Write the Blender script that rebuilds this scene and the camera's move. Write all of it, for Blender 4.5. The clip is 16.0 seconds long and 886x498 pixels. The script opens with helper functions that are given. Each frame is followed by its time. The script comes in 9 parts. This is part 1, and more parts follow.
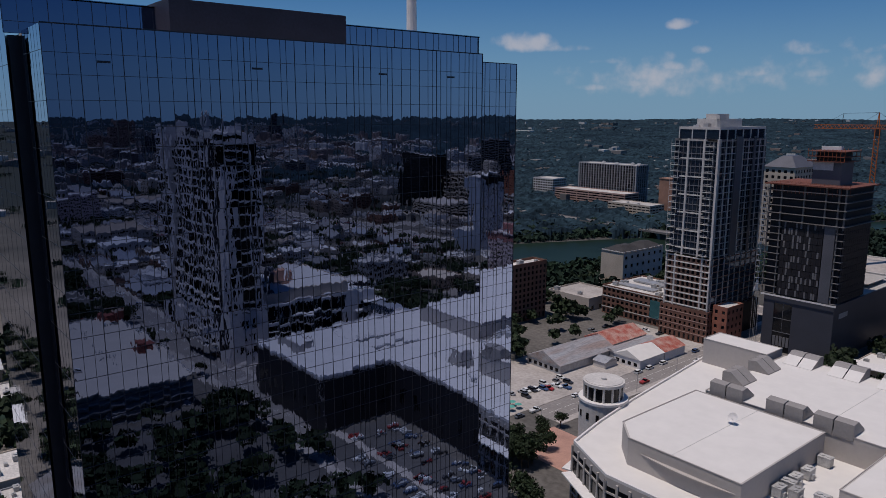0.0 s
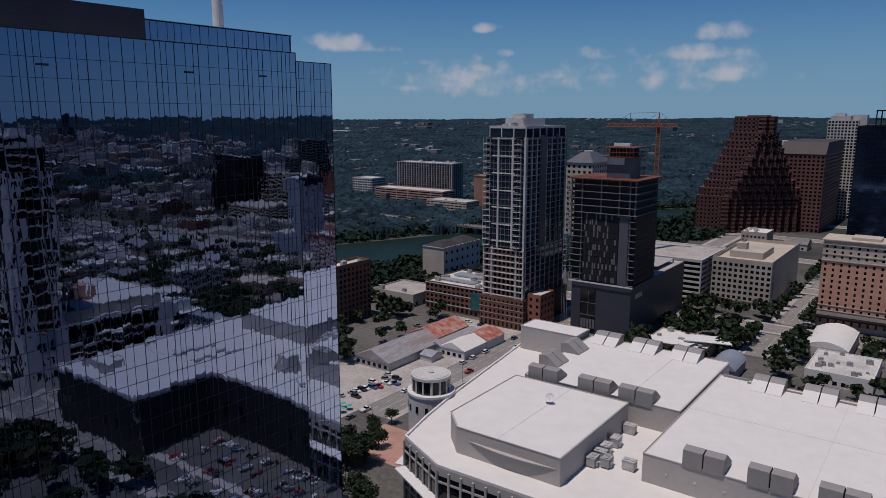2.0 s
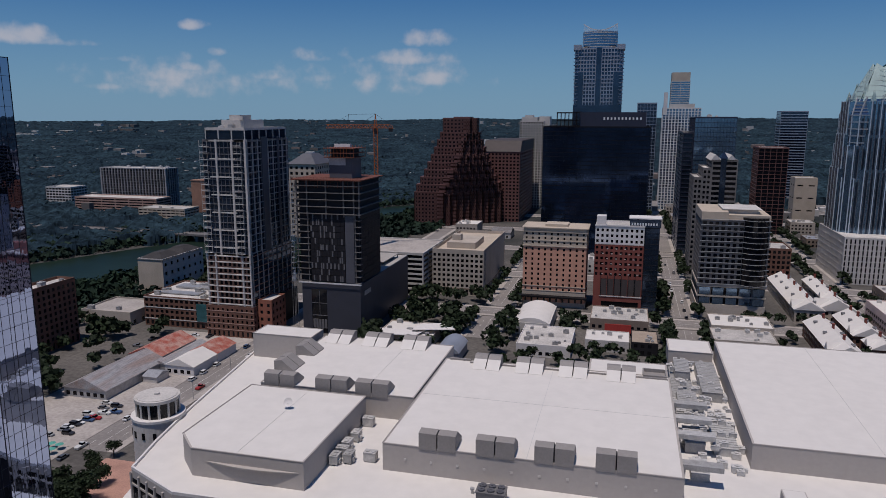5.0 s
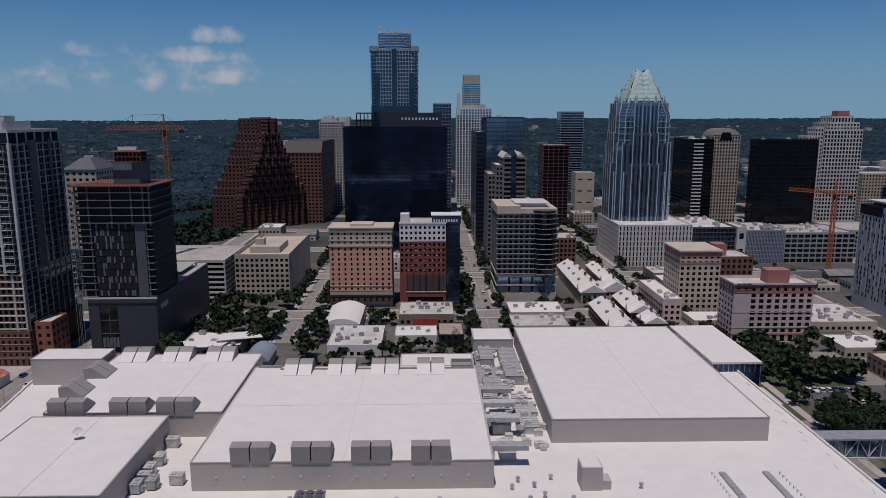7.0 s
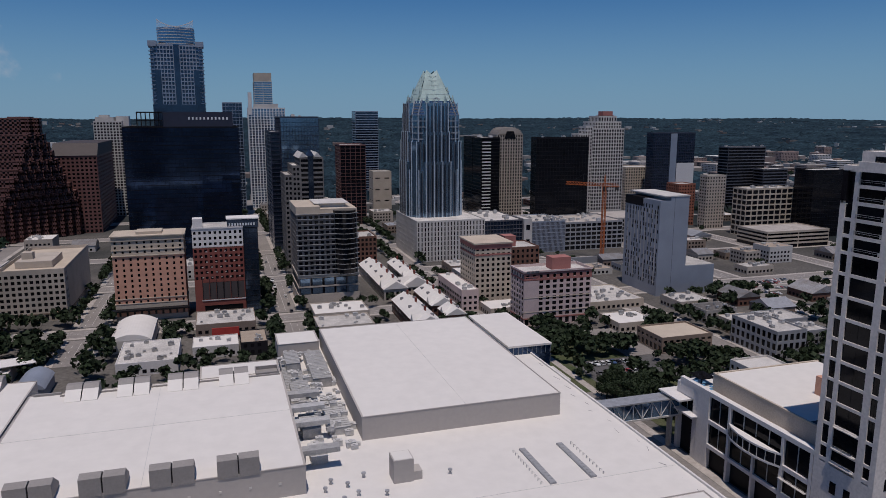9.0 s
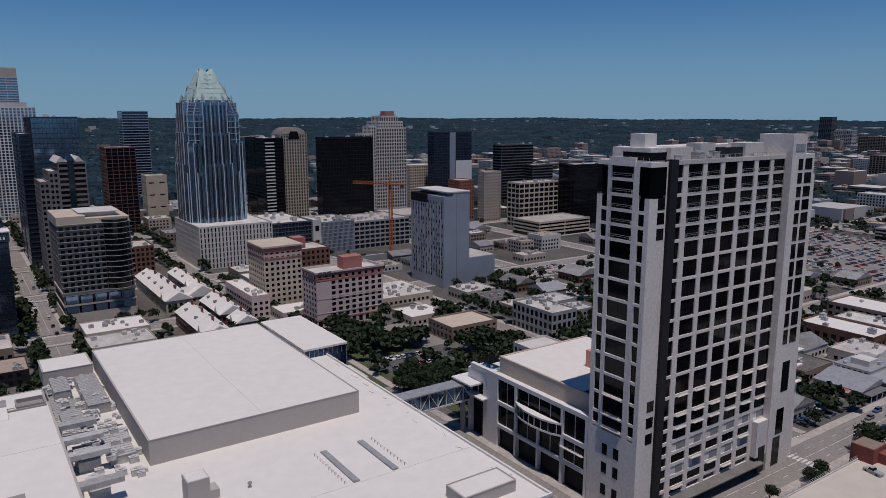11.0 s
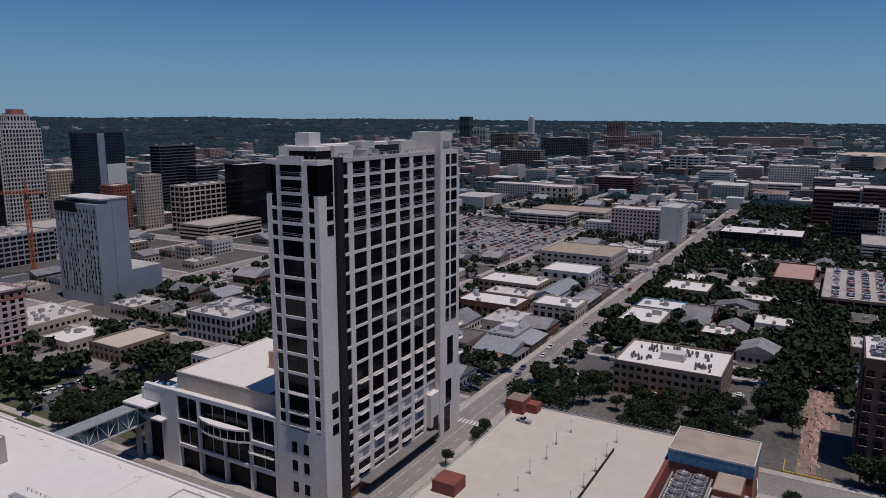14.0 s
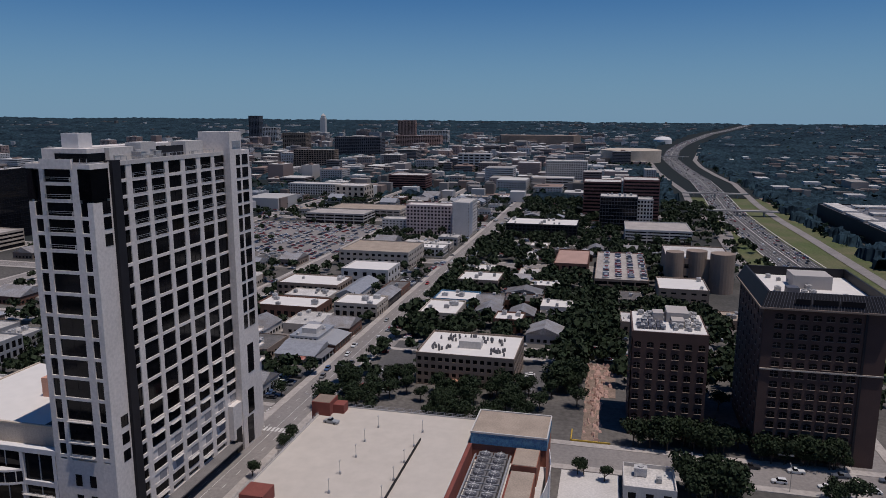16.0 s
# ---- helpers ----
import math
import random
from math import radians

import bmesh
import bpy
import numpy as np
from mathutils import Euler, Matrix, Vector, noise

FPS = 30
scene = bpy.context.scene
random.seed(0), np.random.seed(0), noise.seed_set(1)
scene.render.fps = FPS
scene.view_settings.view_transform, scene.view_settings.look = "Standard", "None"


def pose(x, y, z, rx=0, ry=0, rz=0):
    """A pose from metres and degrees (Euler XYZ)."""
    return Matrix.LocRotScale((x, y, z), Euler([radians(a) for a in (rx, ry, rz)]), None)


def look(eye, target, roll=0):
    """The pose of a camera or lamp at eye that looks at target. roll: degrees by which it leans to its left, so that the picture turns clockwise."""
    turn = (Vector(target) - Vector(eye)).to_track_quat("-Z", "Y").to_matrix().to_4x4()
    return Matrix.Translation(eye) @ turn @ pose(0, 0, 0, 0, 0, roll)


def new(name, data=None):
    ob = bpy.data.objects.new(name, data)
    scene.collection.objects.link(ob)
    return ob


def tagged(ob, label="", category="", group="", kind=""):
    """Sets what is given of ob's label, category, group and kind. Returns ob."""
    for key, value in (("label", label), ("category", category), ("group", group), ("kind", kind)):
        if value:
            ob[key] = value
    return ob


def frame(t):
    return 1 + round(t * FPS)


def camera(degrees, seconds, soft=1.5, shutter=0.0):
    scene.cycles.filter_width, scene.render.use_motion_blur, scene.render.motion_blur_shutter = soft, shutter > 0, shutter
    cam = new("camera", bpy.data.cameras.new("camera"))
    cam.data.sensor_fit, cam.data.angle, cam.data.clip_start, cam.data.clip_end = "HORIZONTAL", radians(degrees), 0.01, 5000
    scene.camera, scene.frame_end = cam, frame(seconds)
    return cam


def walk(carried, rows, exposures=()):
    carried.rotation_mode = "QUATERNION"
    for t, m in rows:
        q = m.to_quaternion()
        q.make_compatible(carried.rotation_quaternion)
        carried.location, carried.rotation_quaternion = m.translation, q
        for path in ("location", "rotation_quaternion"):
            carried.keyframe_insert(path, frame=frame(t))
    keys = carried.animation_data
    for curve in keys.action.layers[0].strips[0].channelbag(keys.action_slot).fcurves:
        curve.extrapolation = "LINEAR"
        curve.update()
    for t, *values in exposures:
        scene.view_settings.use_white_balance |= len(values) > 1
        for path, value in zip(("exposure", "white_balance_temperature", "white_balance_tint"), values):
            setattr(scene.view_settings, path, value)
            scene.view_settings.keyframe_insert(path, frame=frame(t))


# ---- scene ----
cam = camera(63.6, 16.0, soft=0.5)
EYE = (0.0, 0.0, 118.0)
TURNS = [  # seconds, yaw, pitch, roll
    (0.0, 50.72, -10.68, -0.11),
    (0.5, 47.19, -10.68, -0.08),
    (1.0, 43.66, -10.67, -0.06),
    (1.5, 40.00, -10.66, -0.04),
    (2.0, 36.33, -10.66, -0.03),
    (2.5, 32.67, -10.65, 0.01),
    (3.0, 28.99, -10.66, -0.01),
    (3.5, 25.27, -10.64, -0.05),
    (6.0, 6.83, -10.50, -0.03),
    (6.5, 2.76, -10.50, 0.01),
    (7.0, -1.30, -10.48, -0.02),
    (7.5, -5.34, -10.49, -0.03),
    (8.0, -9.36, -10.48, -0.05),
    (8.5, -13.38, -10.49, -0.07),
    (11.0, -34.36, -10.50, 0.01),
    (11.5, -39.03, -10.50, -0.02),
    (12.0, -43.28, -10.51, -0.07),
    (12.5, -47.56, -10.52, -0.08),
    (13.0, -51.91, -10.51, -0.05),
    (13.5, -56.22, -10.53, -0.06),
    (14.0, -60.47, -10.53, -0.09),
    (14.5, -64.69, -10.54, -0.09),
    (15.0, -68.90, -10.54, -0.13),
    (15.5, -73.01, -10.55, -0.18),
    (16.0, -76.77, -10.56, -0.14),
]
walk(cam, [(t, pose(*EYE, 90 + p, r, y)) for t, y, p, r in TURNS], exposures=[(0.0, 0.0, 6400, 14.0), (16.0, 0.0, 6400, 14.0)])

# ---------------------------------------------------------------- sky and sun
SUN = Vector((-0.085, -0.25, 0.965)).normalized()
world = bpy.data.worlds.new("sky")
scene.world = world
world.use_nodes = True
wn, wl = world.node_tree.nodes, world.node_tree.links
bg = wn["Background"]
sky = wn.new("ShaderNodeTexSky")
sky.sky_type = "NISHITA"
sky.sun_disc = False
sky.sun_elevation = math.asin(SUN.z)
sky.sun_rotation = math.atan2(SUN.x, SUN.y)
sky.air_density, sky.dust_density, sky.ozone_density = 1.0, 0.1, 3.0
bg.inputs["Strength"].default_value = 0.043
tone = wn.new("ShaderNodeMix")
tone.data_type, tone.blend_type = "RGBA", "MULTIPLY"
tone.inputs["Factor"].default_value = 1.0
tone.inputs["B"].default_value = (0.375, 0.82, 1.27, 1)
wl.new(sky.outputs["Color"], tone.inputs["A"])
haze = wn.new("ShaderNodeMix")
haze.data_type = "RGBA"
haze.inputs["B"].default_value = (4.2, 7.0, 10.0, 1)
wl.new(tone.outputs["Result"], haze.inputs["A"])
wl.new(haze.outputs["Result"], bg.inputs["Color"])


def wmath(op, *ins):
    """A maths node of the sky; ins: values or sockets."""
    m = wn.new("ShaderNodeMath")
    m.operation = op
    for i, v in enumerate(ins):
        if isinstance(v, (int, float)):
            m.inputs[i].default_value = v
        else:
            wl.new(v, m.inputs[i])
    return m.outputs["Value"]


# small fair-weather clouds low over the south-western horizon: bearing, elevation, half width, half height (degrees), body
CLOUDS = [(44.33, 5.34, 2.82, 0.92, 1),
          (41.71, 4.94, 1.92, 0.38, 0.6),
          (32.89, 6.48, 1.12, 0.49, 0.9),
          (24.96, 4.49, 1.48, 0.65, 0.8),
          (31.47, 4.6, 0.72, 0.38, 0.6),
          (28.01, 3.01, 1.41, 0.6, 0.7),
          (34.68, 2.93, 2.7, 0.98, 0.75),
          (33.38, 3.48, 1.12, 0.49, 0.8),
          (38.33, 3.92, 1.25, 0.27, 0.45),
          (39.3, 2.04, 1.36, 0.33, 0.5),
          (17.33, 4.38, 2.99, 0.82, 1),
          (15.96, 5.79, 1.98, 0.82, 0.8),
          (15.18, 2.8, 2.61, 0.76, 0.9),
          (23.86, 2.84, 1.67, 0.49, 0.6),
          (20.44, 2.5, 1.71, 0.98, 0.55),
          (20.68, 4.28, 0.81, 0.38, 0.5),
          (36.21, 2.3, 1.47, 0.44, 0.5),
          (23.94, 4.27, 1.57, 0.33, 0.4),
          (33.0, 2.6, 7.5, 1.5, 0.42),
          (20.0, 3.0, 8.0, 1.6, 0.38)]
way = wn.new("ShaderNodeTexCoord").outputs["Generated"]
sep = wn.new("ShaderNodeSeparateXYZ")
wl.new(way, sep.inputs["Vector"])
bearing = wmath("MULTIPLY", wmath("ARCTAN2", wmath("MULTIPLY", sep.outputs["X"], -1.0), sep.outputs["Y"]), 57.29578)
height = wmath("MULTIPLY", wmath("ARCSINE", sep.outputs["Z"]), 57.29578)
low = wn.new("ShaderNodeMapRange")
low.interpolation_type = "SMOOTHSTEP"
low.inputs["From Min"].default_value, low.inputs["From Max"].default_value = 11.0, -1.0
low.inputs["To Max"].default_value = 0.75
wl.new(height, low.inputs["Value"])
wl.new(low.outputs["Result"], haze.inputs["Factor"])
puff = wn.new("ShaderNodeTexNoise")
puff.inputs["Scale"].default_value, puff.inputs["Detail"].default_value, puff.inputs["Roughness"].default_value = 42, 5, 0.5
wl.new(way, puff.inputs["Vector"])
wisp = wn.new("ShaderNodeTexNoise")
wisp.inputs["Scale"].default_value, wisp.inputs["Detail"].default_value = 17, 4
wl.new(way, wisp.inputs["Vector"])
body = None
for b_, e_, w_, h_, s_ in CLOUDS:
    dx = wmath("DIVIDE", wmath("SUBTRACT", bearing, b_), w_)
    dy = wmath("DIVIDE", wmath("SUBTRACT", height, e_), h_)
    flat = wmath("MULTIPLY", wmath("LESS_THAN", dy, 0.0), 1.2)
    dy2 = wmath("MULTIPLY", wmath("MULTIPLY", dy, dy), wmath("ADD", flat, 1.0))
    q = wmath("MULTIPLY", wmath("SUBTRACT", 1.0, wmath("ADD", wmath("MULTIPLY", dx, dx), dy2)), s_)
    body = q if body is None else wmath("MAXIMUM", body, q)
rag = wmath("MULTIPLY", wmath("SUBTRACT", puff.outputs["Fac"], 0.52), 2.6)
rag2 = wmath("MULTIPLY", wmath("SUBTRACT", wisp.outputs["Fac"], 0.5), 1.6)
cover = wn.new("ShaderNodeMapRange")
cover.interpolation_type = "SMOOTHSTEP"
cover.inputs["From Min"].default_value, cover.inputs["From Max"].default_value, cover.inputs["To Max"].default_value = -0.15, 1.35, 0.74
wl.new(wmath("ADD", body, wmath("ADD", rag, rag2)), cover.inputs["Value"])
near = wmath("MULTIPLY", cover.outputs["Result"], wmath("GREATER_THAN", body, -1.5))
white = wn.new("ShaderNodeBackground")
white.inputs["Color"].default_value, white.inputs["Strength"].default_value = (0.44, 0.44, 0.47, 1), 1.0
blend = wn.new("ShaderNodeMixShader")
wl.new(near, blend.inputs[0])
wl.new(bg.outputs["Background"], blend.inputs[1])
wl.new(white.outputs["Background"], blend.inputs[2])
wl.new(blend.outputs["Shader"], wn["World Output"].inputs["Surface"])
lamp = bpy.data.lights.new("sun", "SUN")
lamp.energy, lamp.angle, lamp.color = 2.9, radians(0.5), (1.0, 0.925, 0.85)
sun = new("sun", lamp)
sun.matrix_world = look((0, 0, 300), (-SUN.x * 100, -SUN.y * 100, 300 - SUN.z * 100))


# ---------------------------------------------------------------- materials
def mat(name, color, rough=0.8, metal=0.0, scale=0.3, amount=0.12, fine=3.0, bump=0.0, tint=None, spec=0.4, per="none", spread=0.15, stretch=(1, 1, 1)):
    """A surface with variation at two scales; per: 'object' or 'island' varies the tone from piece to piece."""
    m = bpy.data.materials.new(name)
    m.use_nodes = True
    n, l = m.node_tree.nodes, m.node_tree.links
    b = n["Principled BSDF"]
    b.inputs["Roughness"].default_value, b.inputs["Metallic"].default_value = rough, metal
    b.inputs["Specular IOR Level"].default_value = spec
    geo = n.new("ShaderNodeNewGeometry")
    mp = n.new("ShaderNodeMapping")
    mp.inputs["Scale"].default_value = stretch
    l.new(geo.outputs["Position"], mp.inputs["Vector"])
    big, small = n.new("ShaderNodeTexNoise"), n.new("ShaderNodeTexNoise")
    big.inputs["Scale"].default_value, small.inputs["Scale"].default_value = scale, fine
    big.inputs["Detail"].default_value, small.inputs["Detail"].default_value = 5, 3
    l.new(mp.outputs["Vector"], big.inputs["Vector"])
    l.new(mp.outputs["Vector"], small.inputs["Vector"])
    mix = n.new("ShaderNodeMix")
    mix.data_type = "RGBA"
    dark = tint or tuple(c * 0.6 for c in color)
    mix.inputs["A"].default_value, mix.inputs["B"].default_value = (*color, 1), (*dark, 1)
    ramp = n.new("ShaderNodeMapRange")
    ramp.inputs["From Min"].default_value, ramp.inputs["From Max"].default_value = 0.38, 0.72
    ramp.inputs["To Max"].default_value = min(1.0, amount * 4)
    l.new(big.outputs["Fac"], ramp.inputs["Value"])
    l.new(ramp.outputs["Result"], mix.inputs["Factor"])
    hsv = n.new("ShaderNodeHueSaturation")
    l.new(mix.outputs["Result"], hsv.inputs["Color"])
    val = n.new("ShaderNodeMapRange")
    val.inputs["From Min"].default_value, val.inputs["From Max"].default_value = 0.3, 0.7
    val.inputs["To Min"].default_value, val.inputs["To Max"].default_value = 1 - amount, 1 + amount
    l.new(small.outputs["Fac"], val.inputs["Value"])
    out = val.outputs["Result"]
    if per != "none":
        src = n.new("ShaderNodeObjectInfo").outputs["Random"] if per == "object" else geo.outputs["Random Per Island"]
        r = n.new("ShaderNodeMapRange")
        r.inputs["To Min"].default_value, r.inputs["To Max"].default_value = 1 - spread, 1 + spread
        l.new(src, r.inputs["Value"])
        mul = n.new("ShaderNodeMath")
        mul.operation = "MULTIPLY"
        l.new(out, mul.inputs[0])
        l.new(r.outputs["Result"], mul.inputs[1])
        out = mul.outputs["Value"]
    l.new(out, hsv.inputs["Value"])
    l.new(hsv.outputs["Color"], b.inputs["Base Color"])
    if bump:
        bp = n.new("ShaderNodeBump")
        bp.inputs["Strength"].default_value, bp.inputs["Distance"].default_value = bump, 0.05
        l.new(small.outputs["Fac"], bp.inputs["Height"])
        l.new(bp.outputs["Normal"], b.inputs["Normal"])
    return m


def palette(name, colors, rough=0.6, metal=0.0, per="object"):
    """One paint that takes one of several colours from piece to piece."""
    m = mat(name, (1, 1, 1), rough, metal, scale=0.8, amount=0.04)
    n, l = m.node_tree.nodes, m.node_tree.links
    ramp = n.new("ShaderNodeValToRGB")
    ramp.color_ramp.interpolation = "CONSTANT"
    while len(ramp.color_ramp.elements) < len(colors):
        ramp.color_ramp.elements.new(0.5)
    for i, c in enumerate(colors):
        ramp.color_ramp.elements[i].position = i / len(colors)
        ramp.color_ramp.elements[i].color = (*c, 1)
    src = n.new("ShaderNodeObjectInfo").outputs["Random"] if per == "object" else [x for x in n if x.type == "NEW_GEOMETRY"][0].outputs["Random Per Island"]
    l.new(src, ramp.inputs["Fac"])
    mix = [x for x in n if x.type == "MIX"][0]
    l.new(ramp.outputs["Color"], mix.inputs["A"])
    l.new(ramp.outputs["Color"], mix.inputs["B"])
    return m


M_ROOF = mat("white_membrane_roof", (0.655, 0.622, 0.585), 0.75, scale=0.02, amount=0.035, fine=0.25, tint=(0.575, 0.545, 0.51))
M_ROOF_OLD = mat("weathered_roof", (0.52, 0.49, 0.46), 0.9, scale=0.12, amount=0.2, fine=1.2, per="object")
M_GRAVEL = mat("tan_gravel_roof", (0.36, 0.29, 0.23), 0.95, scale=0.15, amount=0.15, fine=2)
M_TAUPE = mat("taupe_stucco", (0.41, 0.375, 0.35), 0.8, scale=0.05, amount=0.03, fine=0.8)
M_HOOD = mat("grey_hood_metal", (0.27, 0.25, 0.238), 0.7, scale=0.3, amount=0.06, fine=1.5)
M_CONC = mat("concrete", (0.40, 0.375, 0.35), 0.9, scale=0.1, amount=0.12, fine=1.5, bump=0.2)
M_LCONC = mat("light_concrete", (0.55, 0.52, 0.49), 0.9, scale=0.1, amount=0.1, fine=1.5)
M_WHITE = mat("white_stucco", (0.66, 0.63, 0.61), 0.85, scale=0.06, amount=0.06, fine=1.2, tint=(0.52, 0.50, 0.48))
M_STUCCO = mat("cream_stucco", (0.69, 0.635, 0.59), 0.85, scale=0.06, amount=0.1, fine=1.2, tint=(0.50, 0.455, 0.42))
M_CREAM = mat("cream_stucco", (0.50, 0.42, 0.335), 0.88, scale=0.1, amount=0.1)
M_TAN = mat("tan_stone", (0.46, 0.40, 0.34), 0.88, scale=0.1, amount=0.12)
M_ORANGE = mat("orange_tan_brick", (0.57, 0.305, 0.215), 0.9, scale=0.2, amount=0.1, fine=4)
M_BRICK = mat("red_brick", (0.30, 0.115, 0.075), 0.9, scale=0.2, amount=0.15, fine=4)
M_BRICKRED = mat("deep_red_brick", (0.22, 0.065, 0.05), 0.9, scale=0.2, amount=0.15, fine=4)
M_DBRICK = mat("dark_brick", (0.17, 0.085, 0.06), 0.9, scale=0.2, amount=0.15, fine=4)
M_GRANITE = mat("rose_brown_granite", (0.155, 0.072, 0.064), 0.6, scale=0.1, amount=0.12, fine=2)
M_PINK = mat("pink_stucco", (0.58, 0.455, 0.435), 0.88, scale=0.1, amount=0.1)
M_ROSE = mat("rose_red_stucco", (0.36, 0.15, 0.13), 0.88, scale=0.1, amount=0.12)
M_GREY = mat("grey_panel", (0.30, 0.30, 0.31), 0.6, scale=0.1, amount=0.08)
M_SILVER = mat("blue_grey_metal_panel", (0.33, 0.36, 0.42), 0.45, metal=0.3, scale=0.08, amount=0.08)
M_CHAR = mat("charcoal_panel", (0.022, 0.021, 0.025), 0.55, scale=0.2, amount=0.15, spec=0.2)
M_SLATE = mat("slate_grey_panel", (0.10, 0.10, 0.115), 0.5, scale=0.1, amount=0.12)
M_GUNMETAL = mat("gunmetal_panel", (0.05, 0.052, 0.066), 0.5, scale=0.1, amount=0.12)
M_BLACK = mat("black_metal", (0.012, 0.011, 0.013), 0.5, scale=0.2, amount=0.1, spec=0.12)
M_DUSK = mat("dark_bronze_panel", (0.065, 0.052, 0.05), 0.7, scale=0.2, amount=0.12)
# dark concrete; shade on the unfinished tower's slab edges is put into it
M_SHADEC = mat("grey_and_shaded_concrete", (0.17, 0.158, 0.152), 0.9, scale=0.2, amount=0.18)
M_NAVYPANEL = mat("navy_panel", (0.026, 0.03, 0.052), 0.5, scale=0.2, amount=0.12)
M_UMBER = mat("dark_umber_brick", (0.088, 0.053, 0.045), 0.9, scale=0.15, amount=0.12, fine=3)
M_YELLOW = mat("yellow_kerb_paint", (0.5, 0.33, 0.05), 0.8, scale=1.0, amount=0.2)
M_BROWN = mat("brown_stone", (0.25, 0.19, 0.15), 0.9, scale=0.1, amount=0.15)
M_GLASS = mat("dark_window_glass", (0.008, 0.008, 0.010), 0.07, scale=0.3, amount=0.3, spec=0.14, per="object", spread=0.5)
M_GLASS2 = mat("dark_glass_wall", (0.008, 0.009, 0.012), 0.08, scale=0.15, amount=0.3, spec=0.28, per="island", spread=0.5)
M_BLUEGLASS = mat("blue_reflective_glass", (0.20, 0.30, 0.42), 0.1, metal=0.75, scale=0.06, amount=0.2, per="island", spread=0.3)
M_NAVY = mat("navy_reflective_glass", (0.045, 0.08, 0.16), 0.06, metal=0.85, scale=0.03, amount=0.3, fine=0.1, bump=0.02)
M_GREENGLASS = mat("pale_green_glass", (0.40, 0.52, 0.49), 0.6, metal=0.0, scale=0.1, amount=0.1)
M_STEELGLASS = mat("deep_blue_glass", (0.055, 0.083, 0.13), 0.1, metal=0.75, scale=0.06, amount=0.25, per="island", spread=0.3)
M_TERRACOTTA = mat("muted_terracotta", (0.30, 0.165, 0.115), 0.9, scale=0.2, amount=0.12)
M_SALMON = mat("salmon_concrete", (0.42, 0.27, 0.22), 0.9, scale=0.1, amount=0.1)
M_PANELGREY = mat("dull_grey_panel", (0.15, 0.145, 0.15), 0.6, scale=0.3, amount=0.1)
M_METAL = mat("galvanised_metal", (0.42, 0.42, 0.43), 0.45, metal=0.4, scale=0.5, amount=0.15)
M_UNIT = mat("roof_unit_paint", (0.45, 0.44, 0.43), 0.6, metal=0.1, scale=0.6, amount=0.15, per="object", spread=0.25)
M_RUST = mat("orange_steel", (0.45, 0.12, 0.03), 0.6, scale=0.5, amount=0.2)
M_REDROOF = mat("rusty_red_roof", (0.33, 0.08, 0.055), 0.7, scale=0.25, amount=0.3, tint=(0.45, 0.30, 0.25))
M_BLUE = mat("blue_mosaic_cladding", (0.06, 0.16, 0.30), 0.5, scale=0.8, amount=0.3, tint=(0.12, 0.28, 0.38))
M_ASPHALT = mat("worn_asphalt", (0.235, 0.213, 0.20), 0.92, scale=0.05, amount=0.15, fine=0.8, tint=(0.155, 0.14, 0.133))
M_DARKASPH = mat("dark_asphalt", (0.10, 0.095, 0.095), 0.92, scale=0.05, amount=0.2, fine=0.8)
M_PAVE = mat("concrete_pavement", (0.40, 0.36, 0.33), 0.92, scale=0.1, amount=0.15, fine=0.7)
M_PLAZA = mat("pink_paver_plaza", (0.42, 0.24, 0.19), 0.9, scale=0.15, amount=0.15)
M_PAINTW = mat("white_road_paint", (0.62, 0.60, 0.57), 0.8, scale=0.6, amount=0.2)
M_GRASS = mat("lawn", (0.05, 0.068, 0.026), 0.95, scale=0.1, amount=0.25, fine=1.5, tint=(0.085, 0.078, 0.045))
M_VERGE = mat("mown_verge_grass", (0.075, 0.095, 0.03), 0.95, scale=0.03, amount=0.25, fine=0.5, tint=(0.13, 0.115, 0.06))
M_DIRT = mat("bare_earth", (0.25, 0.18, 0.14), 0.95, scale=0.3, amount=0.3, fine=1.2)
M_LEAF = mat("live_oak_leaves", (0.023, 0.036, 0.016), 0.75, scale=0.4, amount=0.25, fine=2, per="island", spread=0.4, spec=0.2)
M_WOODS = mat("woodland_leaves", (0.021, 0.036, 0.023), 0.85, scale=0.01, amount=0.25, fine=0.1, per="island", spread=0.3, tint=(0.018, 0.027, 0.025), spec=0.03)
# far canopy: distance haze is put into the bluish base colour
M_HAZED_CANOPY = mat("hazed_cedar_oak_canopy", (0.024, 0.044, 0.057), 0.9, scale=0.012, amount=0.6, fine=0.10, tint=(0.009, 0.016, 0.024), spec=0.02)
M_FIN = mat("pale_blue_metal_fin", (0.50, 0.56, 0.62), 0.4, metal=0.2, scale=0.2, amount=0.08)
M_TOWERGLASS = mat("tower_blue_glass", (0.17, 0.27, 0.38), 0.1, metal=0.75, scale=0.06, amount=0.2, per="island", spread=0.3)
M_BARK = mat("bark", (0.09, 0.07, 0.055), 0.95, scale=1, amount=0.2)
M_CAR = palette("car_paint", [(0.6, 0.6, 0.6), (0.03, 0.03, 0.035), (0.30, 0.31, 0.32), (0.62, 0.62, 0.61), (0.32, 0.03, 0.03), (0.08, 0.09, 0.11), (0.05, 0.09, 0.18), (0.55, 0.55, 0.54), (0.14, 0.14, 0.145)], 0.35, 0.0)
M_CARS = palette("distant_car_paint", [(0.6, 0.6, 0.6), (0.04, 0.04, 0.045), (0.28, 0.29, 0.30), (0.62, 0.62, 0.61), (0.25, 0.04, 0.04), (0.08, 0.09, 0.11), (0.06, 0.09, 0.16)], 0.4, 0.0, per="island")
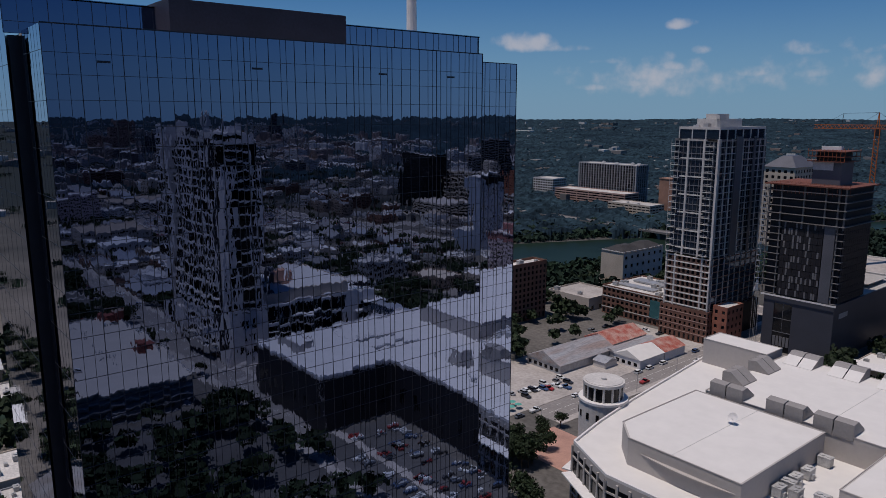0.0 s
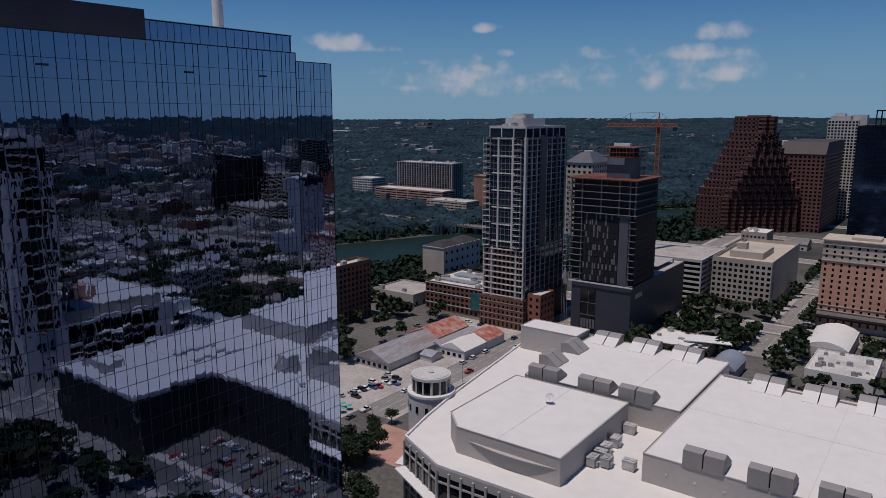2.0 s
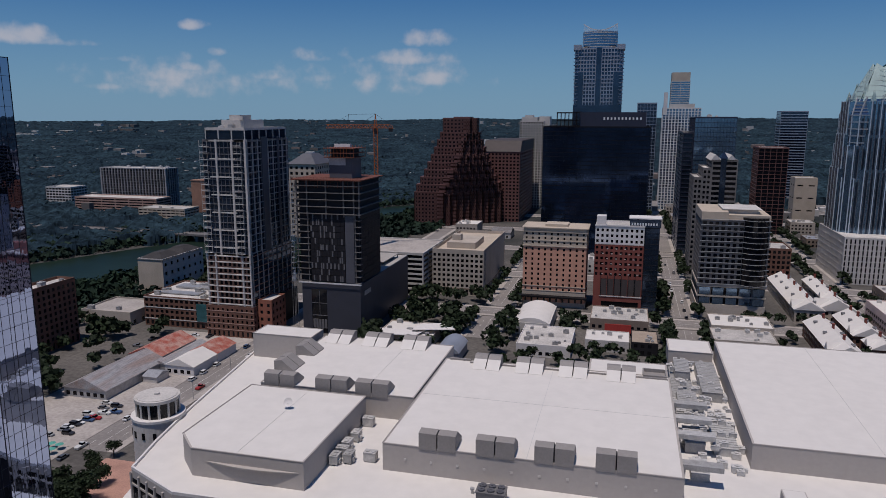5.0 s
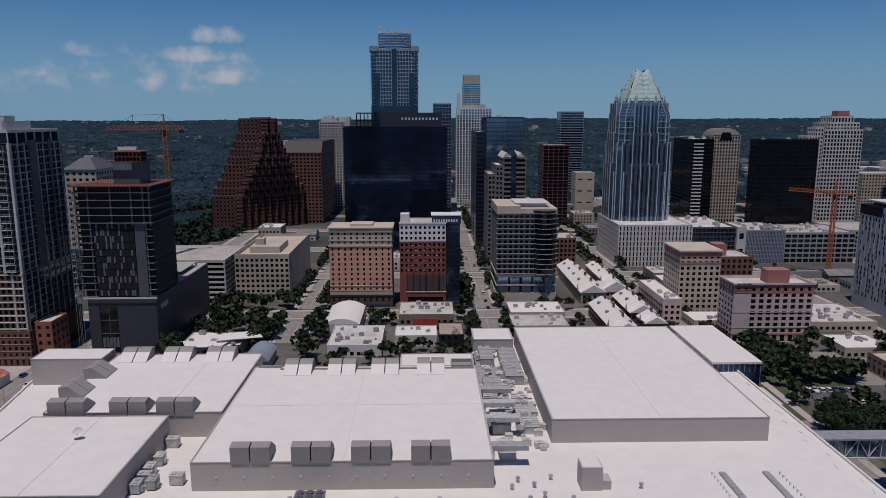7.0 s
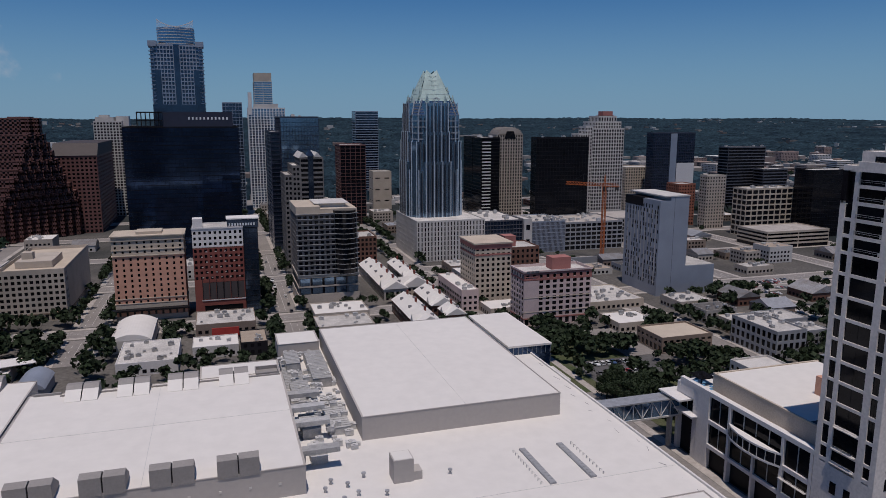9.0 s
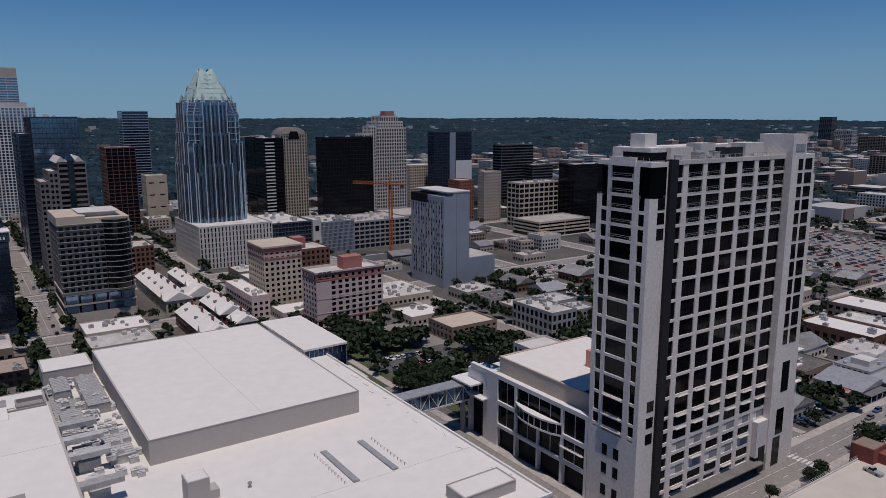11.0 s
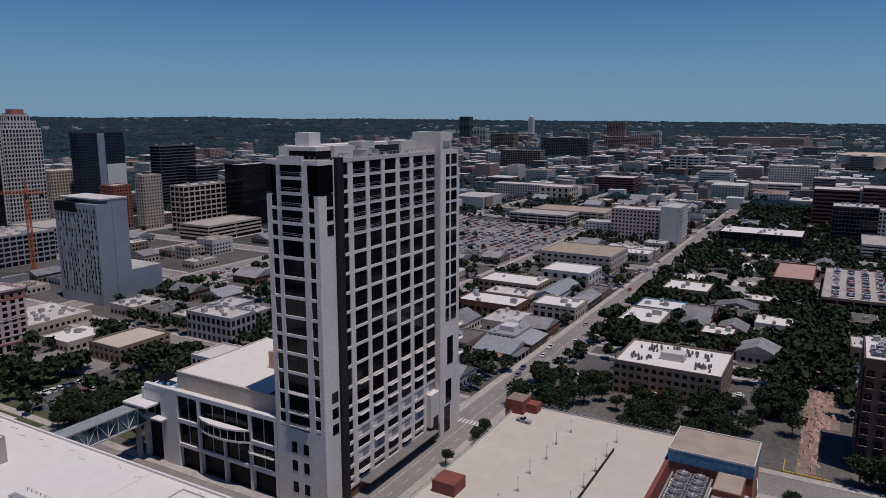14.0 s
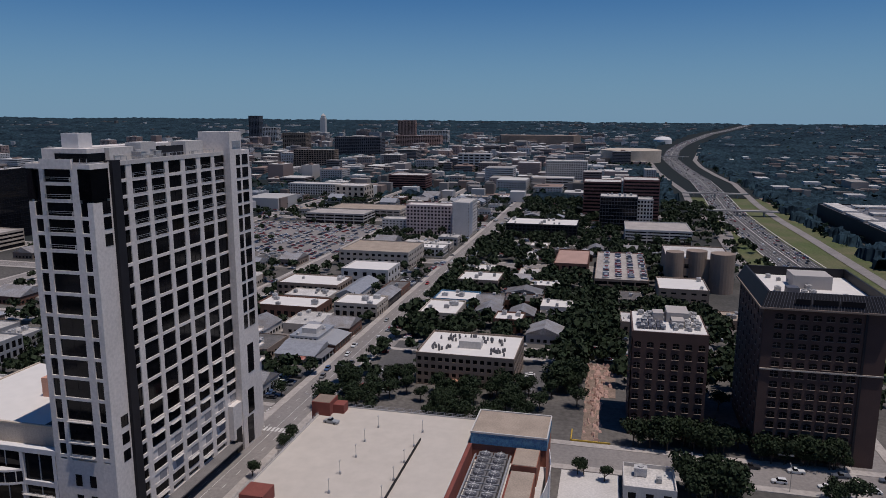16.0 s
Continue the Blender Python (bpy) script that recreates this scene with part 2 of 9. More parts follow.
M_RUBBER = mat("tyre_rubber", (0.02, 0.02, 0.02), 0.9)
M_HOUSES = palette("distant_roofs_and_walls", [(0.40, 0.385, 0.37), (0.20, 0.185, 0.175), (0.52, 0.50, 0.48), (0.13, 0.115, 0.105), (0.28, 0.25, 0.225), (0.2, 0.155, 0.135)], 0.9, 0.0, per="island")
# nearly matte; the wooded banks' reflection is put into the dark green
M_WATER = mat("lake_water", (0.014, 0.026, 0.019), 0.3, scale=0.02, amount=0.2, fine=0.5, bump=0.08, spec=0.02)
M_SIGN = mat("white_sign_face", (0.75, 0.75, 0.75), 0.5)
M_TEAL = mat("teal_canvas", (0.10, 0.36, 0.30), 0.9)
M_REDCANVAS = mat("red_canvas", (0.45, 0.05, 0.04), 0.9)


# ---------------------------------------------------------------- building blocks
class Geo:
    """Vertices and faces of one mesh."""

    def __init__(self):
        self.v, self.f = [], []

    def box(self, x0, x1, y0, y1, z0, z1):
        i = len(self.v)
        self.v += [(x0, y0, z0), (x1, y0, z0), (x1, y1, z0), (x0, y1, z0), (x0, y0, z1), (x1, y0, z1), (x1, y1, z1), (x0, y1, z1)]
        self.f += [(i, i + 3, i + 2, i + 1), (i + 4, i + 5, i + 6, i + 7), (i, i + 1, i + 5, i + 4), (i + 1, i + 2, i + 6, i + 5), (i + 2, i + 3, i + 7, i + 6), (i + 3, i, i + 4, i + 7)]
        return self

    def prism(self, pts, z0, z1, top=None):
        """A column over a polygon (anticlockwise from above); top: the polygon's points at the upper end, where it tapers."""
        i, n = len(self.v), len(pts)
        self.v += [(x, y, z0) for x, y in pts] + [(x, y, z1) for x, y in (top or pts)]
        self.f += [tuple(range(i + n - 1, i - 1, -1)), tuple(range(i + n, i + 2 * n))]
        self.f += [(i + k, i + (k + 1) % n, i + n + (k + 1) % n, i + n + k) for k in range(n)]
        return self

    def cyl(self, x, y, r, z0, z1, n=12, r1=None):
        a = [2 * math.pi * k / n for k in range(n)]
        r1 = r if r1 is None else r1
        return self.prism([(x + r * math.cos(t), y + r * math.sin(t)) for t in a], z0, z1, [(x + r1 * math.cos(t), y + r1 * math.sin(t)) for t in a])

    def bar(self, a, b, w):
        """A square bar from a to b."""
        a, b = Vector(a), Vector(b)
        d = (b - a).normalized()
        s = d.cross(Vector((0, 0, 1)) if abs(d.z) < 0.95 else Vector((1, 0, 0))).normalized() * w / 2
        u = s.cross(d).normalized() * w / 2
        i = len(self.v)
        self.v += [tuple(p + q) for p in (a, b) for q in (-s - u, s - u, s + u, -s + u)]
        self.f += [(i, i + 3, i + 2, i + 1), (i + 4, i + 5, i + 6, i + 7)] + [(i + k, i + (k + 1) % 4, i + 4 + (k + 1) % 4, i + 4 + k) for k in range(4)]
        return self

    def quad(self, a, b, c, d):
        i = len(self.v)
        self.v += [tuple(a), tuple(b), tuple(c), tuple(d)]
        self.f.append((i, i + 1, i + 2, i + 3))
        return self

    def mesh(self, name, material):
        me = bpy.data.meshes.new(name)
        me.from_pydata(self.v, [], self.f)
        me.materials.append(material)
        me.update()
        return me


def part(name, geo, material, parent, label="", at=(0, 0, 0), turn=0.0, kind=""):
    """ONE mesh object under a thing or a part. geo: a Geo or a mesh that alike pieces share."""
    me = geo.mesh(name, material) if isinstance(geo, Geo) else geo
    ob = new(name, me)
    ob.parent = parent
    ob.location = at
    ob.rotation_euler = (0, 0, radians(turn))
    if label:
        ob["label"] = label
    if kind:
        ob["kind"] = kind
    return ob


def thing(name, label, category, at=(0, 0, 0), group="", kind="", turn=0.0):
    ob = new(name)
    ob.empty_display_size = 1
    ob.location = at
    ob.rotation_euler = (0, 0, radians(turn))
    return tagged(ob, label, category, group, kind)


def single(name, geo, material, label, category, at=(0, 0, 0), group="", kind="", turn=0.0):
    ob = part(name, geo, material, None, at=at, turn=turn)
    return tagged(ob, label, category, group, kind)


SHARED = {}


def shared(key, make, material):
    """A mesh that alike pieces share."""
    if key not in SHARED:
        SHARED[key] = make().mesh(str(key[0]), material)
    return SHARED[key]


def smooth_step(a, b, v):
    t = min(1.0, max(0.0, (v - a) / (b - a)))
    return t * t * (3 - 2 * t)


RIM = [(-180, 68), (-100, 66), (-75, 80), (-58, 88), (-40, 100), (-12, 98), (8, 92), (22, 84), (36, 78), (60, 72), (180, 68)]  # bearing, height of the far hills


def ground_height(x, y):
    """The land: level in town, rising to low hills far off, highest to the north-west."""
    r = math.hypot(x, y)
    if r < 1500:
        return 0.0
    b = math.degrees(math.atan2(-x, y))
    for (b0, h0), (b1, h1) in zip(RIM, RIM[1:]):
        if b0 <= b <= b1:
            rim = h0 + (h1 - h0) * smooth_step(b0, b1, b)
            break
    s = min(1.0, (r - 1500) / 3300)
    z = rim * s ** 1.15
    west = max(0.0, y / r) ** 2
    z += smooth_step(2600, 4600, r) * (west * 14 + 3) * (noise.noise((x / 700, y / 700, 3.1)) + 0.3 * noise.noise((x / 200, y / 200, 1.7)))
    return z


FOOT = []  # footprints that trees and cars keep clear of


def free(x, y, m=2.0):
    return not any(a - m < x < b + m and c - m < y < d + m for a, b, c, d in FOOT)


def roof_units(parent, x0, x1, y0, y1, z, n, rnd, size=(2.0, 4.0), small=False):
    """Air handlers on a roof: a casing on a skid with a round fan cowl."""
    def make():
        return Geo().box(-1, 1, -0.7, 0.7, 0.15, 1.3).box(-1.05, 1.05, -0.75, 0.75, 1.3, 1.38).cyl(0, 0, 0.5, 1.38, 1.6, 10).box(-0.8, -0.6, -0.75, 0.75, 0, 0.15).box(0.6, 0.8, -0.75, 0.75, 0, 0.15)
    if small:
        base, g = make(), Geo()
        for _ in range(n):
            s = rnd.uniform(*size) / 2
            x, y, i = rnd.uniform(x0 + 2.5, x1 - 2.5), rnd.uniform(y0 + 2.5, y1 - 2.5), len(g.v)
            g.v += [(x + p[0] * s, y + p[1] * s, z + p[2] * s) for p in base.v]
            g.f += [tuple(q + i for q in f) for f in base.f]
        part("roof_plant", g, M_UNIT, parent, kind="stuff")
        return
    me = shared(("roof_unit",), make, M_UNIT)
    for _ in range(n):
        s = rnd.uniform(*size) / 2
        ob = part("roof_unit", me, M_UNIT, parent, at=(rnd.uniform(x0 + 2.5, x1 - 2.5), rnd.uniform(y0 + 2.5, y1 - 2.5), z), turn=rnd.choice((0, 90)))
        ob.scale = (s, s, s * rnd.uniform(0.8, 1.2))


def facade_grid(geo, w, d, z0, zs, bay, pier, span, depth, top):
    """The four walls of a w x d block from z0, each one sheet with its window openings, their reveals and the parapet. Returns bay counts."""
    h = zs[-1] + top
    solid = [[z0, 0.5]]
    for z in zs:
        lo, hi = z - span * 0.55, h if z == zs[-1] else z + span * 0.45
        if lo <= solid[-1][1] + 0.05:
            solid[-1][1] = max(hi, solid[-1][1])
        else:
            solid.append([lo, hi])
    vs = [v for pair in solid for v in pair]
    counts = []
    for length in (w, d):
        counts.append(max(1, round(length / bay)))
    sides = ((w, counts[0], lambda u, n, v: (u, n, v)), (w, 0, lambda u, n, v: (w - u, d - n, v)), (d, counts[1], lambda u, n, v: (n, d - u, v)), (d, counts[1], lambda u, n, v: (w - n, u, v)))
    for length, n, place in sides:
        us = [0.0, length] if n == 0 else []      # the rear wall is plain
        for k in range(n + 1 if n else 0):
            c = length * k / n
            us += [0.0 if k == 0 else c - pier / 2, length if k == n else c + pier / 2]
        if n:
            us[1], us[-2] = max(us[1], depth + 0.05), min(us[-2], length - depth - 0.05)
        base, rows = len(geo.v), len(vs)
        for u in us:
            back = min(max(u, depth), length - depth)
            for v in vs:
                geo.v.append(place(u, 0, v))
                geo.v.append(place(back, depth, v))
        def at(i, j, b=0):
            return base + 2 * (i * rows + j) + b
        for i in range(len(us) - 1):
            for j in range(rows - 1):
                if i % 2 == 0 or j % 2 == 0:
                    geo.f.append((at(i, j), at(i + 1, j), at(i + 1, j + 1), at(i, j + 1)))
                else:
                    for (p, q), (r, s) in (((i, j), (i + 1, j)), ((i + 1, j), (i + 1, j + 1)), ((i + 1, j + 1), (i, j + 1)), ((i, j + 1), (i, j))):
                        geo.f.append((at(p, q), at(r, s), at(r, s, 1), at(p, q, 1)))
            t = rows - 1
            geo.f.append((at(i, t), at(i + 1, t), at(i + 1, t, 1), at(i, t, 1)))
            geo.f.append((at(i, t, 1), at(i + 1, t, 1), at(i + 1, t - 1, 1), at(i, t - 1, 1)))
    return counts


def building(name, label, x0, x1, y0, y1, h, wall, z0=0.0, floor=3.6, bay=4.0, pier=1.2, span=1.4, depth=0.35, glass=None, roof=None, top=1.0, base=4.5,
             panes=False, units=0, category="building", seed=1, base_mat=None, parent=None, group="", faces="ESN"):
    """A block with a recessed glazed core, a grid of piers and spandrels, a roof with its parapet and its plant.
    panes: each window pane of the faces named (E: -y, S: -x, N: +x) is a piece of its own."""
    rnd = random.Random(seed * 97 + int(abs(x0) * 7 + abs(y0)))
    w, d = x1 - x0, y1 - y0
    ground = ground_height((x0 + x1) / 2, (y0 + y1) / 2) if z0 == 0 else 0
    b = parent or thing(name, label, category, (x0, y0, z0 + ground), group)
    off = (0, 0, 0) if parent is None else (x0 - parent.location.x, y0 - parent.location.y, z0 - parent.location.z + (ground if z0 == 0 else 0))
    FOOT.append((x0, x1, y0, y1))
    hh = h - z0
    body_h = hh - top
    n = max(1, round((body_h - base) / floor))
    zs = [base + (body_h - base) * k / n for k in range(n + 1)]
    g = Geo()
    nx, ny = facade_grid(g, w, d, -0.3, zs, bay, pier, span, depth, top)
    part("wall", g, wall, b, at=off)
    core = Geo().box(depth * 0.9, w - depth * 0.9, depth * 0.9, d - depth * 0.9, -0.2, body_h)
    part("glazing", core, glass or M_GLASS2, b, "dark window glass", at=off)
    part("roof", Geo().box(depth, w - depth, depth, d - depth, body_h - 0.2, body_h + 0.12), roof or M_ROOF_OLD, b, at=off)
    if panes:
        for face in faces:
            length, cols = (w, nx) if face == "E" else (d, ny)
            pw = length / cols - pier
            for r in range(n):
                lo, hi = zs[r] + span * 0.45, zs[r + 1] - span * 0.55
                ph = hi - lo
                me = shared(("window_pane", round(pw, 2), round(ph, 2), name), lambda: Geo().box(-pw / 2, pw / 2, -0.04, 0.04, 0, ph).box(-0.04, 0.04, -0.08, 0.04, 0, ph), M_GLASS)
                for k in range(cols):
                    c = length * (k + 0.5) / cols
                    at = (c, depth * 0.9 - 0.05, lo) if face == "E" else (depth * 0.9 - 0.05, c, lo) if face == "S" else (w - depth * 0.9 + 0.05, c, lo)
                    part("window_pane", me, M_GLASS, b, at=tuple(p + q for p, q in zip(at, off)), turn={"E": 0, "S": 270, "N": 90}[face])
    if base_mat:
        part("ground_floor_band", Geo().box(-0.15, w + 0.15, -0.15, d + 0.15, base - 0.9, base - 0.1), base_mat, b, at=off)
    if units:
        roof_units(b, off[0], off[0] + w, off[1], off[1] + d, off[2] + body_h + 0.12, units, rnd, small=math.hypot(x0, y0) > 430)
    return b

# ---------------------------------------------------------------- land, water, streets
def land_material():
    m = mat("land", (0.135, 0.124, 0.115), 0.95, scale=0.03, amount=0.22, fine=0.5, tint=(0.075, 0.07, 0.066), spec=0.05)
    n, l = m.node_tree.nodes, m.node_tree.links
    hsv = [x for x in n if x.type == "HUE_SAT"][0]
    b = n["Principled BSDF"]
    geo = [x for x in n if x.type == "NEW_GEOMETRY"][0]
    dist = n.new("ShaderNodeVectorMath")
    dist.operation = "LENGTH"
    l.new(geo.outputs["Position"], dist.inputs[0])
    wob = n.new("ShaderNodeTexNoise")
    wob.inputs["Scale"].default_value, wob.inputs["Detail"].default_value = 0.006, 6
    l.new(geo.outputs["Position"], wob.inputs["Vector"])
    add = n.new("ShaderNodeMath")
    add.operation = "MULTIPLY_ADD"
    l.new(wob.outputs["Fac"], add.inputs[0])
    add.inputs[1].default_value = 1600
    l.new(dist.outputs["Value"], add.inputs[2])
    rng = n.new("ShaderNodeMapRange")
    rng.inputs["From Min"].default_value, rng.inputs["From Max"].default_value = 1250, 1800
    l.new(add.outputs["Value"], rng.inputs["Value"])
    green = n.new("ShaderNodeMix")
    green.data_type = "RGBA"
    # wooded land beyond town, its tone blued a little for haze
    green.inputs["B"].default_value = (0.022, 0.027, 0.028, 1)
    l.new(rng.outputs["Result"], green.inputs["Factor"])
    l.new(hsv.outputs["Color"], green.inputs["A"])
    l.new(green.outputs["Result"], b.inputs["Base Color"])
    return m


g = Geo()
RINGS = [0, 150, 300, 500, 800, 1200, 1500] + [1500 + 110 * k for k in range(1, 32)]
SEG = 144
for r in RINGS[1:]:
    for k in range(SEG):
        a = 2 * math.pi * k / SEG
        x, y = r * math.cos(a), r * math.sin(a)
        g.v.append((x, y, ground_height(x, y)))
g.v.append((0, 0, 0))
for k in range(SEG):
    g.f.append((len(g.v) - 1, k, (k + 1) % SEG))
for j in range(len(RINGS) - 2):
    for k in range(SEG):
        a, b = j * SEG + k, j * SEG + (k + 1) % SEG
        g.f.append((a, a + SEG, b + SEG, b))
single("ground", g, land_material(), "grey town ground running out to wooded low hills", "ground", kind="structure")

ROADS = []  # x0, x1, y0, y1


def road(name, x0, x1, y0, y1, label, material=None, z=0.06, lanes=True):
    """A street: carriageway, raised pavements with kerbs, and lane marks."""
    ROADS.append((x0, x1, y0, y1))
    along_y = (y1 - y0) > (x1 - x0)
    r = thing(name, label, "road", (0, 0, 0), kind="structure")
    part("carriageway", Geo().box(x0, x1, y0, y1, -0.2, z), material or M_ASPHALT, r)
    p = 3.5
    for side in (0, 1):
        if along_y:
            a = (x0 - p, x0) if side == 0 else (x1, x1 + p)
            part("pavement", Geo().box(a[0], a[1], y0, y1, -0.2, z + 0.15), M_PAVE, r, "pale concrete pavement with kerb")
        else:
            a = (y0 - p, y0) if side == 0 else (y1, y1 + p)
            part("pavement", Geo().box(x0, x1, a[0], a[1], -0.2, z + 0.15), M_PAVE, r, "pale concrete pavement with kerb")
    if lanes:
        mark = Geo()
        lo, hi = (y0, y1) if along_y else (x0, x1)
        c = (x0 + x1) / 2 if along_y else (y0 + y1) / 2
        for q in (-3.6, 0, 3.6):
            t = lo + 4
            while t < hi - 6:
                e = t + 3 if q else t + 8
                if along_y:
                    mark.box(c + q - 0.09, c + q + 0.09, t, e, z, z + 0.012)
                else:
                    mark.box(t, e, c + q - 0.09, c + q + 0.09, z, z + 0.012)
                t += 9
        part("lane_mark", mark, M_PAINTW, r, kind="stuff")
    return r


WEST = [(-182, 200, 400), (-74, 365, 408), (35, 352, 408), (143, 120, 408)]
for cx, a, b in WEST:
    road("street", cx - 7, cx + 7, a, b, "grey downtown street between low buildings")
for cx in (-182, -74, 35, 143, 252, 360, 469):
    for a in (433, 541, 650, 760, 870, 980):
        road("street", cx - 6.5, cx + 6.5, a, a + 83, "grey downtown street lined with trees", lanes=a < 600)
for cy in (420, 528, 637, 748, 858, 968):
    road("street", -260, 560, cy - 7, cy + 7, "grey cross street", lanes=cy < 600, z=0.07)
road("street", -300, 800, 114, 128, "wide grey street with crossings running north", z=0.065)
road("street", 232, 247, -220, 112, "light grey street passing the parking deck and dark towers", lanes=False, z=0.066)
road("street", 240, 254, 132, 400, "grey street lined with trees", lanes=False)
for cx in (345, 452, 560, 668, 776, 884):
    if cx == 452:
        continue
    road("street", cx - 6, cx + 6, 132, 224 if cx in (560, 668) else 400, "grey side street north of downtown", lanes=False)
    road("street", cx - 6, cx + 6, 24 if cx == 345 else -90, 110, "grey side street between low houses", lanes=False)
for cy, xa in ((228, 345), (398, 345), (320, 760)):
    road("street", xa, 1400, cy - 5, cy + 5, "grey side street", lanes=False, z=0.068)
road("street", 100, 330, -62 - 35, -62 - 22, "grey street before the brown hotel", lanes=False)
road("street", 800, 1100, 115, 127, "wide grey street running north", z=0.065, lanes=False)
single("concrete_drive", Geo().box(196, 228, -7, 12, -0.2, 0.16), M_LCONC, "pale concrete drive beside the low white block", "drive", kind="structure")
single("building_plot", Geo().box(251, 296, 0.5, 6.5, -0.2, 0.13).box(296, 338, -6, 7, -0.2, 0.13), M_DIRT, "bare reddish building plot", "plot", kind="structure")
single("building_site", Geo().box(985, 1120, -250, -212, -0.2, 0.5), M_DIRT, "bare tan building site beside the highway", "plot", kind="structure")
g = Geo()
rub = random.Random(12)
for k in range(150):
    x, y = rub.uniform(252, 337), rub.gauss(1.5, 3.0)
    if (x < 296 and 0 < y < 7) or (x >= 296 and -6 < y < 7):
        w, d, h = rub.uniform(0.4, 2.6), rub.uniform(0.3, 1.4), rub.uniform(0.3, 1.5)
        g.prism([(x - w, y - d), (x + w, y - d * rub.random()), (x + w * rub.random(), y + d), (x - w, y + d * rub.random())], 0.05, h, [(x - w * 0.5, y - d * 0.4), (x + w * 0.4, y - d * 0.3), (x + w * 0.3, y + d * 0.4), (x - w * 0.5, y + d * 0.3)])
single("rubble", g, M_SALMON, "loose masonry rubble on the building plot", "rubble", kind="stuff")
single("plot_kerb", Geo().box(250.6, 251, -4, 10, -0.2, 0.8).box(251, 260, 10, 10.4, -0.2, 0.8), M_YELLOW, "yellow painted barrier round the building plot", "barrier", kind="structure")

# zebra bars at the crossing beside the parking deck
g = Geo()
for k in range(8):
    g.box(240 + k * 1.8, 241 + k * 1.8, 129, 132.2, 0.07, 0.085)
    g.box(232.5, 236, 114.6 + k * 1.6, 115.5 + k * 1.6, 0.07, 0.085)
single("crosswalk", g, M_PAINTW, "worn white zebra crossing on the grey street", "crosswalk", kind="structure")

# the lake and its far bank
CENTRE = [(-540, 120), (-470, 300), (-415, 440), (-350, 640), (-275, 880), (-170, 990), (-20, 1120)]
left, right = [], []
for i, (x, y) in enumerate(CENTRE):
    a, b = Vector(CENTRE[max(0, i - 1)]), Vector(CENTRE[min(len(CENTRE) - 1, i + 1)])
    t = (b - a).normalized()
    w = 52 if y < 560 else 30
    left.append((x - t.y * w, y + t.x * w))
    right.append((x + t.y * w, y - t.x * w))
g = Geo()
for i in range(len(CENTRE) - 1):
    g.quad((*right[i], 0.25), (*right[i + 1], 0.25), (*left[i + 1], 0.25), (*left[i], 0.25))
single("lake", g, M_WATER, "still dark green lake between wooded banks", "water", kind="structure")


def near_lake(x, y, m=56):
    m = m if y < 560 else m - 20
    for i in range(len(CENTRE) - 1):
        a, b, p = Vector(CENTRE[i]), Vector(CENTRE[i + 1]), Vector((x, y))
        t = max(0, min(1, (p - a).dot(b - a) / (b - a).length_squared))
        if (a + (b - a) * t - p).length < m:
            return True
    return False


# the highway with its service roads and grass verges
HWY = [(330, -160), (480, -152), (600, -149), (717, -145), (826, -144), (974, -145), (1109, -152), (1398, -161), (1654, -153), (1981, -148), (2320, -183), (2614, -231), (2900, -292), (3500, -430), (4700, -800)]
EAST_ROAD = [(330, -193), (580, -193), (745, -193), (881, -191), (1035, -194), (1352, -213), (1532, -206), (1733, -200), (1933, -206), (2255, -250), (2620, -296)]
WEST_ROAD = [(560, -104), (678, -107), (819, -112), (964, -104), (1182, -114), (1575, -96), (1972, -92), (2394, -138)]


def ribbon(offset0, offset1, z, pts=HWY):
    g = Geo()
    rows = []
    for i, (x, y) in enumerate(pts):
        a, b = Vector(pts[max(0, i - 1)]), Vector(pts[min(len(pts) - 1, i + 1)])
        t = (b - a).normalized()
        rows.append([(x + t.y * o, y - t.x * o) for o in (offset0, offset1)])
    for i in range(len(rows) - 1):
        n = max(1, round((Vector(rows[i + 1][0]) - Vector(rows[i][0])).length / 120))
        for k in range(n):
            q = []
            for r, s in ((0, k / n), (1, k / n), (1, (k + 1) / n), (0, (k + 1) / n)):
                x = rows[i][r][0] * (1 - s) + rows[i + 1][r][0] * s
                y = rows[i][r][1] * (1 - s) + rows[i + 1][r][1] * s
                q.append((x, y, ground_height(x, y) + z))
            g.quad(*q)
    return g


hw = thing("highway", "wide dark asphalt highway with grass verges and service roads", "highway", kind="structure")
part("verge", ribbon(-36, 78, 0.3, HWY[:7]), M_VERGE, hw, "patchy green grass verge")
part("carriageway", ribbon(-17, 17, 0.75, HWY[:8]), M_DARKASPH, hw)
part("carriageway", ribbon(-20, 20, 0.75, HWY[7:]), M_DARKASPH, hw)
part("service_road", ribbon(-5, 5, 0.7, EAST_ROAD), M_ASPHALT, hw)
part("service_road", ribbon(-5, 5, 0.7, WEST_ROAD), M_ASPHALT, hw)
part("ramp", ribbon(-3, 3, 0.72, [(690, -112), (760, -119), (830, -124), (900, -127)]), M_ASPHALT, hw)
part("retaining_wall", ribbon(-18.6, -17.6, 1.6, HWY[2:8]), M_LCONC, hw, "pale concrete retaining wall")
part("retaining_wall", ribbon(17.6, 18.6, 1.6, HWY[2:8]), M_LCONC, hw, "pale concrete retaining wall")
part("median", ribbon(-0.5, 0.5, 1.4), M_LCONC, hw, "pale concrete median barrier")
for o in (-14.5, -11, -7.5, -4, 4, 7.5, 11, 14.5):
    part("lane_line", ribbon(o - 0.12, o + 0.12, 0.8), M_PAINTW, hw)


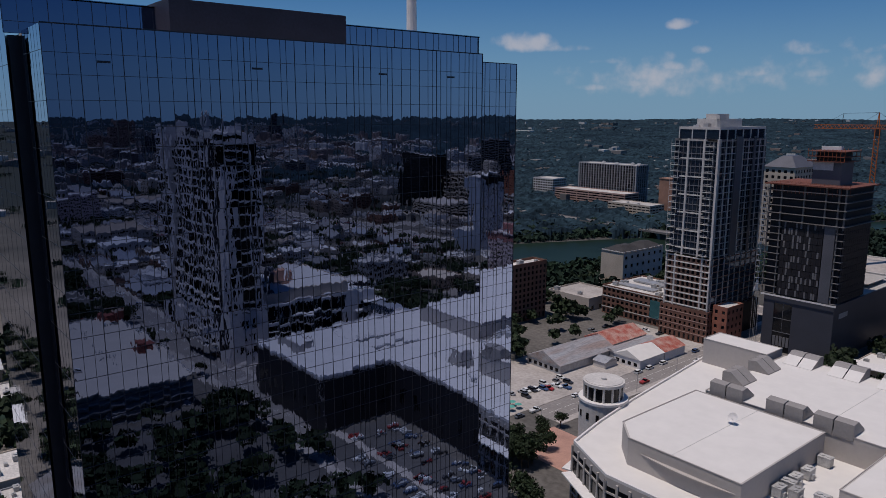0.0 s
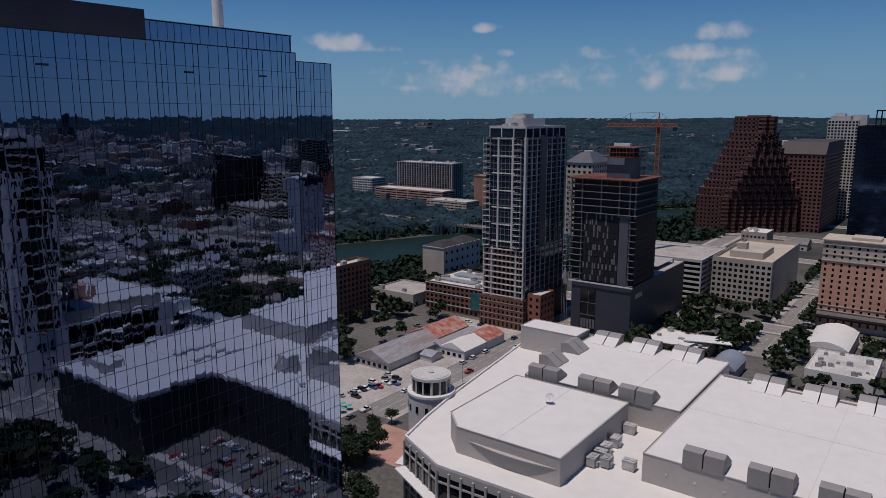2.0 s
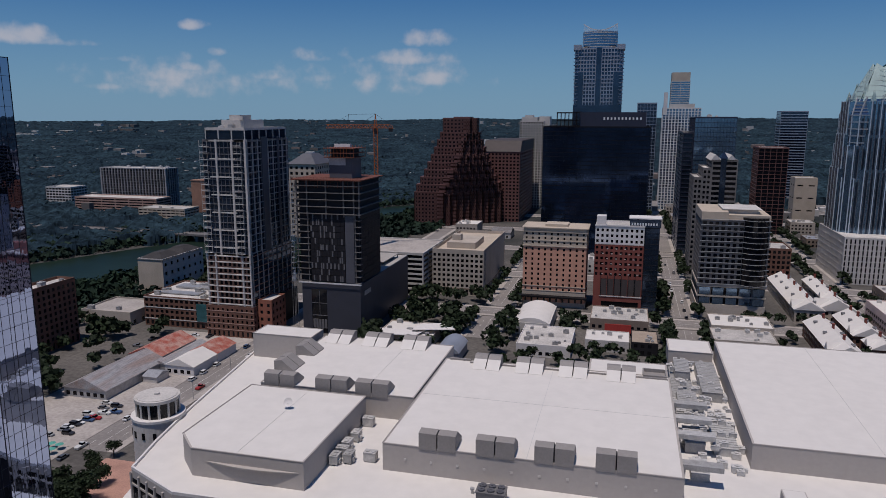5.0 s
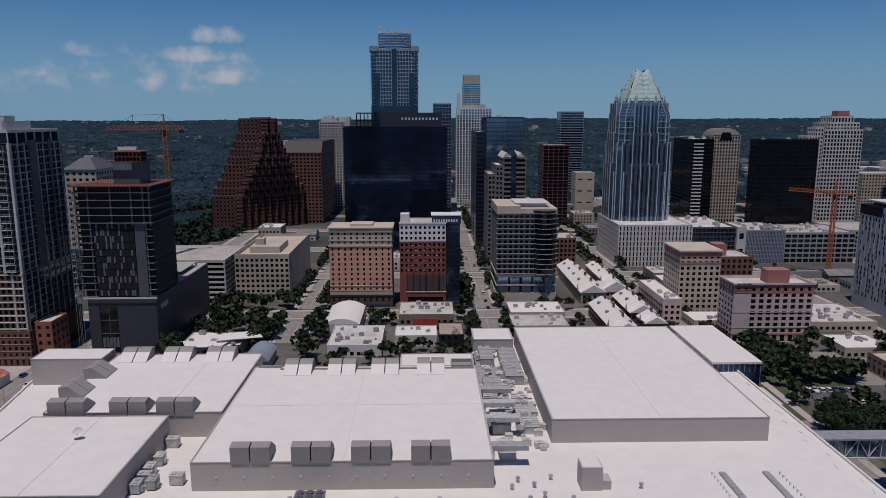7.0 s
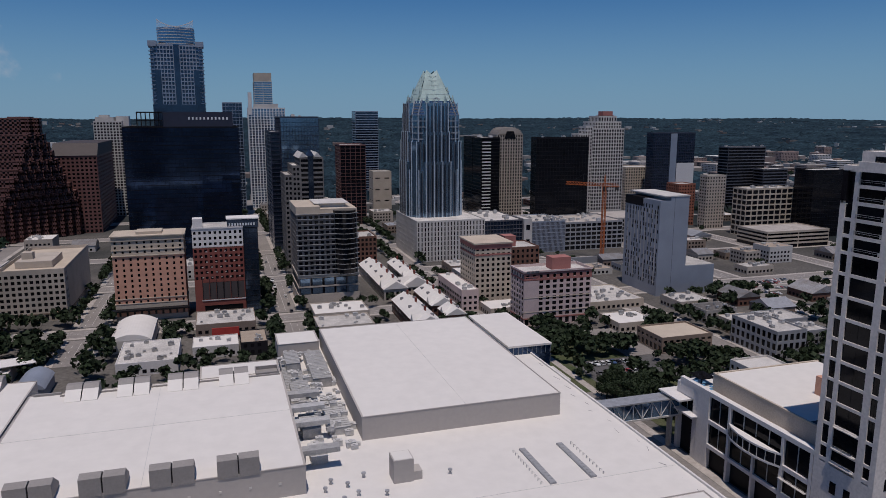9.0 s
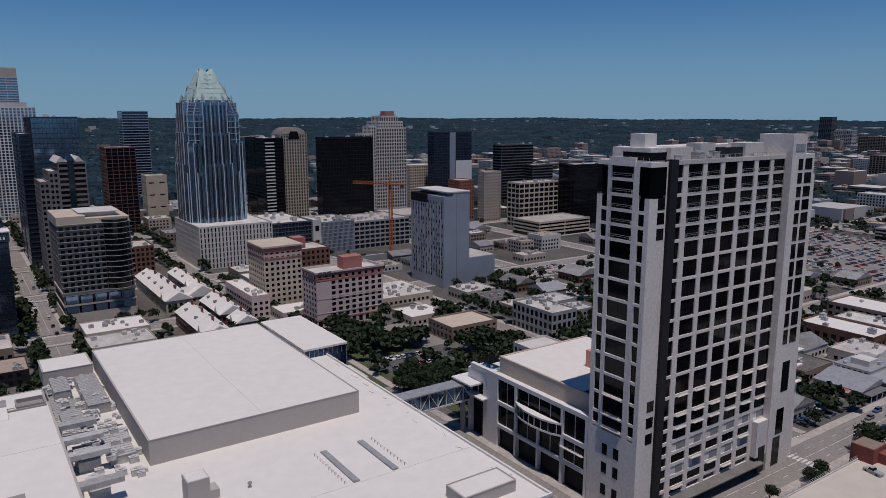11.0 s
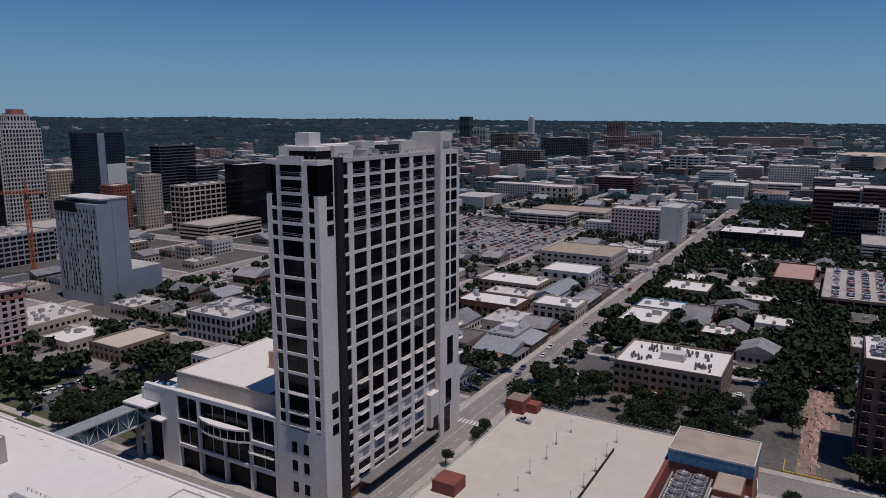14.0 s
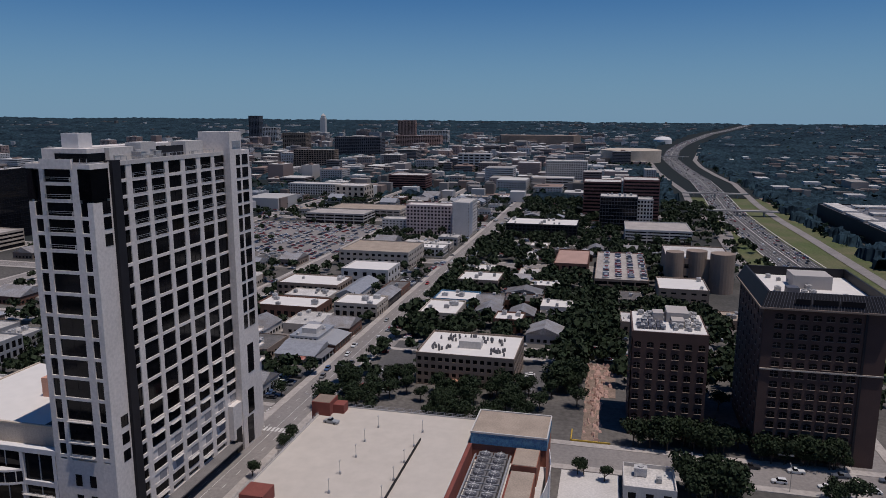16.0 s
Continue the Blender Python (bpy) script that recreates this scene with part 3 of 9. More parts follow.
def near_highway(x, y, m=75):
    for i in range(len(HWY) - 1):
        a, b, p = Vector(HWY[i]), Vector(HWY[i + 1]), Vector((x, y))
        t = max(0, min(1, (p - a).dot(b - a) / (b - a).length_squared))
        if (a + (b - a) * t - p).length < m:
            return True
    return False


for bx in (1113, 912, 1980):
    ov = thing("overpass", "pale concrete road bridge across the highway", "bridge", (bx, -150, ground_height(bx, -150)))
    part("deck", Geo().box(-5, 5, -46, 46, 6.0, 7.0), M_CONC, ov)
    part("parapet", Geo().box(-5.3, -5, -46, 46, 6.0, 7.6), M_CONC, ov)
    part("parapet", Geo().box(5, 5.3, -46, 46, 6.0, 7.6), M_CONC, ov)
    for py in (-30, 0, 30):
        part("pier", Geo().box(-4, 4, py - 0.6, py + 0.6, 0, 6.0), M_CONC, ov)


def on_road(x, y, m=0.5):
    return any(a - m < x < b + m and c - m < y < d + m for a, b, c, d in ROADS)


lb = thing("lake_bridge", "long low concrete road bridge across the lake", "bridge", (-500, 598, 0), turn=-2)
part("deck", Geo().box(-125, 125, -7, 7, 6.0, 7.0), M_SHADEC, lb)
for y in (-7, 6.7):
    part("parapet", Geo().box(-125, 125, y, y + 0.3, 7.0, 7.8), M_SHADEC, lb)
for k in range(7):
    part("pier", Geo().box(-110 + k * 36, -107 + k * 36, -5, 5, 0, 6.0), M_SHADEC, lb)

# ---------------------------------------------------------------- the convention centre
cc = thing("convention_centre", "sprawling beige convention centre with flat white roofs", "convention centre", (0, 0, 0))
LOW, TOP = 22.0, 30.0
FRONT = [(119, 124), (119, 306), (20, 300), (20, 262), (-116, 262), (-147, 262), (-137.5, 196), (-133, 172), (-129, 156), (-110, 147), (-78, 147.5), (-10, 152), (34, 156), (64, 155), (64, 124)]
part("lower_wall", Geo().prism([(x, y) for x, y in FRONT], -0.3, LOW - 0.15), M_TAUPE, cc)
FOOT.append((-146, 127, 150, 306)), FOOT.append((60, 120, 122, 150))


def inset(pts, d):
    """The polygon drawn in by d."""
    out = []
    n = len(pts)
    for i in range(n):
        a, b, c = Vector(pts[i - 1]), Vector(pts[i]), Vector(pts[(i + 1) % n])
        t0, t1 = (b - a).normalized(), (c - b).normalized()
        n0, n1 = Vector((-t0.y, t0.x)), Vector((-t1.y, t1.x))
        m = (n0 + n1) / max(0.4, 1 + n0.dot(n1))
        out.append(tuple(b + m * d))
    return out


g = Geo()
ins = inset(FRONT, 0.6)
i = 0
g.prism(ins, LOW - 0.2, LOW)
part("lower_roof", g, M_ROOF, cc, "white membrane roof with faint stains")
g = Geo()
for (a, b), (c, d) in zip(zip(FRONT, ins), zip(FRONT[1:] + FRONT[:1], ins[1:] + ins[:1])):
    i = len(g.v)
    g.v += [(*a, LOW - 0.15), (*c, LOW - 0.15), (*c, LOW + 0.7), (*a, LOW + 0.7), (*b, LOW + 0.7), (*d, LOW + 0.7), (*d, LOW - 0.1), (*b, LOW - 0.1)]
    g.f += [(i, i + 1, i + 2, i + 3), (i + 3, i + 2, i + 5, i + 4), (i + 4, i + 5, i + 6, i + 7)]
part("parapet", g, M_WHITE, cc)


def hall(x0, x1, y0, y1, z, zb=LOW, cut=0.0):
    """A raised hall: taupe walls, white roof, thin coping."""
    pts = [(x0 + cut, y0), (x1, y0), (x1, y1), (x0, y1), (x0, y0 + cut)] if cut else [(x0, y0), (x1, y0), (x1, y1), (x0, y1)]
    w = part("hall_wall", Geo().prism(pts, zb - 0.3, z - 0.05), M_TAUPE, cc)
    part("hall_roof", Geo().prism(inset(pts, 0.5), z - 0.4, z), M_ROOF, cc, "clean white membrane roof")
    g = Geo()
    for (ax, ay), (bx, by) in zip(pts, pts[1:] + pts[:1]):
        g.bar((ax, ay, z + 0.03), (bx, by, z + 0.03), 0.22)
    part("coping", g, M_TAUPE, cc)
    return w


hall(-61.5, 17.3, 173, 245, TOP)                  # the middle hall
hall(-118, -77.5, 157, 203, TOP, cut=7.5)         # the corner hall
hall(-116, -62.3, 205.5, 259.6, TOP)                # the hall behind it
hall(-143.4, -118, 249.8, 261.6, 31.8, zb=21)           # stair block at the far corner
hall(37, 102.5, 199, 293.5, 29.5)                 # the great north hall
hall(19, 35.5, 283, 299, 27.5)
hall(-10, 17, 245.5, 261, 29.0)
hall(96, 112.5, 131, 139, 25.2)
part("hall_wall", Geo().box(40, 45.5, 171, 176.5, LOW, 28.5).box(45.5, 48, 171.5, 175.5, LOW, 24.5), M_TAUPE, cc)
part("hall_roof", Geo().box(40.3, 45.2, 171.3, 176.2, 28.5, 28.6), M_ROOF, cc)
# curved canopy on the corner hall's face
g = Geo()
for k in range(10):
    a, b = -106 + k * 2.7, -106 + (k + 1) * 2.7
    f0, f1 = math.sin(math.pi * k / 10) * 1.3, math.sin(math.pi * (k + 1) / 10) * 1.3
    g.prism([(a, 157.1), (a, 156.9 - f0), (b, 156.9 - f1), (b, 157.1)], 26.6, 26.85)
part("canopy", g, M_TAUPE, cc, "curved taupe canopy on the hall's face")
# joints in the membranes
g = Geo()
for x in (-22,):
    g.box(x - 0.06, x + 0.06, 173.6, 244.5, TOP, TOP + 0.03)
for x0, y0, x1, y1, z in ((-97, 157.6, -97, 202.5, TOP), (-80, 206, -80, 251, TOP), (70, 199.6, 70, 293, 29.5), (50, 158, 118, 158, LOW), (-61, 210, 17, 210, TOP)):
    g.bar((x0, y0, z + 0.02), (x1, y1, z + 0.02), 0.09)
part("roof_seam", g, M_UNIT, cc, kind="stuff")


def dormer(x, y, z, turn, w=10.2, back=7.5):
    """A twin ventilation hood: upright face, sloping back, a slit between its halves; over the rear edges the foot of the slope is white."""
    d = part("roof_hood", Geo().box(-0.15, 0.15, 0.4, back - 2.5, 0, 3.4), M_BLACK, cc, "grey twin roof hood with sloping back", at=(x, y, z), turn=turn)
    m = back * 0.52
    zm = 5.0 - 3.4 * (m - 2.8) / (back - 2.8)
    for s in (-1, 1):
        a, b = (0.18, w / 2) if s > 0 else (-w / 2, -0.18)
        g = Geo()
        g.v += [(a, 0, 0), (b, 0, 0), (b, back, 0), (a, back, 0), (a, 0, 4.6), (b, 0, 4.6), (b, 2.8, 5.0), (a, 2.8, 5.0), (b, back, 1.6), (a, back, 1.6)]
        g.f += [(0, 1, 5, 4), (4, 5, 6, 7), (7, 6, 8, 9), (9, 8, 2, 3), (1, 2, 8, 6, 5), (0, 4, 7, 9, 3)]
        part("hood_half", g, M_HOOD, d)
        if turn == 180:
            q = Geo().quad((a, m, zm + 0.05), (b, m, zm + 0.05), (b, back + 0.05, 1.65), (a, back + 0.05, 1.65)).quad((a, back + 0.06, 1.65), (b, back + 0.06, 1.65), (b, back + 0.06, 0), (a, back + 0.06, 0))
            part("hood_cover", q, M_ROOF, d, "white membrane slope")


for x in (-46.0, -30.3, -14.8, 0.8):
    dormer(x, 172.72, TOP - 0.4, 0)
for x in (-109, -90.5, -76.5):
    dormer(x, 205.2, TOP - 1.0, 0, 11.0)
for x in (-45.2, -30.0, -14.9, 1.2):
    dormer(x, 245.3, TOP - 1.5, 180, 9.6, 9.3)
for x in (-107.5, -92.1, -76.5):
    dormer(x, 259.9, TOP - 1.5, 180, 10.2, 9.3)
for y in (222, 239):
    dormer(-117.2, y, TOP - 1.2, 270, 9.0)
part("edge_gutter", Geo().box(-52, 16.6, 241.8, 242.4, TOP, TOP + 0.5).box(-60, -52, 243.8, 244.6, TOP, TOP + 0.7), M_HOOD, cc, "grey gutter upstand along the rear edge")
part("hatch_frame", Geo().box(8.5, 16.4, 243.2, 243.6, TOP, TOP + 0.8).box(8.5, 8.9, 243.6, 250, TOP - 1, TOP + 0.8).box(16, 16.4, 243.6, 250, TOP - 1, TOP + 0.8).box(8.5, 16.4, 250, 250.4, TOP - 1, TOP + 0.8).box(8.9, 16, 243.6, 250, TOP - 1, TOP - 0.4), M_HOOD, cc, "grey framed roof hatch")
# small square wall lights along the middle hall's face
for k in range(10):
    part("wall_light", Geo().box(-0.35, 0.35, -0.12, 0, 0, 0.6), M_LCONC, cc, at=(-55 + k * 7.3, 172.95, 25.6))
# skylight strips with their rows of anchors
for x in (80.5, 92.5):
    sk = part("skylight", Geo().box(-0.9, 0.9, -10.5, 10.5, 0, 0.5), M_GREY, cc, "narrow grey skylight strip", at=(x, 169, LOW))
    for k in range(12):
        part("skylight_pane", shared(("skylight_pane",), lambda: Geo().box(-0.75, 0.75, -0.75, 0.75, 0.5, 0.58), M_GREY), M_GREY, sk, at=(0, -9.6 + k * 1.75, 0))
    g = Geo()
    for k in range(11):
        px, py = (-3.2, -9.5 + k * 1.9) if x < 85 else (3.4, -9.5 + k * 1.9)
        g.box(px - 0.08, px + 0.08, py - 0.08, py + 0.08, 0, 0.9).bar((px, py, 0.9), (px + 0.9, py + 0.5, 0.05), 0.08)
    part("anchor_row", g, M_METAL, sk)
# the trough of ducts between the halls
rnd = random.Random(5)
for k, (x0, x1, y0, y1, h) in enumerate([(19, 26, 226, 280, 1.2), (28.5, 35, 246, 278, 3.5), (20.5, 25.5, 262, 276, 4.5), (20, 26, 236, 246, 3.2), (28, 34.5, 205, 222, 2.5), (20, 25.5, 205, 217, 3.0), (20.5, 25, 188, 197, 2.2)]):
    dct = part("air_handler", Geo().box(x0, x1, y0, y1, LOW, LOW + h).box(x0 - 0.15, x1 + 0.15, y0 - 0.15, y1 + 0.15, LOW + h, LOW + h + 0.12), M_UNIT, cc, "long ribbed sheet-metal air duct")
    g = Geo()
    t = y0 + 1
    while t < y1 - 0.5:
        g.box(x0 - 0.2, x1 + 0.2, t, t + 0.15, LOW + 0.05, LOW + h + 0.25)
        t += 1.6
    part("rib", g, M_UNIT, dct, kind="stuff")
for y in (203, 214.5, 226, 184):
    part("cross_duct", Geo().box(17.5, 28, y, y + 3.2, LOW + 5.0, LOW + 6.4).box(18, 18.6, y + 1, y + 2, LOW, LOW + 5), M_UNIT, cc, "broad pale cross duct on posts")
roof_units(cc, 16.5, 38, 192, 284, LOW, 85, rnd, (1.4, 3.2), small=True)
roof_units(cc, 16.5, 38, 200, 284, LOW + 2.4, 40, rnd, (1.2, 2.4), small=True)
for k in range(9):
    part("pipe_run", Geo().box(18 + (k % 3) * 6.5, 18.35 + (k % 3) * 6.5, 198 + k * 9, 206 + k * 9, LOW + 1.6, LOW + 1.95), M_WHITE, cc, "white lagged pipe")
# cooling units between the halls and on the lower roof
chiller = shared(("chiller",), lambda: Geo().box(-1.5, 1.5, -2.2, 2.2, 0.5, 3.4).box(-1.6, 1.6, -2.3, 2.3, 3.4, 3.7).cyl(0, -1.1, 0.9, 3.7, 4.0, 12).cyl(0, 1.1, 0.9, 3.7, 4.0, 12).box(-1.3, -0.9, -2, 2, 0, 0.5).box(0.9, 1.3, -2, 2, 0, 0.5).box(1.5, 2.2, -1.2, 0.4, 0.6, 2.2), M_UNIT)
for x, y in ((-75.2, 199), (-75.2, 188.4), (-75.6, 173.2), (-75.4, 177.8), (-72.2, 175), (-66.5, 177), (-75.6, 182.2)):
    part("chiller", chiller, M_UNIT, cc, "grey rooftop cooling unit", at=(x, y, LOW), turn=rnd.choice((0, 90))).scale = (0.8, 0.8, 0.8)
for x, y in ((-35, 167), (-30, 165), (-8, 166), (3, 166), (22, 172), (24, 176), (28, 173), (33, 177), (37, 166), (30, 168), (26, 166), (56, 172)):
    part("roof_vent", shared(("roof_vent",), lambda: Geo().cyl(0, 0, 0.35, 0, 1.1, 10).cyl(0, 0, 0.6, 1.1, 1.5, 10), M_METAL), M_METAL, cc, at=(x, y, LOW))
ct_ = part("cooling_tower", Geo().box(-3.6, 3.6, -2.2, 2.2, 0.4, 3.0).box(-3.8, 3.8, -2.4, 2.4, 3.0, 3.25).box(-3.4, -3.0, -2, 2, 0, 0.4).box(3.0, 3.4, -2, 2, 0, 0.4), M_PANELGREY, cc, "dark cooling tower with six fans", at=(-29.5, 164.5, LOW))
for k in range(6):
    part("fan_rim", Geo().cyl(-2.4 + (k % 3) * 2.4, -1.1 + (k // 3) * 2.2, 0.95, 3.25, 3.7, 14).cyl(-2.4 + (k % 3) * 2.4, -1.1 + (k // 3) * 2.2, 0.3, 3.7, 3.85, 8), M_SLATE, ct_)
dish = part("satellite_dish", Geo().cyl(0, 0, 0.12, 0, 1.3, 8).bar((0, 0, 1.2), (0, -0.9, 1.9), 0.1), M_METAL, cc, "small white satellite dish", at=(-97, 188, TOP))
g = Geo()
ring0 = []
for j, (r, z) in enumerate(((0.1, 0), (0.8, 0.12), (1.5, 0.45))):
    for k in range(14):
        a = 2 * math.pi * k / 14
        p = Matrix.Rotation(radians(55), 3, "X") @ Vector((r * math.cos(a), r * math.sin(a), z))
        g.v.append((p.x, p.y, p.z + 1.8))
for j in range(2):
    for k in range(14):
        g.f.append((j * 14 + k, j * 14 + (k + 1) % 14, j * 14 + 14 + (k + 1) % 14, j * 14 + 14 + k))
part("reflector", g, M_WHITE, dish)
g = Geo()
stn = random.Random(23)
for k in range(15):
    y = 136 + k * 7.6 + stn.uniform(-2, 2)
    x, w, L = 115.5 + stn.uniform(-2.2, 1.6), stn.uniform(0.12, 0.34), stn.uniform(1.2, 4.2)
    b = stn.uniform(-1.2, 1.2)
    g.quad((x, y, LOW + 0.012), (x + w, y + 0.3, LOW + 0.012), (x + b + w * 0.6, y + L, LOW + 0.012), (x + b, y + L - 0.2, LOW + 0.012))
part("edge_stain", g, M_PANELGREY, cc, "dark weather streaks along the roof edge", kind="stuff")
# the glazed hall along the north side
part("glass_hall", Geo().box(109, 127.5, 258, 306, 0, 25.2), M_NAVY, cc, "low hall walled in blue-green glass")
part("hall_roof", Geo().box(108.6, 127.9, 257.6, 306.4, 25.2, 26), M_ROOF, cc)
g = Geo()
for k in range(25):
    g.box(127.5, 127.65, 258 + k * 2 - 0.08, 258 + k * 2 + 0.08, 0, 25.2)
for k in range(10):
    g.box(109 + k * 2.05 - 0.08, 109 + k * 2.05 + 0.08, 257.85, 258, 22, 25.2)
part("mullion", g, M_METAL, cc, kind="stuff")
part("lean_to", Geo().box(119, 126, 236, 252, 0, 18).box(119.2, 125, 205, 214, 0, 14), M_LCONC, cc)
# the corner rotunda
ro = part("rotunda", Geo().cyl(-143.5, 188.2, 8.0, -0.3, 23.6, 28), M_LCONC, cc, "round pale stone tower with a glazed lantern")
part("rotunda_band", Geo().cyl(-143.5, 188.2, 8.35, 22.9, 23.7, 28), M_WHITE, ro)
part("lantern", Geo().cyl(-143.5, 188.2, 6.5, 23.6, 28.7, 28), M_GLASS2, ro)
part("lantern_roof", Geo().cyl(-143.5, 188.2, 7.0, 28.5, 29.5, 28).cyl(-143.5, 188.2, 6.2, 29.5, 29.7, 28).cyl(-143.5, 188.2, 0.9, 29.7, 30.3, 12), M_LCONC, ro)
for k in range(14):
    a = 2 * math.pi * k / 14
    part("lantern_post", shared(("lantern_post",), lambda: Geo().box(-0.3, 0.3, -0.3, 0.3, 23.6, 28.7), M_LCONC), M_LCONC, ro, at=(-143.5 + 6.5 * math.cos(a), 188.2 + 6.5 * math.sin(a), 0))
for k in range(14):
    a = 2 * math.pi * (k + 0.5) / 14
    for z in (17.5,):
        part("rotunda_window", shared(("rotunda_window",), lambda: Geo().box(-0.15, 0.15, -0.5, 0.5, 0, 2.2), M_GLASS), M_GLASS, ro, at=(-143.5 + 8.0 * math.cos(a), 188.2 + 8.0 * math.sin(a), z), turn=math.degrees(a))
FOOT.append((-153, -132, 178, 202))
# the glazed arcade below the corner hall
for (ax, ay), (bx, by) in (((-129, 156), (-110, 147)), ((-110, 147), (-78, 147.5)), ((-133, 172), (-129, 156)), ((-78, 147.5), (-10, 152))):
    L = math.hypot(bx - ax, by - ay)
    t = Vector(((bx - ax) / L, (by - ay) / L))
    o = Vector((t.y, -t.x))
    ang = math.degrees(math.atan2(t.y, t.x))
    part("arcade_glass", Geo().box(0.5, L - 0.5, -0.12, 0.05, 1, LOW - 2.5), M_GLASS2, cc, at=(ax, ay, 0), turn=ang)
    g = Geo()
    for k in range(round(L / 4) + 1):
        x = L * k / round(L / 4)
        g.box(x - 0.35, x + 0.35, -0.5, 0, 0, LOW - 1)
    for z in (6, 12, 17.5):
        g.box(0, L, -0.35, 0, z, z + 0.6)
    part("arcade_frame", g, M_TAUPE, cc, at=(ax, ay, 0), turn=ang)
    part("arcade_canopy", Geo().box(0, L, -3.5, 0.2, 12.4, 12.8), M_WHITE, cc, at=(ax, ay, 0), turn=ang)
for (ax, ay), (bx, by) in (((-10, 152), (34, 156)), ((34, 156), (64, 155)), ((64, 155), (64, 124)), ((64, 124), (119, 124))):
    L, ang = math.hypot(bx - ax, by - ay), math.degrees(math.atan2(by - ay, bx - ax))
    part("dark_facade", Geo().box(0.2, L - 0.2, -0.3, 0.05, 0.5, LOW - 0.9), M_CHAR, cc, "dark panelled facade", at=(ax, ay, 0), turn=ang)
    for k in range(int(L / 9)):
        part("facade_window", Geo().box(3 + k * 9, 5 + k * 9, -0.4, -0.28, 6, 12), M_GLASS, cc, at=(ax, ay, 0), turn=ang)

# ---------------------------------------------------------------- the footbridge to the white hotel
sb = thing("skybridge", "glazed steel truss footbridge between hotel and convention centre", "footbridge", (119, 207.5, 0))
part("floor_slab", Geo().box(0, 34, -2.6, 2.6, 12.6, 13.2), M_LCONC, sb)
part("bridge_roof", Geo().box(-1, 35, -3.2, 3.2, 19.2, 19.7), M_METAL, sb)
part("bridge_glazing", Geo().box(0, 34, -2.3, 2.3, 13.2, 19.2), M_BLUEGLASS, sb)
for s in (-2.5, 2.5):
    for k in range(10):
        x = k * 3.78
        part("truss_post", shared(("truss_post",), lambda: Geo().box(-0.12, 0.12, -0.12, 0.12, 13.2, 19.2), M_WHITE), M_WHITE, sb, at=(x, s, 0))
        if k < 9:
            part("truss_diagonal", Geo().bar((x, s, 13.3 if k % 2 else 19.1), (x + 3.78, s, 19.1 if k % 2 else 13.3), 0.2), M_WHITE, sb)
part("support", Geo().box(12, 13, -1, 1, 0, 12.6).box(31.5, 32.5, -1, 1, 0, 12.6), M_CONC, sb)

# ---------------------------------------------------------------- the white hotel tower
HX, HY, HW, HD, HH = 153.1, 126.0, 80.0, 19.0, 105.6
ho = thing("hotel_tower", "white gridded hotel tower with dark recessed windows", "hotel", (HX, HY, 0))
FOOT.append((150, 236, 121, 147))
part("core", Geo().box(0.9, HW - 0.9, 0.9, HD - 0.9, 0, HH - 1), M_GLASS2, ho, "dark window glass")
UPPER = [30.6, 36.8, 43.3, 49.2, 54.8, 60.4, 66.3, 72.2, 78.0, 83.6, 88.0, 92.25, 96.55, 100.9, 105.4]
LOWER = [4.2, 7.0, 10.8, 14.7, 18.5, 22.3, 26.5, 30.6]
COLS = [(10.7, 13.6), (15.9, 22.4), (24.3, 30.7), (32.6, 38.9), (41.0, 47.3), (49.4, 55.7), (57.6, 63.4)]
BAND, FIN = 0.9, 63.4


def pane_mesh(kind, w, h):
    """Window glass of a bay with its thin mullion and transom."""
    return shared(("window_pane", kind, round(w, 1), round(h, 1)), lambda: Geo().box(0, w, 0, 0.1, 0, h).box(w / 2 - 0.05, w / 2 + 0.05, -0.06, 0.05, 0, h).box(0, w, -0.05, 0.05, h * 0.46 - 0.06, h * 0.46 + 0.06), M_GLASS)


# east face: narrow bay, six wide bays
g = Geo()
edges = [COLS[0][0] - 0.6] + [v for c in COLS for v in c] + [FIN + 0.3]
for k in range(0, len(edges), 2):
    g.box(edges[k], edges[k + 1], 0, 1.2, 4.0, HH + 0.4)
for z in UPPER:
    g.box(10.2, FIN, 0.04, 1.2, z - BAND * 0.5, z + BAND * 0.5)
for z in LOWER[:-1]:
    g.box(10.2, FIN, 0.05, 1.2, z - 0.55, z + 0.55)
part("east_frame", g, M_STUCCO, ho, "white stucco grid of piers and floor bands")
part("corner_wall", Geo().box(0.06, 7.1, 0, 1.0, 0, 96.0).box(0.06, 7.1, 0.05, 1.0, 104.6, HH + 0.3).box(6.6, 7.1, 0, 1.0, 96, 105), M_STUCCO, ho, "plain white corner wall")
part("dark_corner_fin", Geo().box(7.1, 10.2, -1.0, 1.4, 0, HH + 0.9), M_CHAR, ho, "tall charcoal corner fin")
part("fin_wall", Geo().box(FIN, 71.2, -2.4, 1.2, 0, 112.6), M_STUCCO, ho, "tall plain white stair wall")
part("side_wall", Geo().box(71.2, 76.4, -2.4, 1.2, 0, HH + 0.8), M_STUCCO, ho)
part("side_wall", Geo().box(76.4, HW, -1.0, 1.2, 0, HH - 6), M_STUCCO, ho)
part("stair_head", Geo().box(FIN, 69.5, 1.2, 9, HH, 112.6), M_STUCCO, ho)
part("fin_sign", Geo().box(65.0, 70.2, -2.55, -2.4, 107.4, 109.6), M_METAL, ho, "illegible silver sign on the stair wall")
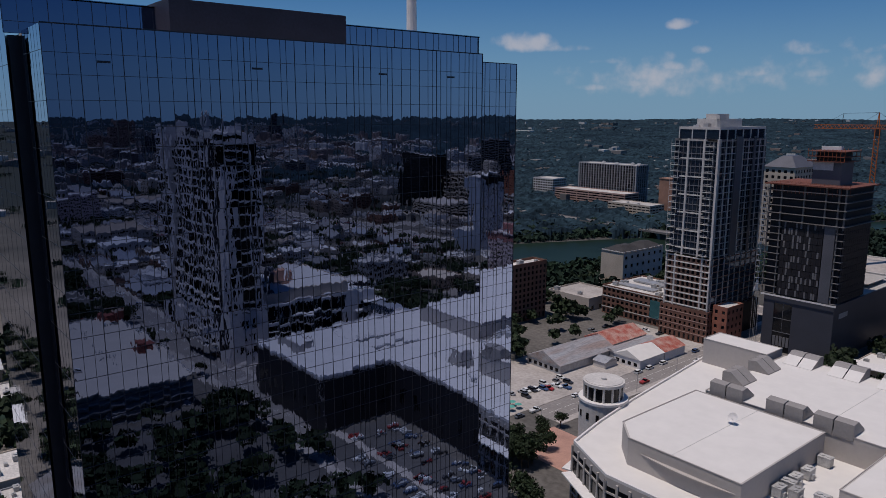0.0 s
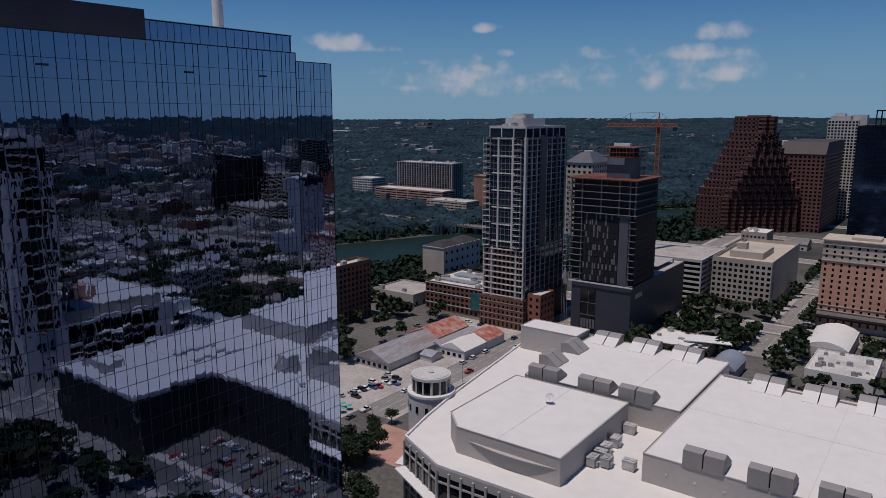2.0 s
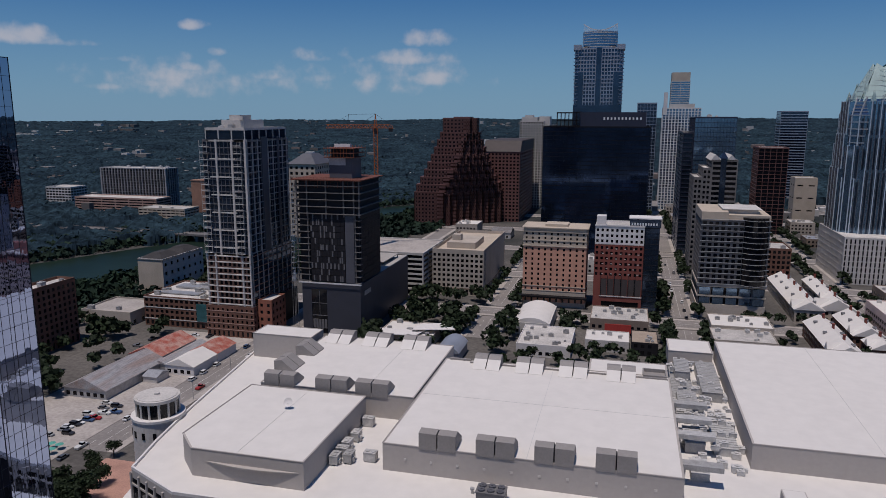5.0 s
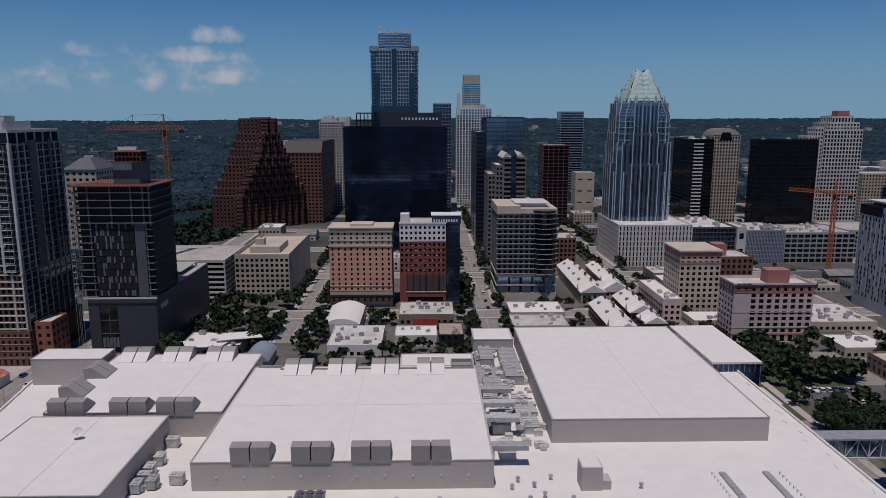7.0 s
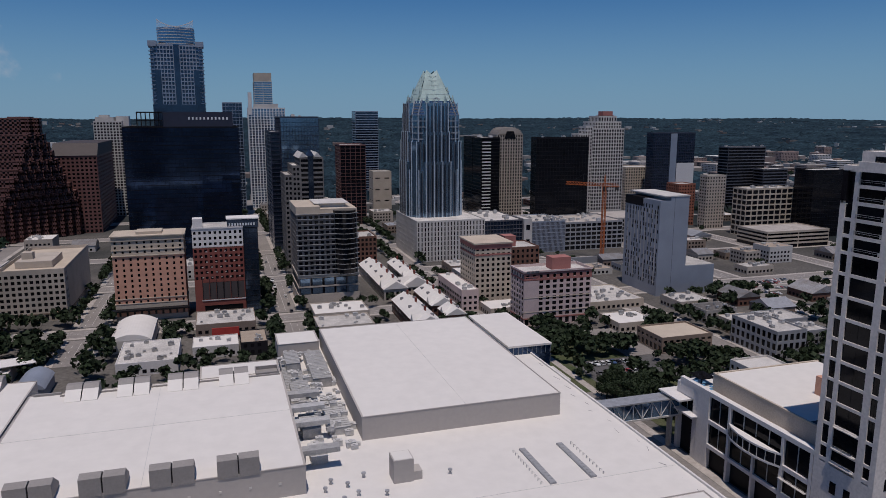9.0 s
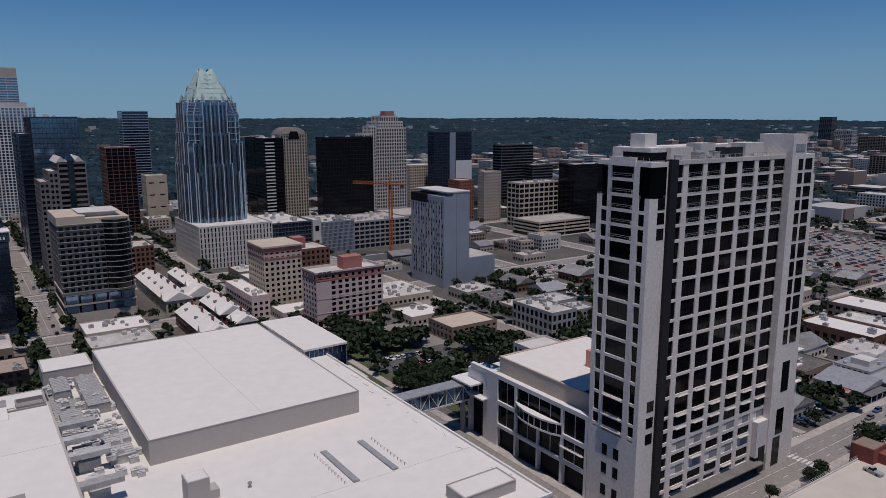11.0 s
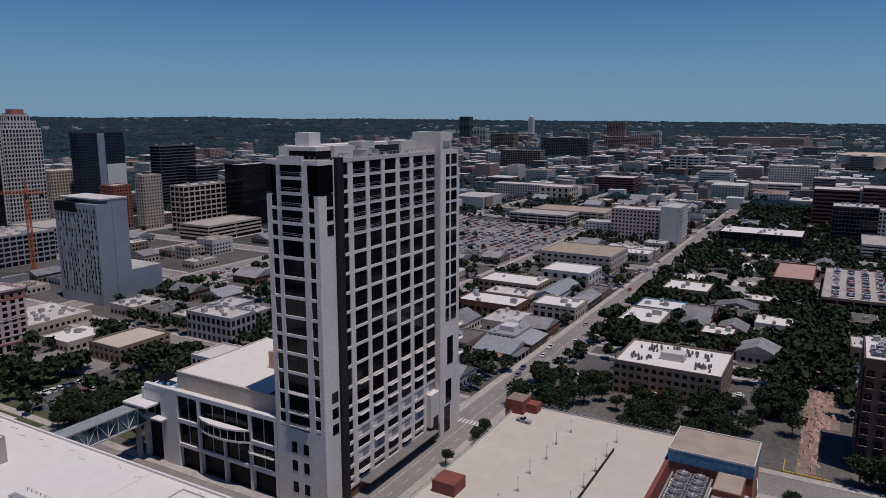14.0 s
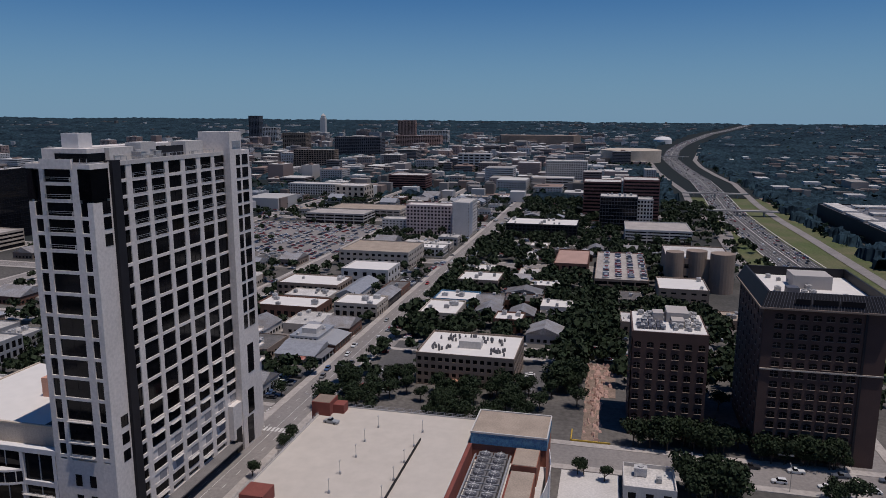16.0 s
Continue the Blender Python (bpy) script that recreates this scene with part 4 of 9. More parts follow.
for lo, hi in zip(UPPER, UPPER[1:]):
    for a, b in COLS:
        part("window_pane", pane_mesh("east", b - a, hi - lo - BAND), M_GLASS, ho, at=(a, 0.34, lo + BAND / 2))
    if lo > 37:
        part("window_pane", pane_mesh("fin", 2.6, hi - lo - 1.0), M_GLASS, ho, at=(67.2, -2.47, lo + 0.5))
        part("window_pane", pane_mesh("fin", 4.0, hi - lo - 1.0), M_GLASS, ho, at=(71.1, -2.47, lo + 0.5))
M_INFILL = mat("grey_infill_panel", (0.27, 0.265, 0.28), 0.7, scale=0.3, amount=0.1)
rnd = random.Random(41)
for r, (lo, hi) in enumerate(zip(LOWER, LOWER[1:])):
    for k, (a, b) in enumerate(COLS):
        w, h = b - a, hi - lo - 1.1
        if r in (2, 4, 6) and k != 0 and r != 6:
            cut = 0.0 if (k + r) % 3 else w * 0.45
            part("wall_panel", Geo().box(a, b, 0.3, 0.8, lo + 0.55, lo + 0.55 + h), M_STUCCO, ho)
            part("infill_panel", Geo().box(a + w * 0.4, b - cut * 0.2, 0.2, 0.4, lo + 0.55, lo + 0.55 + h), M_INFILL, ho, "grey infill panel")
        elif r > 0:
            part("window_pane", pane_mesh("low", w, h), M_GLASS, ho, at=(a, 0.34, lo + 0.55))
part("entrance_canopy", Geo().box(16, 60, -4.0, 0, 4.2, 4.6), M_SHADEC, ho, "long dark canopy over the pavement")
part("ground_wall", Geo().box(10, FIN, 0.5, 1.2, 0, 4.4), M_DBRICK, ho)
for z0, z1, a in ((1, 11, 66.4), (12, 21, 67.4), (27, 37.5, 68.5)):
    part("tall_window", Geo().box(a, a + 4.2, -2.5, -2.35, z0, z1), M_GLASS, ho)
part("bay_wall", Geo().box(57.5, FIN, -2.0, 0.2, 6.0, 18.5), M_STUCCO, ho)
part("tall_window", Geo().box(59, FIN - 0.8, -2.1, -1.95, 0.5, 9.5), M_GLASS, ho)
# balconies: slab, rail, side bars
bal = shared(("balcony",), lambda: Geo().box(-2.6, 2.6, -0.8, 0.2, 0, 0.1).box(-2.6, 2.6, -0.8, -0.75, 0.98, 1.03).box(-2.6, -2.55, -0.8, -0.74, 0.1, 1.0).box(2.55, 2.6, -0.8, -0.74, 0.1, 1.0).box(-2.6, 2.6, -0.79, -0.76, 0.5, 0.53), M_LCONC)
rail = shared(("balcony_rail",), lambda: Geo().box(-2.9, 2.9, -0.35, -0.29, 0.95, 1.03).box(-2.9, 2.9, -0.35, -0.29, 0.5, 0.55).box(-2.9, -2.84, -0.35, 0.3, 0, 1.03).box(2.84, 2.9, -0.35, 0.3, 0, 1.03), M_METAL)
for k, (a, b) in enumerate(COLS[1:]):
    for z in (36.8, 30.6, 26.5):
        part("balcony", bal, M_LCONC, ho, at=((a + b) / 2, 0, z - 0.3))
    for z in UPPER[-6:-1]:
        if k != 2:
            part("balcony_rail", rail, M_METAL, ho, at=((a + b) / 2, 0.1, z + 0.75))
for r, z in enumerate(LOWER[1:6]):
    for k, (a, b) in enumerate(COLS[1:]):
        if (r + k) % 3 == 0 and r < 3:
            part("balcony", bal, M_LCONC, ho, at=((a + b) / 2, 0, z - 0.1))
# south face
SCOLS = [(1.6, 3.7), (5.8, 13.7), (15.1, 17.3)]
g = Geo()
for a, b, top in ((0.05, 1.6, 96.2), (3.7, 5.8, HH), (13.7, 15.1, HH), (17.3, HD - 0.06, 96.2)):
    g.box(0, 1.1, a, b, 0, top)
for z in UPPER:
    g.box(0.04, 1.1, 1.4 if z < 96 else 3.8, 17.4 if z < 96 else 15.0, z - BAND * 0.5, z + BAND * 0.5)
g.box(0.02, 1.1, 1.0, HD - 0.05, 0, 25.5).box(0.03, 1.1, 1.0, HD - 0.05, 104.7, HH + 0.35)
for z in (26.5,):
    g.box(0.04, 1.1, 1.4, 17.4, z - 0.5, z + 0.5)
g.box(-0.25, 0.3, 5.2, 14.3, HH - 1.0, HH + 1.5)
part("south_frame", g, M_STUCCO, ho, "white stucco end wall with plain corner strip")
part("corner_glass", Geo().box(0.02, 6.6, 0.02, 3.7, 96.9, 104.6), M_GLASS, ho, "black glazed corner")
part("corner_glass", Geo().box(0.02, 2, 17.3, HD - 0.02, 96.9, 104.6), M_GLASS, ho, "black glazed corner")
for lo, hi in zip([26.5] + UPPER, UPPER):
    for a, b in SCOLS:
        if lo < 96 or a == 5.8:
            me = pane_mesh("end", b - a, hi - lo - BAND)
            part("window_pane", me, M_GLASS, ho, at=(0.36, b, lo + BAND / 2), turn=270)
for z in UPPER[-6:-1]:
    part("balcony_rail", Geo().box(-0.45, -0.38, 5.9, 13.6, 0.95, 1.05).box(-0.45, -0.38, 5.9, 13.6, 0.5, 0.56).box(-0.45, 0.2, 5.9, 5.97, 0, 1.05).box(-0.45, 0.2, 13.5, 13.6, 0, 1.05), M_METAL, ho, at=(0, 0, z + 0.7))
for z in (27.0, 31.2, 37.2):
    for y in (7.9, 11.7):
        part("balcony", bal, M_LCONC, ho, at=(0, y, z - 0.3), turn=270).scale = (0.7, 1, 1)
for z in (24.6, 29.6, 34.6, 84.6, 89.0, 93.0):
    part("window_pane", pane_mesh("corner", 2.9, 3.2), M_GLASS, ho, at=(3.5, -0.06, z))
for z in (5, 12, 18):
    for y in (8.5, 13):
        part("window_pane", pane_mesh("foot", 2.0, 3.4), M_GLASS, ho, at=(-0.05, y, z), turn=270)
# north and west walls
part("north_wall", Geo().box(HW - 0.9, HW, 0, HD, 0, HH), M_STUCCO, ho)
g = Geo()
for k in range(11):
    g.box(max(0.12, k * 7.9), k * 7.9 + 1.6, HD - 1, HD, 0, HH)
for z in UPPER:
    g.box(0.12, HW - 0.1, HD - 0.95, HD - 0.08, z - 0.75, z + 0.75)
part("west_frame", g, M_STUCCO, ho)
for z in (27, 33, 38.5):
    part("terrace", Geo().box(HW, HW + 4.0, -1, 9, z, z + 0.5).box(HW + 3.9, HW + 4.0, -1, 9, z + 0.5, z + 1.4), M_STUCCO, ho)
part("terrace_block", Geo().box(HW, HW + 3.0, 0, 8, 0, 27), M_STUCCO, ho)
# roof
part("roof", Geo().box(0.6, HW - 0.6, 0.6, HD - 0.6, HH - 1.2, HH - 0.4), M_ROOF_OLD, ho)
part("parapet", Geo().box(7, FIN, -0.1, 0.5, HH - 0.6, HH + 0.6).box(0.1, HW - 0.05, HD - 0.6, HD - 0.03, HH - 1, HH + 0.45), M_LCONC, ho)
pent = part("penthouse", Geo().box(2.5, 9, 2.5, 16, HH - 0.4, 109.6).box(12, 60, 9, 16, HH - 0.4, 109.6), M_STUCCO, ho, "set-back rooftop plant house")
part("penthouse_glass", Geo().box(2.4, 9.1, 2.4, 12, HH + 0.6, 108.4), M_GLASS2, pent)
part("penthouse_glass", Geo().box(34, 45, 8.9, 10, HH + 0.6, 108.8), M_GLASS2, pent)
part("lift_head", Geo().box(4, 9, 6, 11, 109.6, 113.4), M_WHITE, pent)
for a, b, c, d, z in ((14, 24, 5, 9, 109.4), (26, 33, 4, 9, 110.4), (48, 58, 4, 10, 110)):
    part("plant_screen", Geo().box(a, b, c, d, HH, z), M_LCONC, pent)
part("plant_louvre", Geo().box(34, 46, 3.5, 3.9, HH + 0.5, 109), M_CHAR, pent)
g = Geo()
for k in range(22):
    g.box(11 + k * 2.3, 11.12 + k * 2.3, 1.0, 1.12, HH - 0.4, HH + 1.6)
g.box(11, 60, 1.0, 1.1, HH + 1.5, HH + 1.6)
for k in range(9):
    g.box(0.3, 0.42, 1 + k * 2, 1.12 + k * 2, HH, HH + 1.6)
part("roof_rail", g, M_METAL, ho)
roof_units(ho, 12, 60, 1, 9, HH - 0.4, 9, random.Random(3))

# ---------------------------------------------------------------- the hotel's podium
PX = 153.1
po = thing("hotel_podium", "white low wing of the hotel with tall dark bays", "building", (PX, 145, 0))
FOOT.append((150, 205, 145, 214))
PZ = 27.4
part("core", Geo().box(1.6, 50, 0, 64, 0, 25.2), M_BLACK, po, "dark glazing")
for y in (0.2, 11.0, 34.0, 44.5):
    part("pier", Geo().box(0, 1.6, y, y + 1.0, 0, 26.0), M_WHITE, po)
part("pier", Geo().box(0, 1.6, 22.6, 23.4, 0, 16.2), M_WHITE, po)
part("end_pier", Geo().box(0, 1.6, 45.5, 50.5, 0, 26.0), M_WHITE, po)
part("parapet", Geo().box(0, 1.6, 0, 60.5, 25.9, PZ), M_WHITE, po)
for z, h in ((16.2, 1.4), (7.6, 1.3)):
    part("floor_band", Geo().box(0.1, 1.55, 0, 45.5, z, z + h), M_WHITE, po)
part("end_wall", Geo().box(0.2, 1.6, 50.5, 53, 0, 25.9).box(0.1, 1.6, 53, 60.5, 21.5, 25.9).box(0.1, 1.6, 53, 60.5, 14.0, 15.4), M_WHITE, po)
for y0, y1, z0, z1 in ((1.2, 11.0, 17.6, 25.9), (12, 34, 20.8, 25.9), (35, 44.5, 17.6, 25.9), (1.2, 11, 8.9, 16.2), (12, 22.6, 8.9, 16.2), (23.4, 34, 8.9, 16.2), (35, 44.5, 8.9, 16.2), (53.4, 60.2, 15.4, 21.5)):
    part("bay_glass", Geo().box(0.9, 1.0, y0, y1, z0, z1), M_GLASS, po)
    n_ = 2 if y1 - y0 < 12 else 4
    for k in range(1, n_):
        y = y0 + (y1 - y0) * k / n_
        part("bay_mullion", Geo().box(0.7, 0.95, y - 0.12, y + 0.12, z0, z1), M_LCONC, po)
part("west_wall", Geo().box(0, 50, 60.5, 62, 0, 25.4), M_WHITE, po)
bow = [(0, 11.5), (-1.7, 15), (-2.6, 19), (-2.9, 23), (-2.6, 27), (-1.7, 31), (0, 34.5)][::-1]
bay = part("bow_balcony", Geo().prism(bow, 16.3, 17.0), M_WHITE, po, "bowed white balcony with dark glazing")
part("bow_rim", Geo().prism(bow, 20.2, 20.8), M_WHITE, bay)
part("bow_glass", Geo().prism([(x * 0.92, y) for x, y in bow], 17.0, 20.2), M_GLASS2, bay)
for k in range(8):
    u = (k + 0.5) / 8
    part("bow_post", Geo().box(-0.1, 0.1, -0.1, 0.1, 17.0, 20.2), M_LCONC, bay, at=(-2.75 * math.sin(math.pi * u) ** 0.8, 11.6 + u * 22.8, 0))
for k in range(3):
    part("balcony", bal, M_LCONC, po, at=(0, 4 + k * 2.5, 13.4), turn=270)
part("terrace_roof", Geo().box(1.0, 50.5, 0, 61, 24.9, 25.5), M_ROOF, po)
part("upper_block", Geo().box(5.4, 50, 0, 50, 25.2, 31.2), M_TAN, po, "blank beige upper storey")
part("upper_roof", Geo().box(6.0, 49.4, 0, 49.4, 31.0, 31.4), M_ROOF, po)
# flat charcoal sheet; shade of recess and tower is put into its colour
part("dark_recess", Geo().box(6.2, 49.2, 0.3, 8.5, 31.4, 31.46), M_CHAR, po, "charcoal roof strip painting the recess and shadow at the tower's foot")
part("upper_coping", Geo().box(5.3, 6.0, 0, 50.1, 31.2, 31.7).box(6.0, 50, 49.4, 50.1, 31.2, 31.7), M_CREAM, po)
part("terracotta_block", Geo().box(24, 31, 16, 25, 31.4, 37.5), M_ORANGE, po)
part("duct", Geo().cyl(28, 20, 1.1, 37.5, 38.6, 12).cyl(30, 17.5, 0.9, 37.5, 39.2, 12), M_METAL, po)
part("dark_vent", Geo().box(16, 21, 3, 9, 31.4, 35), M_CHAR, po)
part("link_canopy", Geo().box(-5, 4, 54, 66, 20.6, 21.2), M_WHITE, po)
part("link_canopy", Geo().box(-2.5, 3, 50, 60, 16.0, 16.4), M_WHITE, po)
g = Geo().box(3, 9, 53, 60, 28.2, 28.4)
for k in range(8):
    g.box(3, 9, 53.3 + k * 0.9, 53.45 + k * 0.9, 28.4, 28.6)
for x in (3.2, 8.6):
    for y in (53.3, 59.5):
        g.box(x, x + 0.2, y, y + 0.2, 25.4, 28.2)
part("pergola", g, M_BLACK, po)
for k in range(6):
    part("parasol", Geo().cyl(0, 0, 0.05, 0, 2.0, 6).cyl(0, 0, 0.8, 1.7, 2.1, 8, 0.1), M_BLUE, po, "blue terrace parasol", at=(2.4 + (k % 2) * 1.6, 47 + k * 2.0, 25.5))

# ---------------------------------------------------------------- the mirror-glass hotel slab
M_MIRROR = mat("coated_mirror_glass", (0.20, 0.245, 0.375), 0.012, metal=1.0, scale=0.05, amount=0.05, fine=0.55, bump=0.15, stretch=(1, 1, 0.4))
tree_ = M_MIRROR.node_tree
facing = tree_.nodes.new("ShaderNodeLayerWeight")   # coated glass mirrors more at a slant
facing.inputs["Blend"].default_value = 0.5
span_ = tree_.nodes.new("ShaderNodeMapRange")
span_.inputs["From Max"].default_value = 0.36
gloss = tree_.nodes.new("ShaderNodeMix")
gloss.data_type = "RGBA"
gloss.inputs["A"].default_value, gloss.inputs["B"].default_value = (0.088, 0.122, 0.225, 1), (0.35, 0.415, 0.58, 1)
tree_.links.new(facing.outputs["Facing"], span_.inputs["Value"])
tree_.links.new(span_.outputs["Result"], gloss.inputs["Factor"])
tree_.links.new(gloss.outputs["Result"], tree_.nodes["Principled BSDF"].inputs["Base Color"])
M_MULL = mat("dark_mullion", (0.015, 0.018, 0.03), 0.4, scale=1, amount=0.1)
M_PENT = mat("navy_plant_cladding", (0.030, 0.028, 0.045), 0.6, scale=0.3, amount=0.15)
D = -79.0
gl = thing("glass_hotel", "tall hotel slab clad in dark blue mirror glass", "hotel", (D, 0, 0))
FOOT.append((-125, -75, 8, 92))


def curtain(x, ya, yb, z0, z1, seed, single_band=None):
    """A wall of mirror panes in the plane x (local), facing +x, each pane a hair out of true; mullions and floor lines proud of it."""
    rnd = random.Random(seed)
    cols, y = [], ya
    while y < yb - 0.3:
        w = rnd.choice((0.75, 1.5, 1.5, 1.1))
        cols.append((y, min(yb, y + w)))
        y += w
    rows, z = [], z1
    pat = (2.65, 2.1, 2.45)
    k = 0
    while z > z0 + 0.5:
        rows.append((max(z0, z - pat[k % 3]), z))
        z -= pat[k % 3]
        k += 1
    joined = Geo()
    for j, (c, d) in enumerate(rows):
        for a, b in cols:
            o = [rnd.gauss(0, 0.0014) * (b - a) for _ in range(4)]
            q = [(x + o[0], a, c), (x + o[1], b, c), (x + o[2], b, d), (x + o[0] + o[2] - o[1], a, d)]
            if single_band and single_band[0] <= a < single_band[1] and single_band[2] <= c < single_band[3]:
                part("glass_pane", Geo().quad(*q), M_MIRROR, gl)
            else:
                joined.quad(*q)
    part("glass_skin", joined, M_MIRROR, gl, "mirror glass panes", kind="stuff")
    m = Geo()
    for i, (a, b) in enumerate(cols):
        w = 0.018 if i % 3 else 0.035
        m.box(x, x + 0.04, a - w, a + w, z0, z1)
    m.box(x, x + 0.07, yb - 0.05, yb + 0.02, z0, z1)
    part("mullion", m, M_MULL, gl, kind="stuff")
    h = Geo()
    for c, d in rows:
        h.box(x, x + 0.05, ya, yb, c - 0.022, c + 0.022)
    h.box(x - 0.3, x + 0.1, ya, yb, z1, z1 + 0.12)
    part("floor_line", h, M_MULL, gl, kind="stuff")


GTOP = 126.5
curtain(0.0, 15.0, 72.0, 3.0, GTOP, 11, (20, 48, 104, GTOP))
curtain(-12.0, 72.0, 91.0, 3.0, GTOP, 12)
curtain(-12.0, 13.8, 82.0, GTOP, 130.4, 13)
part("slab_core", Geo().box(-9, -0.15, 15.1, 71.9, 0, GTOP - 0.2), M_MULL, gl)
part("wing_core", Geo().box(-40, -12.2, 14.2, 90.8, 0, GTOP - 0.2), M_MULL, gl)
# the east return of the slab, the dark slot, and the return of the wing behind it
def end_skin(xa, xb, y, z0, z1, n, seed):
    """A narrow end wall of mirror panes in the plane y, facing -y, with its mullions and floor lines."""
    rnd = random.Random(seed)
    g, m = Geo(), Geo()
    rows = round((z1 - z0) / 2.4)
    for j in range(rows):
        a, b = z0 + (z1 - z0) * j / rows, z0 + (z1 - z0) * (j + 1) / rows
        for k in range(n):
            p, q = xa + (xb - xa) * k / n, xa + (xb - xa) * (k + 1) / n
            o = [rnd.gauss(0, 0.0011) for _ in range(3)]
            g.quad((p, y + o[0], a), (q, y + o[1], a), (q, y + o[2], b), (p, y + o[0] + o[2] - o[1], b))
        if j % 2 == 0:
            m.box(xa, xb, y - 0.015, y, a - 0.03, a + 0.03)
    for k in range(n + 1):
        p = xa + (xb - xa) * k / n
        m.box(p - 0.015, p + 0.015, y - 0.012, y, z0, z1)
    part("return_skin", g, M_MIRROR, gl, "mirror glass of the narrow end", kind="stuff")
    part("mullion", m, M_MULL, gl, kind="stuff")


end_skin(-9.0, 0.0, 15.0, 3.0, GTOP, 6, 21)
end_skin(-40.0, -12.0, 13.9, 3.0, 130.4, 8, 22)
# solid black block; the slot's shade is put into its colour
part("dark_slot", Geo().box(-12, -9, 15.6, 17, 0, 125.0), M_BLACK, gl, "recess between two wings, its shade painted black")
part("roof", Geo().box(-12, -0.2, 15.2, 71.8, GTOP - 0.3, GTOP - 0.1).box(-40, -12.3, 15.2, 90.6, GTOP - 0.3, GTOP - 0.1).box(-39.5, -12.5, 14.2, 81.5, 130.0, 130.3), M_ROOF_OLD, gl)
part("penthouse", Geo().box(-30, -7, 29.8, 53.4, GTOP - 0.2, 131.0), M_PENT, gl, "windowless navy plant house on the roof")
part("crown_top", Geo().box(-39.8, -12.1, 82.0, 82.2, GTOP, 130.4).box(-12.3, -11.9, 13.8, 82.2, 130.4, 130.6), M_BLUEGLASS, gl)
part("mast", Geo().cyl(-20, 74.2, 0.9, GTOP, 150, 14, 0.7).cyl(-20, 74.2, 0.45, 150, 165, 10, 0.15), M_WHITE, gl, "white roof mast")
wash = shared(("wall_hatch",), lambda: Geo().box(0.02, 0.08, -0.6, 0.6, 0, 0.22).box(0.02, 0.1, -0.62, -0.6, 0, 0.24).box(0.02, 0.1, 0.6, 0.62, 0, 0.24), M_MULL)
for y in (20.5, 37, 54.5, 66):
    part("wall_hatch", wash, M_BLACK, gl, at=(0, y, 123.0))
# street-level storeys of the slab
part("base_wall", Geo().box(-40, 0.2, 12, 91, 0, 3.2), M_CHAR, gl)

# ---------------------------------------------------------------- the parking deck
gd = thing("parking_deck", "pale concrete multi-storey parking deck with open top level", "car park", (140, 41, 0))
FOOT.append((120, 233, 14, 104))
DZ = 14.0
part("deck_slab", Geo().box(-20, 90, 0, 56, DZ - 0.6, DZ), mat("pale_deck_concrete", (0.49, 0.44, 0.385), 0.92, scale=0.03, amount=0.05, fine=0.25, tint=(0.43, 0.385, 0.34)), gd)
for k in range(4):
    part("deck_slab", Geo().box(-19.5, 89.5, 0.5, 55.5, k * 3.3, k * 3.3 + 0.5), M_CONC, gd)
part("inner_core", Geo().box(-15, 85, 6, 50, 0, DZ - 0.7), M_CONC, gd)
g = Geo().box(-20, 90, 55.7, 56, DZ - 1.4, DZ + 0.5).box(-20, 90, 0, 0.3, DZ - 1.4, DZ + 0.6).box(89.7, 90, 0, 56, DZ - 1.4, DZ + 0.5)
part("parapet", g, M_LCONC, gd)
g = Geo()
for k in range(38):
    x = -19 + k * 2.9
    g.box(x - 0.06, x + 0.06, 55.8, 55.92, DZ + 0.5, DZ + 1.5)
for k in range(19):
    g.box(89.8, 89.92, k * 3 + 0.2, k * 3 + 0.32, DZ + 0.5, DZ + 1.5)
for z in (0.95, 1.45):
    g.box(-20, 90, 55.83, 55.9, DZ + z, DZ + z + 0.07).box(89.83, 89.9, 0, 56, DZ + z, DZ + z + 0.07)
part("railing", g, M_METAL, gd)
part("stair_tower", Geo().box(81, 88.5, 51.5, 58.3, 0, DZ + 4.8), M_BRICKRED, gd, "square red brick stair tower")
part("stair_roof", Geo().box(81.3, 88.2, 51.8, 58.0, DZ + 4.8, DZ + 4.9), M_BROWN, gd)
part("stair_tower", Geo().box(84, 88.4, 47.5, 51.5, 0, DZ + 3.2), M_BRICKRED, gd)
part("stair_tower", Geo().box(20, 27, 46, 53, 0, DZ + 3.6), M_BRICKRED, gd, "square red brick stair tower")
part("ramp_wall", Geo().box(-20, 70, 15.5, 15.8, DZ, DZ + 0.9), M_BLACK, gd, "dark ramp barrier")
post = shared(("deck_lamp",), lambda: Geo().box(-0.3, 0.3, -0.3, 0.3, 0, 0.8).cyl(0, 0, 0.07, 0.8, 4.2, 8).box(-0.5, 0.5, -0.12, 0.12, 4.2, 4.35), M_METAL)
for k in range(7):
    lp = single("deck_lamp", post, M_METAL, "short grey lamp post on the parking deck", "lamp post", (150 + k * 11, 73 + (k % 2), DZ), "lamp posts on the parking deck")
    lp = single("deck_lamp", post, M_METAL, "short grey lamp post on the parking deck", "lamp post", (150 + k * 11, 57.5, DZ), "lamp posts on the parking deck")
# the plant building beside it
pb = thing("plant_building", "brown-roofed plant building with a blue mosaic band and cooling fans", "building", (170, 15.5, 0))
part("wall", Geo().box(41, 58.5, 0.5, 24.5, 0, 14.6), M_BRICK, pb, "dark red brick walls")
part("mosaic_band", Geo().box(40.8, 58.7, 0.3, 24.7, 14.6, 18.2), M_BLUE, pb, "blue mosaic band")
part("roof", Geo().box(41.2, 58.3, 0.7, 24.3, 18.2, 18.5), M_GRAVEL, pb)
